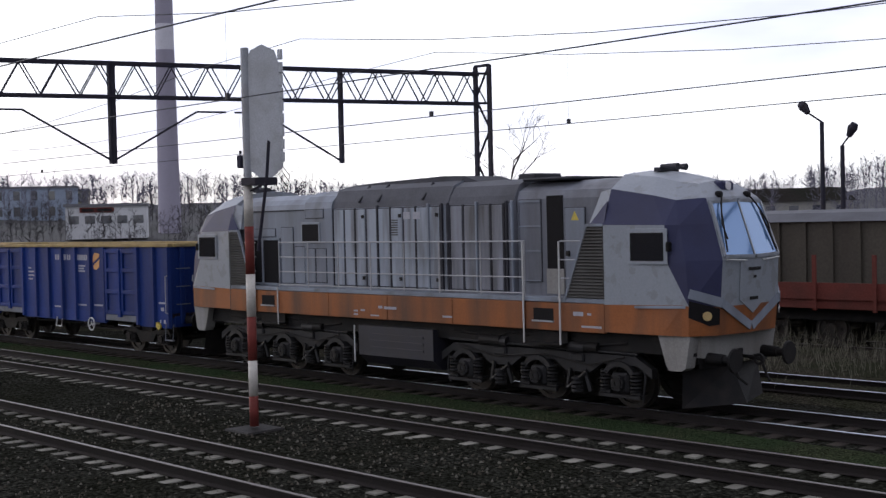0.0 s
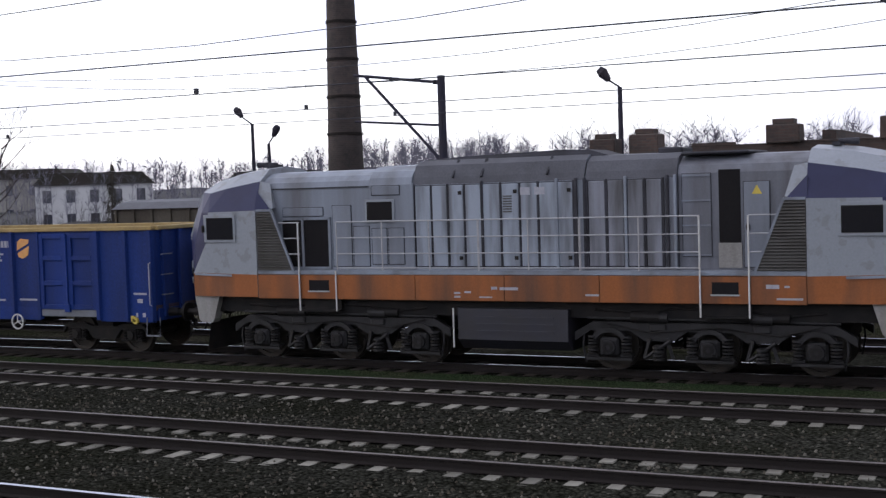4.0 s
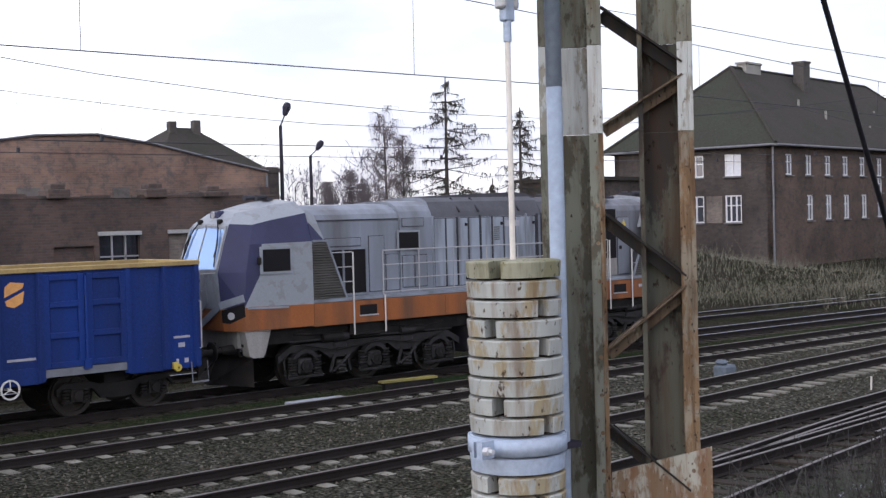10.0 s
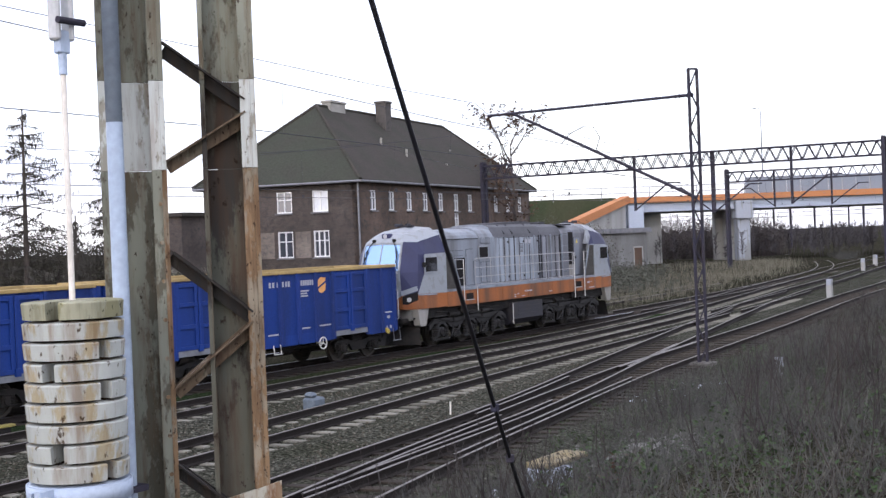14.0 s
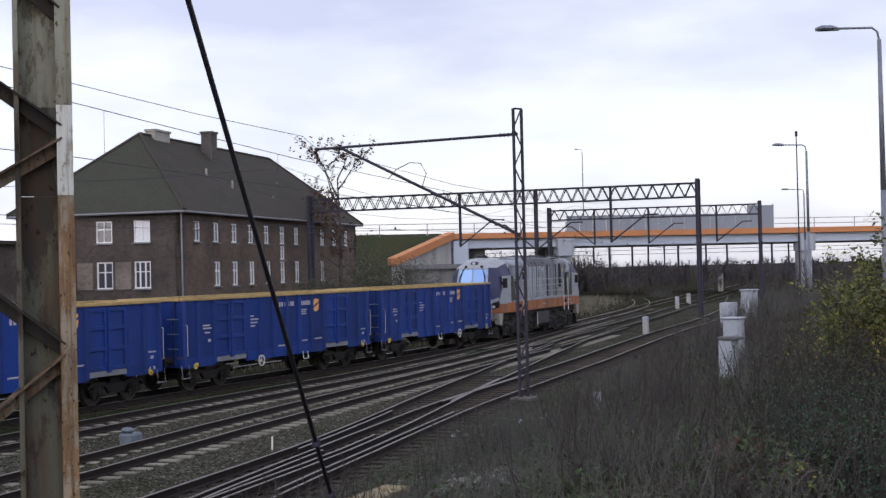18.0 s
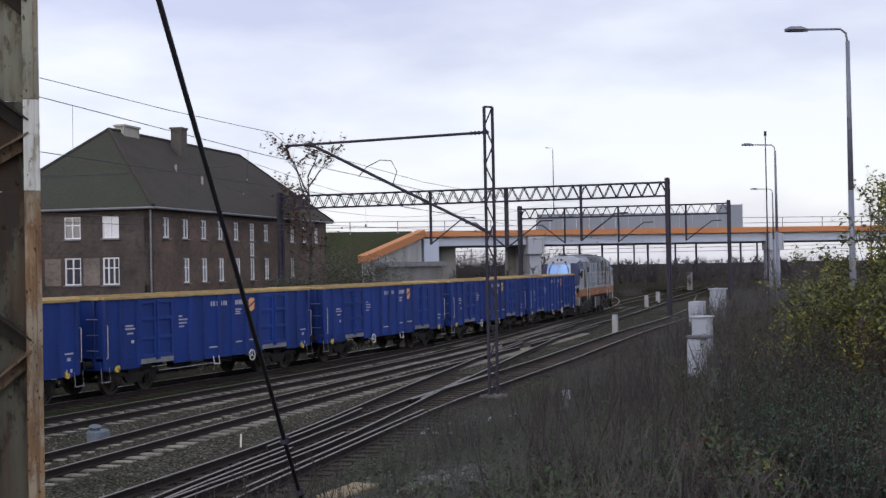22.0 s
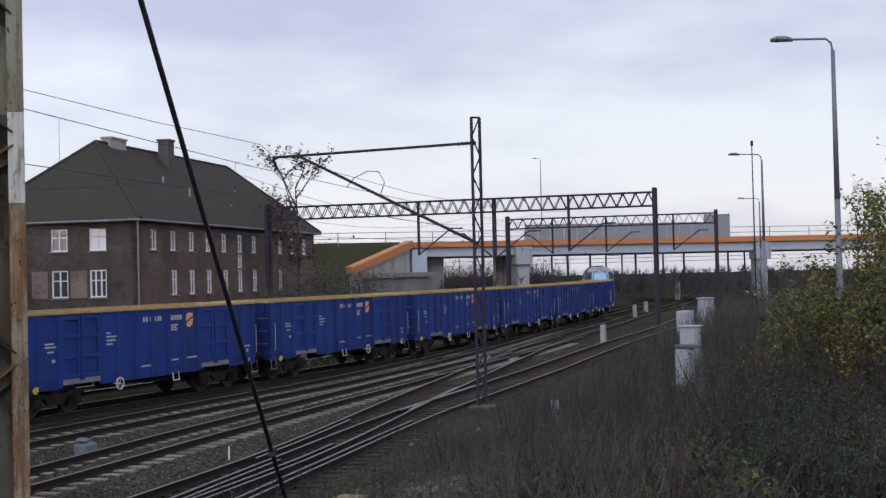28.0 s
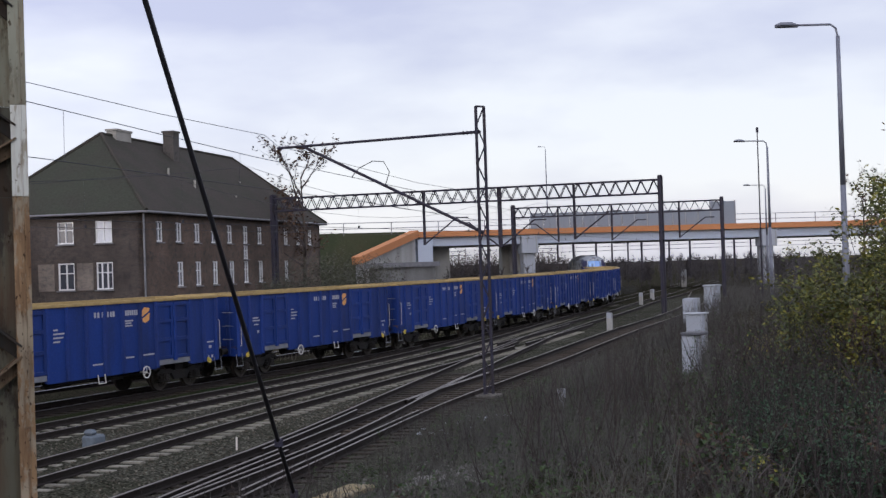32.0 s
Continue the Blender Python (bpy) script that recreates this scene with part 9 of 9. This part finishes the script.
def rubble(name, x0, x1, y0, y1, count, sizes, heap, seed, label, material):
    """Broken stones lying loose or heaped, one sheet of stuff."""
    r = random.Random(seed)
    sh = Shape()
    for i in range(count):
        x, y = r.uniform(x0, x1), r.uniform(y0, y1)
        u, v = (x - (x0 + x1) / 2) / (x1 - x0) * 2, (y - (y0 + y1) / 2) / (y1 - y0) * 2
        if u * u + v * v > 1 and heap:
            continue
        z = bank(x, y) - 0.27 + heap * max(0.0, 1 - u * u - v * v)
        q = r.uniform(*sizes)
        verts = [Vector((a, b, c)) for c in (-1, 1) for b in (-1, 1) for a in (-1, 1)]
        turn = Euler((r.uniform(0, 6), r.uniform(0, 6), r.uniform(0, 6))).to_matrix()
        sh.add([turn @ Vector((p.x * q * r.uniform(0.5, 1.0), p.y * q * r.uniform(0.5, 1.0), p.z * q * r.uniform(0.35, 0.8))) + Vector((x, y, z)) for p in verts],
               [(0, 2, 3, 1), (4, 5, 7, 6), (0, 1, 5, 4), (2, 6, 7, 3), (0, 4, 6, 2), (1, 3, 7, 5)], 1 if r.random() < 0.3 else 0)
    return tagged(new(name, sh.mesh(name, material)), label, "rubble", kind="stuff")


RUBBLE = mat("grey_broken_stone", (0.15, 0.15, 0.145), 0.9, 0, (0.06, 0.058, 0.05), 0.7, 2.5, 30, 0.4)
RUBBLE_DARK = mat("dirty_broken_stone", (0.06, 0.055, 0.048), 0.95, 0, (0.03, 0.03, 0.025), 0.7, 2.5, 30, 0.4)
RUBBLE_WHITE = mat("whitewashed_stone", (0.36, 0.40, 0.46), 0.85, 0, (0.15, 0.15, 0.15), 0.8, 5.0, 30, 0.3)
rubble("rubble_heap", 15.6, 19.6, 7.0, 9.0, 420, (0.05, 0.13), 0.3, 31, "heap of grey broken stones on the bank", [RUBBLE, RUBBLE_DARK])
rubble("shoulder_stones", 13.0, 27.0, 10.0, 12.6, 1500, (0.025, 0.06), 0.0, 32, "pale loose gravel beside the turnout", [RUBBLE, RUBBLE_DARK])
rubble("whitewashed_stones", 16.0, 18.3, 10.4, 11.2, 60, (0.06, 0.14), 0.0, 33, "whitewashed stones lying beside the turnout", [RUBBLE_WHITE, RUBBLE])
def ballast_stones(x0, x1, y0, y1, count, seed):
    r = random.Random(seed)
    sh = Shape()
    for i in range(count):
        x, y = on_track(r.uniform(x0, x1), r.uniform(y0, y1), False)[:2]
        q = r.uniform(0.018, 0.042)
        a = r.uniform(0, 6.28)
        c, d = math.cos(a) * q, math.sin(a) * q
        z = -0.2
        sh.add([(x + c, y + d, z), (x - d * 0.8, y + c * 0.8, z), (x - c, y - d, z), (x + d * 0.7, y - c * 0.7, z), (x + c * 0.3, y + d * 0.2, z + q * r.uniform(0.7, 1.3)), (x - c * 0.4, y - d * 0.3, z + q * r.uniform(0.6, 1.2))],
               [(0, 1, 4), (1, 5, 4), (1, 2, 5), (2, 3, 5), (3, 4, 5), (3, 0, 4)], 1 if r.random() < 0.35 else 0)
    return tagged(new("ballast_stones", sh.mesh("ballast_stones", [BALLAST_DARK, BALLAST_PALE], fix=False)), "loose brown and grey stones on the ballast", "ballast", kind="stuff")


BALLAST_DARK = mat("brown_ballast_stone", (0.06, 0.052, 0.040), 0.95, 0, (0.03, 0.027, 0.022), 0.7, 1.2, 30, 0.0, grain=0.4)
BALLAST_PALE = mat("grey_ballast_stone", (0.12, 0.112, 0.095), 0.95, 0, (0.06, 0.055, 0.045), 0.7, 1.2, 30, 0.0, grain=0.4)
ballast_stones(-34, 4, 14.0, 21.6, 6500, 41)
ballast_stones(4, 44, 13.8, 22.0, 9000, 42)
rubble("line_stones", 29.0, 33.5, 12.6, 14.0, 40, (0.05, 0.12), 0.0, 34, "pale stones lying at the foot of the bank", [RUBBLE_WHITE, RUBBLE])


def leafy_bush(base, h, w, seed, label, leaf, count=2600, size=0.037, spread=0.075, other=LEAF_BROWN):
    """A rounded tangle of thin stems with many small leaves held inside a lumpy outline."""
    rng = random.Random(seed)
    t = thing("bush", label, "bush", "leafy bushes")
    base = Vector(base)
    stems, leaves = Shape(), Shape()
    tips = []
    for k in range(46):
        a, f = rng.uniform(0, 6.283), math.sqrt(rng.random())
        reach = w * f
        top = h * (1 - 0.55 * f ** 2.2) * rng.uniform(0.72, 1.04)
        p = base + Vector((math.cos(a), math.sin(a), 0)) * reach * 0.35
        e = base + Vector((math.cos(a) * reach, math.sin(a) * reach, top))
        mid = p.lerp(e, 0.55) + Vector((rng.gauss(0, 0.1), rng.gauss(0, 0.1), 0.12 * h))
        stems.tube(p, mid, 0.014, 0.009, n=4, caps=False).tube(mid, e, 0.009, 0.004, n=3, caps=False)
        tips.append((p, mid, e))
        for j in range(7):
            o = mid.lerp(e, rng.random()) if rng.random() < 0.65 else p.lerp(mid, rng.uniform(0.3, 1))
            q = o + Vector((rng.gauss(0, 1), rng.gauss(0, 1), rng.uniform(-0.2, 0.9))).normalized() * h * rng.uniform(0.08, 0.2)
            stems.spike(o, q, 0.006)
            tips.append((o, o.lerp(q, 0.5), q))
    for k in range(count):
        p, mid, e = tips[rng.randrange(len(tips))]
        o = mid.lerp(e, rng.random()) + Vector((rng.gauss(0, 1), rng.gauss(0, 1), rng.gauss(0, 1))) * spread
        z = size * rng.uniform(0.6, 1.25)
        u, v = rnd_dir(rng, rng.uniform(-1, 1)) * z, rnd_dir(rng, rng.uniform(-1, 1)) * z * 0.6
        leaves.add([o - u, o + v, o + u, o - v], [(0, 1, 2, 3)], 1 if rng.random() < 0.3 else 0)
    part("stem_tangle", stems, TWIG, t, "bare thin stems")
    tagged(part("leaves", leaves.mesh("leaves", [leaf, other], fix=False), None, t), kind="stuff")


p = to(11.6, 0, 43)
leafy_bush((p.x, p.y, 5.2), 1.9, 2.5, 7, "brown-leaved bush growing on the roofless brick range", LEAF_BROWN, 4200, 0.07)
for az, d, h, w in ((37.4, 68, 3.3, 1.3), (38.6, 65, 3.7, 1.5), (40.0, 66, 3.9, 1.6), (41.5, 65, 3.6, 1.5), (42.8, 66, 3.8, 1.5)):
    p = to(az, 0, d)
    leafy_bush((p.x, p.y, far_rise(p.x, p.y) - 0.2), h, w, int(az * 10), "olive-brown bush below the larches", LEAF_DRY, 4200, 0.06, 0.24, LEAF_DRY)
for az, d, h, w, leaf, n, label in (
        (85.6, 21.0, 3.7, 1.7, LEAF_OLIVE, 19000, "large bush with yellowing autumn leaves on the bank"),
        (88.8, 18.0, 3.6, 1.8, LEAF_OLIVE, 19000, "large bush with green and yellow leaves"),
        (83.0, 27.0, 2.3, 1.1, LEAF_OLIVE, 6000, "tangled yellow-green bush on the bank"),
        (87.0, 14.5, 1.0, 1.0, LEAF_GREEN, 1100, "low green bush among the weeds"),
        (82.8, 13.0, 0.7, 0.6, LEAF_GREEN, 420, "low leafy green shrub on the bank"),
        (78.5, 12.0, 0.6, 0.5, LEAF_GREEN, 500, "small green bramble among dry weeds"),
        (87.4, 11.0, 0.8, 0.7, LEAF_GREEN, 450, "low leafy green shrub on the bank"),
        (84.8, 19.0, 1.9, 0.5, LEAF_YELLOW, 2200, "yellow-leaved low bush in front of the olive one"),
        (79.9, 11.6, 0.42, 0.22, LEAF_OLIVE, 130, "small yellow-green sapling among dry weeds"),
        (64.5, 15.0, 0.5, 0.4, LEAF_GREEN, 300, "small green bramble among dry weeds"),
        (80.5, 31.0, 1.1, 0.8, LEAF_YELLOW, 700, "small yellowing shrub beside the cabinets")):
    p = to(az, 0, d)
    leafy_bush((p.x, p.y, bank(p.x, p.y) - 0.3), h, w, int(az * 10), label, leaf, n, other=LEAF_YELLOW if leaf is LEAF_OLIVE else LEAF_BROWN)

# brush along the line towards the bridge, and behind its first span
spots = []
for i in range(430):
    x = rng.uniform(58, 165)
    y = float(np.interp(x, [p[0] for p in T4_LINE], [p[1] for p in T4_LINE])) - 3.0 - abs(rng.gauss(0, 9))
    spots.append((x, y, -0.25, rng.uniform(0.5, 1.9), 0.9))
for i in range(170):
    x = rng.uniform(112, 165)
    y0, y1 = float(np.interp(x, MAIN_LINE[0], MAIN_LINE[1])) + 2.6, float(np.interp(x, LEAVING_LINE[0], LEAVING_LINE[1])) - 3.2
    if y1 > y0:
        spots.append((x, rng.uniform(y0, y1), -0.25, rng.uniform(0.4, 1.3), 0.6))
for az, d, h in ((77.2, 44.6, 1.0), (77.7, 44.8, 1.1), (78.2, 45.0, 1.2), (76.8, 53.6, 1.3), (77.3, 53.8, 1.4), (77.8, 54.0, 1.4), (78.0, 60.2, 1.5), (78.5, 60.4, 1.5), (77.6, 60.0, 1.4), (76.6, 42.0, 0.9), (78.4, 42.0, 1.2), (76.4, 48.0, 1.2), (78.8, 48.0, 1.5)):
    q = to(az, 0, d)
    spots += [(q.x, q.y, 0.0, h, 0.35)] * 3
thicket("line_brush", spots, 10, "brown leafless brush beside the curving line", WEED, None, 9, "brushwood", fine=1.3)
spots = []
for i in range(160):
    q = to(rng.uniform(66.0, 71.5), 0, rng.uniform(178, 200))
    spots.append((q.x, q.y, -0.2, rng.uniform(3.0, 7.0), 1.4))
thicket("bridge_brush", spots, 11, "dark leafless brush behind the bridge", TWIG, NEEDLE, 9, "brushwood", (2, 0.14))

# brush between the train and the house, and behind the yard
spots = []
for i in range(170):
    az = rng.uniform(59.0, 66.0)
    d = rng.uniform(84, 125)
    q = to(az, 0, d)
    spots.append((q.x, q.y, -0.1, rng.uniform(0.6, 1.8), 1.4))
LEAF_GREY = mat("grey_green_leaves", (0.078, 0.082, 0.068), 0.85, 0, (0.05, 0.054, 0.043), 0.6, 0.8, 20, 0.0)
for az, d, h, w, label in ((60.7, 96, 6.0, 3.3, "large rounded grey-green bush beside the house"), (62.9, 98, 5.5, 2.9, "rounded grey-green bush beside the hut"), (58.9, 94, 3.6, 1.8, "smaller grey-green bush against the house wall")):
    p = to(az, 0, d)
    leafy_bush((p.x, p.y, -0.1), h, w, int(az * 10), label, LEAF_GREY, 7000, 0.075, 0.42, LEAF_DRY)
thicket("brushwood", spots, 4, "grey-green leafless brushwood by the house", WEED_GREY, LEAF_GREY, 9, "brushwood", (2, 0.09))
spots = []
for i in range(330):
    x, y = rng.uniform(26, 150), rng.uniform(33, 46)
    if y < 33 + 0.06 * x:
        continue
    spots.append((x, y + 0.06 * x, far_rise(x, y + 0.06 * x) - 0.1, rng.uniform(0.4, 1.0), 1.2))
for i in range(120):
    x = rng.uniform(12, 34)
    spots.append((x, rng.uniform(32.5, 37.0) + 0.05 * x, -0.1, rng.uniform(0.5, 1.15), 0.8))
thicket("yard_grass", spots, 5, "pale dry grass strip beyond the tracks", WEED_PALE, None, 11, "grass", fine=0.6)
spots = []
for i in range(1250):
    x = rng.uniform(23, 66)
    y = 33.5 + 0.05 * x + rng.random() * 30
    spots.append((x, y, far_rise(x, y) - 0.14, rng.uniform(0.2, 0.5), 1.0))
thicket("slope_grass", spots, 15, "pale straw-coloured grass on the slope beyond the yard", WEED_STRAW, None, 13, "grass", fine=0.9, lean=0.5)
spots = []
for i in range(90):
    az = rng.uniform(35, 48)
    d = rng.uniform(68, 84)
    q = to(az, 0, d)
    spots.append((q.x, q.y, far_rise(q.x, q.y) - 0.1, rng.uniform(0.5, 1.5), 1.3))
thicket("undergrowth", spots, 6, "grey leafless undergrowth below the larches", WEED_GREY, None, 9, "undergrowth")
spots = []
for i in range(420):
    x = rng.uniform(-60, -13)
    spots.append((x, rng.uniform(33.2, 41), -0.1, rng.uniform(0.35, 0.9), 1.0))
thicket("yard_grass", spots, 7, "pale dry grass between the side tracks", WEED_PALE, None, 11, "grass", fine=0.6)
spots = []
for i in range(900):
    x, y, _ = on_track(rng.uniform(44, 150), 26.57 + 3.0 + abs(rng.gauss(0, 6.0)), True)
    spots.append((x, y, -0.15, rng.uniform(0.3, 0.85), 1.1))
thicket("track_side_grass", spots, 12, "pale dry grass beside the leaving track", WEED_PALE, None, 9, "grass", fine=0.9)
spots = []
for i in range(110):
    x = rng.uniform(5, 20.5)
    spots.append((x, rng.uniform(35.5, 37.0), 0, rng.uniform(0.8, 3.2), 0.6))
thicket("climbing_brush", spots, 8, "bare brush growing against the brick range", TWIG, None, 8, "brushwood")


def hill_height(az, d):
    """The hillside that carries the town: high in the west, low in the middle, gone in the north."""
    knots = ((-80, 8.0), (-55, 8.0), (-50, 5.0), (-34, 4.5), (-29, 8.0), (-23, 7.0), (-17, 0.0))
    h = 0.0
    for (a0, h0), (a1, h1) in zip(knots, knots[1:]):
        if a0 <= az <= a1:
            h = h0 + (h1 - h0) * (az - a0) / (a1 - a0)
    return h * max(0.0, min(1.0, (d - 98) / 165)) - 0.15


def build_hill():
    rng = random.Random(77)
    rings = [96 + 12 * i for i in range(18)]
    verts, faces = [], []
    nu = 64
    for d in rings:
        for i in range(nu):
            az = -80 + 64 * i / (nu - 1)
            q = to(az, 0, d)
            verts.append((q.x, q.y, hill_height(az, d) + (rng.uniform(-0.25, 0.25) if d > 110 else -0.1)))
    for j in range(len(rings) - 1):
        for i in range(nu - 1):
            faces.append((j * nu + i, j * nu + i + 1, (j + 1) * nu + i + 1, (j + 1) * nu + i))
    tagged(new("hillside", Shape().add(verts, faces).mesh("hillside", HILL, fix=False)), "grassy hillside carrying the far town, greyed by painted haze", "hill", kind="structure")


# haze is painted into the hill: its ground colour is greyed
HILL = mat("haze_grey_hillside", (0.075, 0.074, 0.076), 0.95, 0, (0.045, 0.05, 0.046), 0.8, 0.08, 3, 0.4)
build_hill()


def far_wood(name, az0, az1, d0, d1, h0, h1, count, seed, label, material, per=16, bold=1.0, hill=False):
    """A distant bare wood: many upright sprays of twigs, one sheet of stuff."""
    rng = random.Random(seed)
    s = Shape()
    for i in range(count):
        az, dist = rng.uniform(az0, az1), rng.uniform(d0, d1)
        q = to(az, 0, dist)
        h = rng.uniform(h0, h1)
        base = hill_height(az, dist) if hill else 0.0
        s.tube((q.x, q.y, base - 0.2), (q.x, q.y, base + h * 0.8), h * 0.006, h * 0.002, n=3, caps=False)
        for k in range(per):
            f = rng.uniform(0.25, 0.95)
            o = Vector((q.x, q.y, base + h * f))
            d = Vector((rng.gauss(0, 0.8), rng.gauss(0, 0.8), 1)).normalized()
            e = o + d * h * rng.uniform(0.1, 0.3)
            s.spike(o, e, h * 0.0036 * bold)
            for j in range(3):
                a = o.lerp(e, rng.random())
                b = a + (d + Vector((rng.gauss(0, 0.5), rng.gauss(0, 0.5), 0))).normalized() * h * rng.uniform(0.05, 0.14)
                s.spike(a, b, h * 0.0026 * bold)
    return tagged(new(name, s.mesh(name, material, fix=False)), label, "woodland", kind="stuff")


# distance haze is put into this twig colour, paler and bluer than TWIG
FAR_TWIG = mat("haze_painted_far_twigs", (0.16, 0.155, 0.195), 0.95, 0, (0.11, 0.105, 0.135), 0.5, 0.3, 8, 0.0)
FAR_DARK = mat("dark_far_wood", (0.062, 0.057, 0.062), 0.95, 0, (0.042, 0.040, 0.043), 0.5, 0.3, 8, 0.0)
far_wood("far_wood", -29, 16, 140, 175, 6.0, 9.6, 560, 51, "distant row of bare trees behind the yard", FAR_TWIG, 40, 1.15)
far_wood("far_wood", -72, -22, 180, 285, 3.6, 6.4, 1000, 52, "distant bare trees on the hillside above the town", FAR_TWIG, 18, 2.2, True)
far_wood("hill_scrub", -72, -52, 120, 215, 1.6, 3.6, 420, 64, "dark scrub over the hillside", FAR_DARK, 16, 2.4, True)
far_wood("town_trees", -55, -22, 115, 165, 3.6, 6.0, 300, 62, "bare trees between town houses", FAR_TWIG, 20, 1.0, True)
far_wood("near_scrub", -72, -26, 75, 112, 1.6, 3.2, 620, 53, "dark scrub in front of the town", FAR_DARK, 20)
far_wood("horizon_wood", 62, 92, 320, 420, 2.6, 4.9, 620, 54, "dark bare woods on the horizon under the bridge", FAR_DARK, 24, 2.6)
far_wood("line_scrub", 66, 82, 150, 290, 1.6, 4.0, 480, 55, "dark scrub along the curving line", FAR_DARK, 28, 3.6)
far_wood("road_scrub", 80, 93, 60, 170, 2.0, 4.4, 260, 56, "dark scrub beside the road", FAR_DARK, 12)
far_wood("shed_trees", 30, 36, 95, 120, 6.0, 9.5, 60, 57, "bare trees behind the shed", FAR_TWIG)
# catenary masts far along the line
for i, (az, d, h) in enumerate(((72.2, 240, 9), (73.2, 260, 9.2), (73.9, 300, 9), (75.2, 250, 9.4), (76.4, 285, 9), (77.3, 255, 9.2), (79.2, 250, 9), (79.9, 290, 9), (71.5, 290, 9), (74.6, 330, 9))):
    q = to(az, 0, d)
    whole("far_mast", Shape().bar((q.x, q.y, -0.2), (q.x, q.y, h), 0.35, 0.35).bar((q.x, q.y, h - 1.2), (q.x - 2.5, q.y + 3.5, h - 0.9), 0.12, 0.12), STEEL, "dark catenary mast far along the line", "catenary mast", "far masts")
for z in (5.8, 7.4, 6.6):
    whole("far_wire", Shape().tube(to(66, 0, 255) + Vector((0, 0, z - EYE_Z)), to(84, 0, 275) + Vector((0, 0, z - EYE_Z)), 0.05, n=4), WIRE, "dark overhead wire far along the line", "wire", "far wires")

# ---- sleepers, the many small pieces ----
lay_turnout_timbers()
lay_sleepers(train_track, TRAIN_Y, -110, 150, 40, 110, True)
lay_sleepers(track_2, T2_Y, -95, 140, -42, 70)
lay_sleepers(track_3, T3_Y, -80, 72, -35, 72)
lay_sleepers(track_4, T4_Y, -40, 14, -30, 14, True)


def motions():
    """The train rolls off along the bend, each vehicle and each wheelset by itself."""
    for ob, u in TRAIN:
        rows = []
        for t in TIMES:
            s = run(t) + u
            x0, y0, _ = on_track(s - PIVOT[ob], TRAIN_Y)
            x1, y1, _ = on_track(s + PIVOT[ob], TRAIN_Y)
            rows.append((t, pose((x0 + x1) / 2, (y0 + y1) / 2, 0, 0, 0, math.degrees(math.atan2(y1 - y0, x1 - x0)))))
        walk(ob, rows)
    for ob, x, z, radius in WHEELS:
        rows, t = [], 0.0
        while t < 32.001:
            rows.append((t, pose(x, 0, z, 0, math.degrees((run(t) - run(0)) / radius), 0)))
            t += 0.1
        walk(ob, rows)


motions()
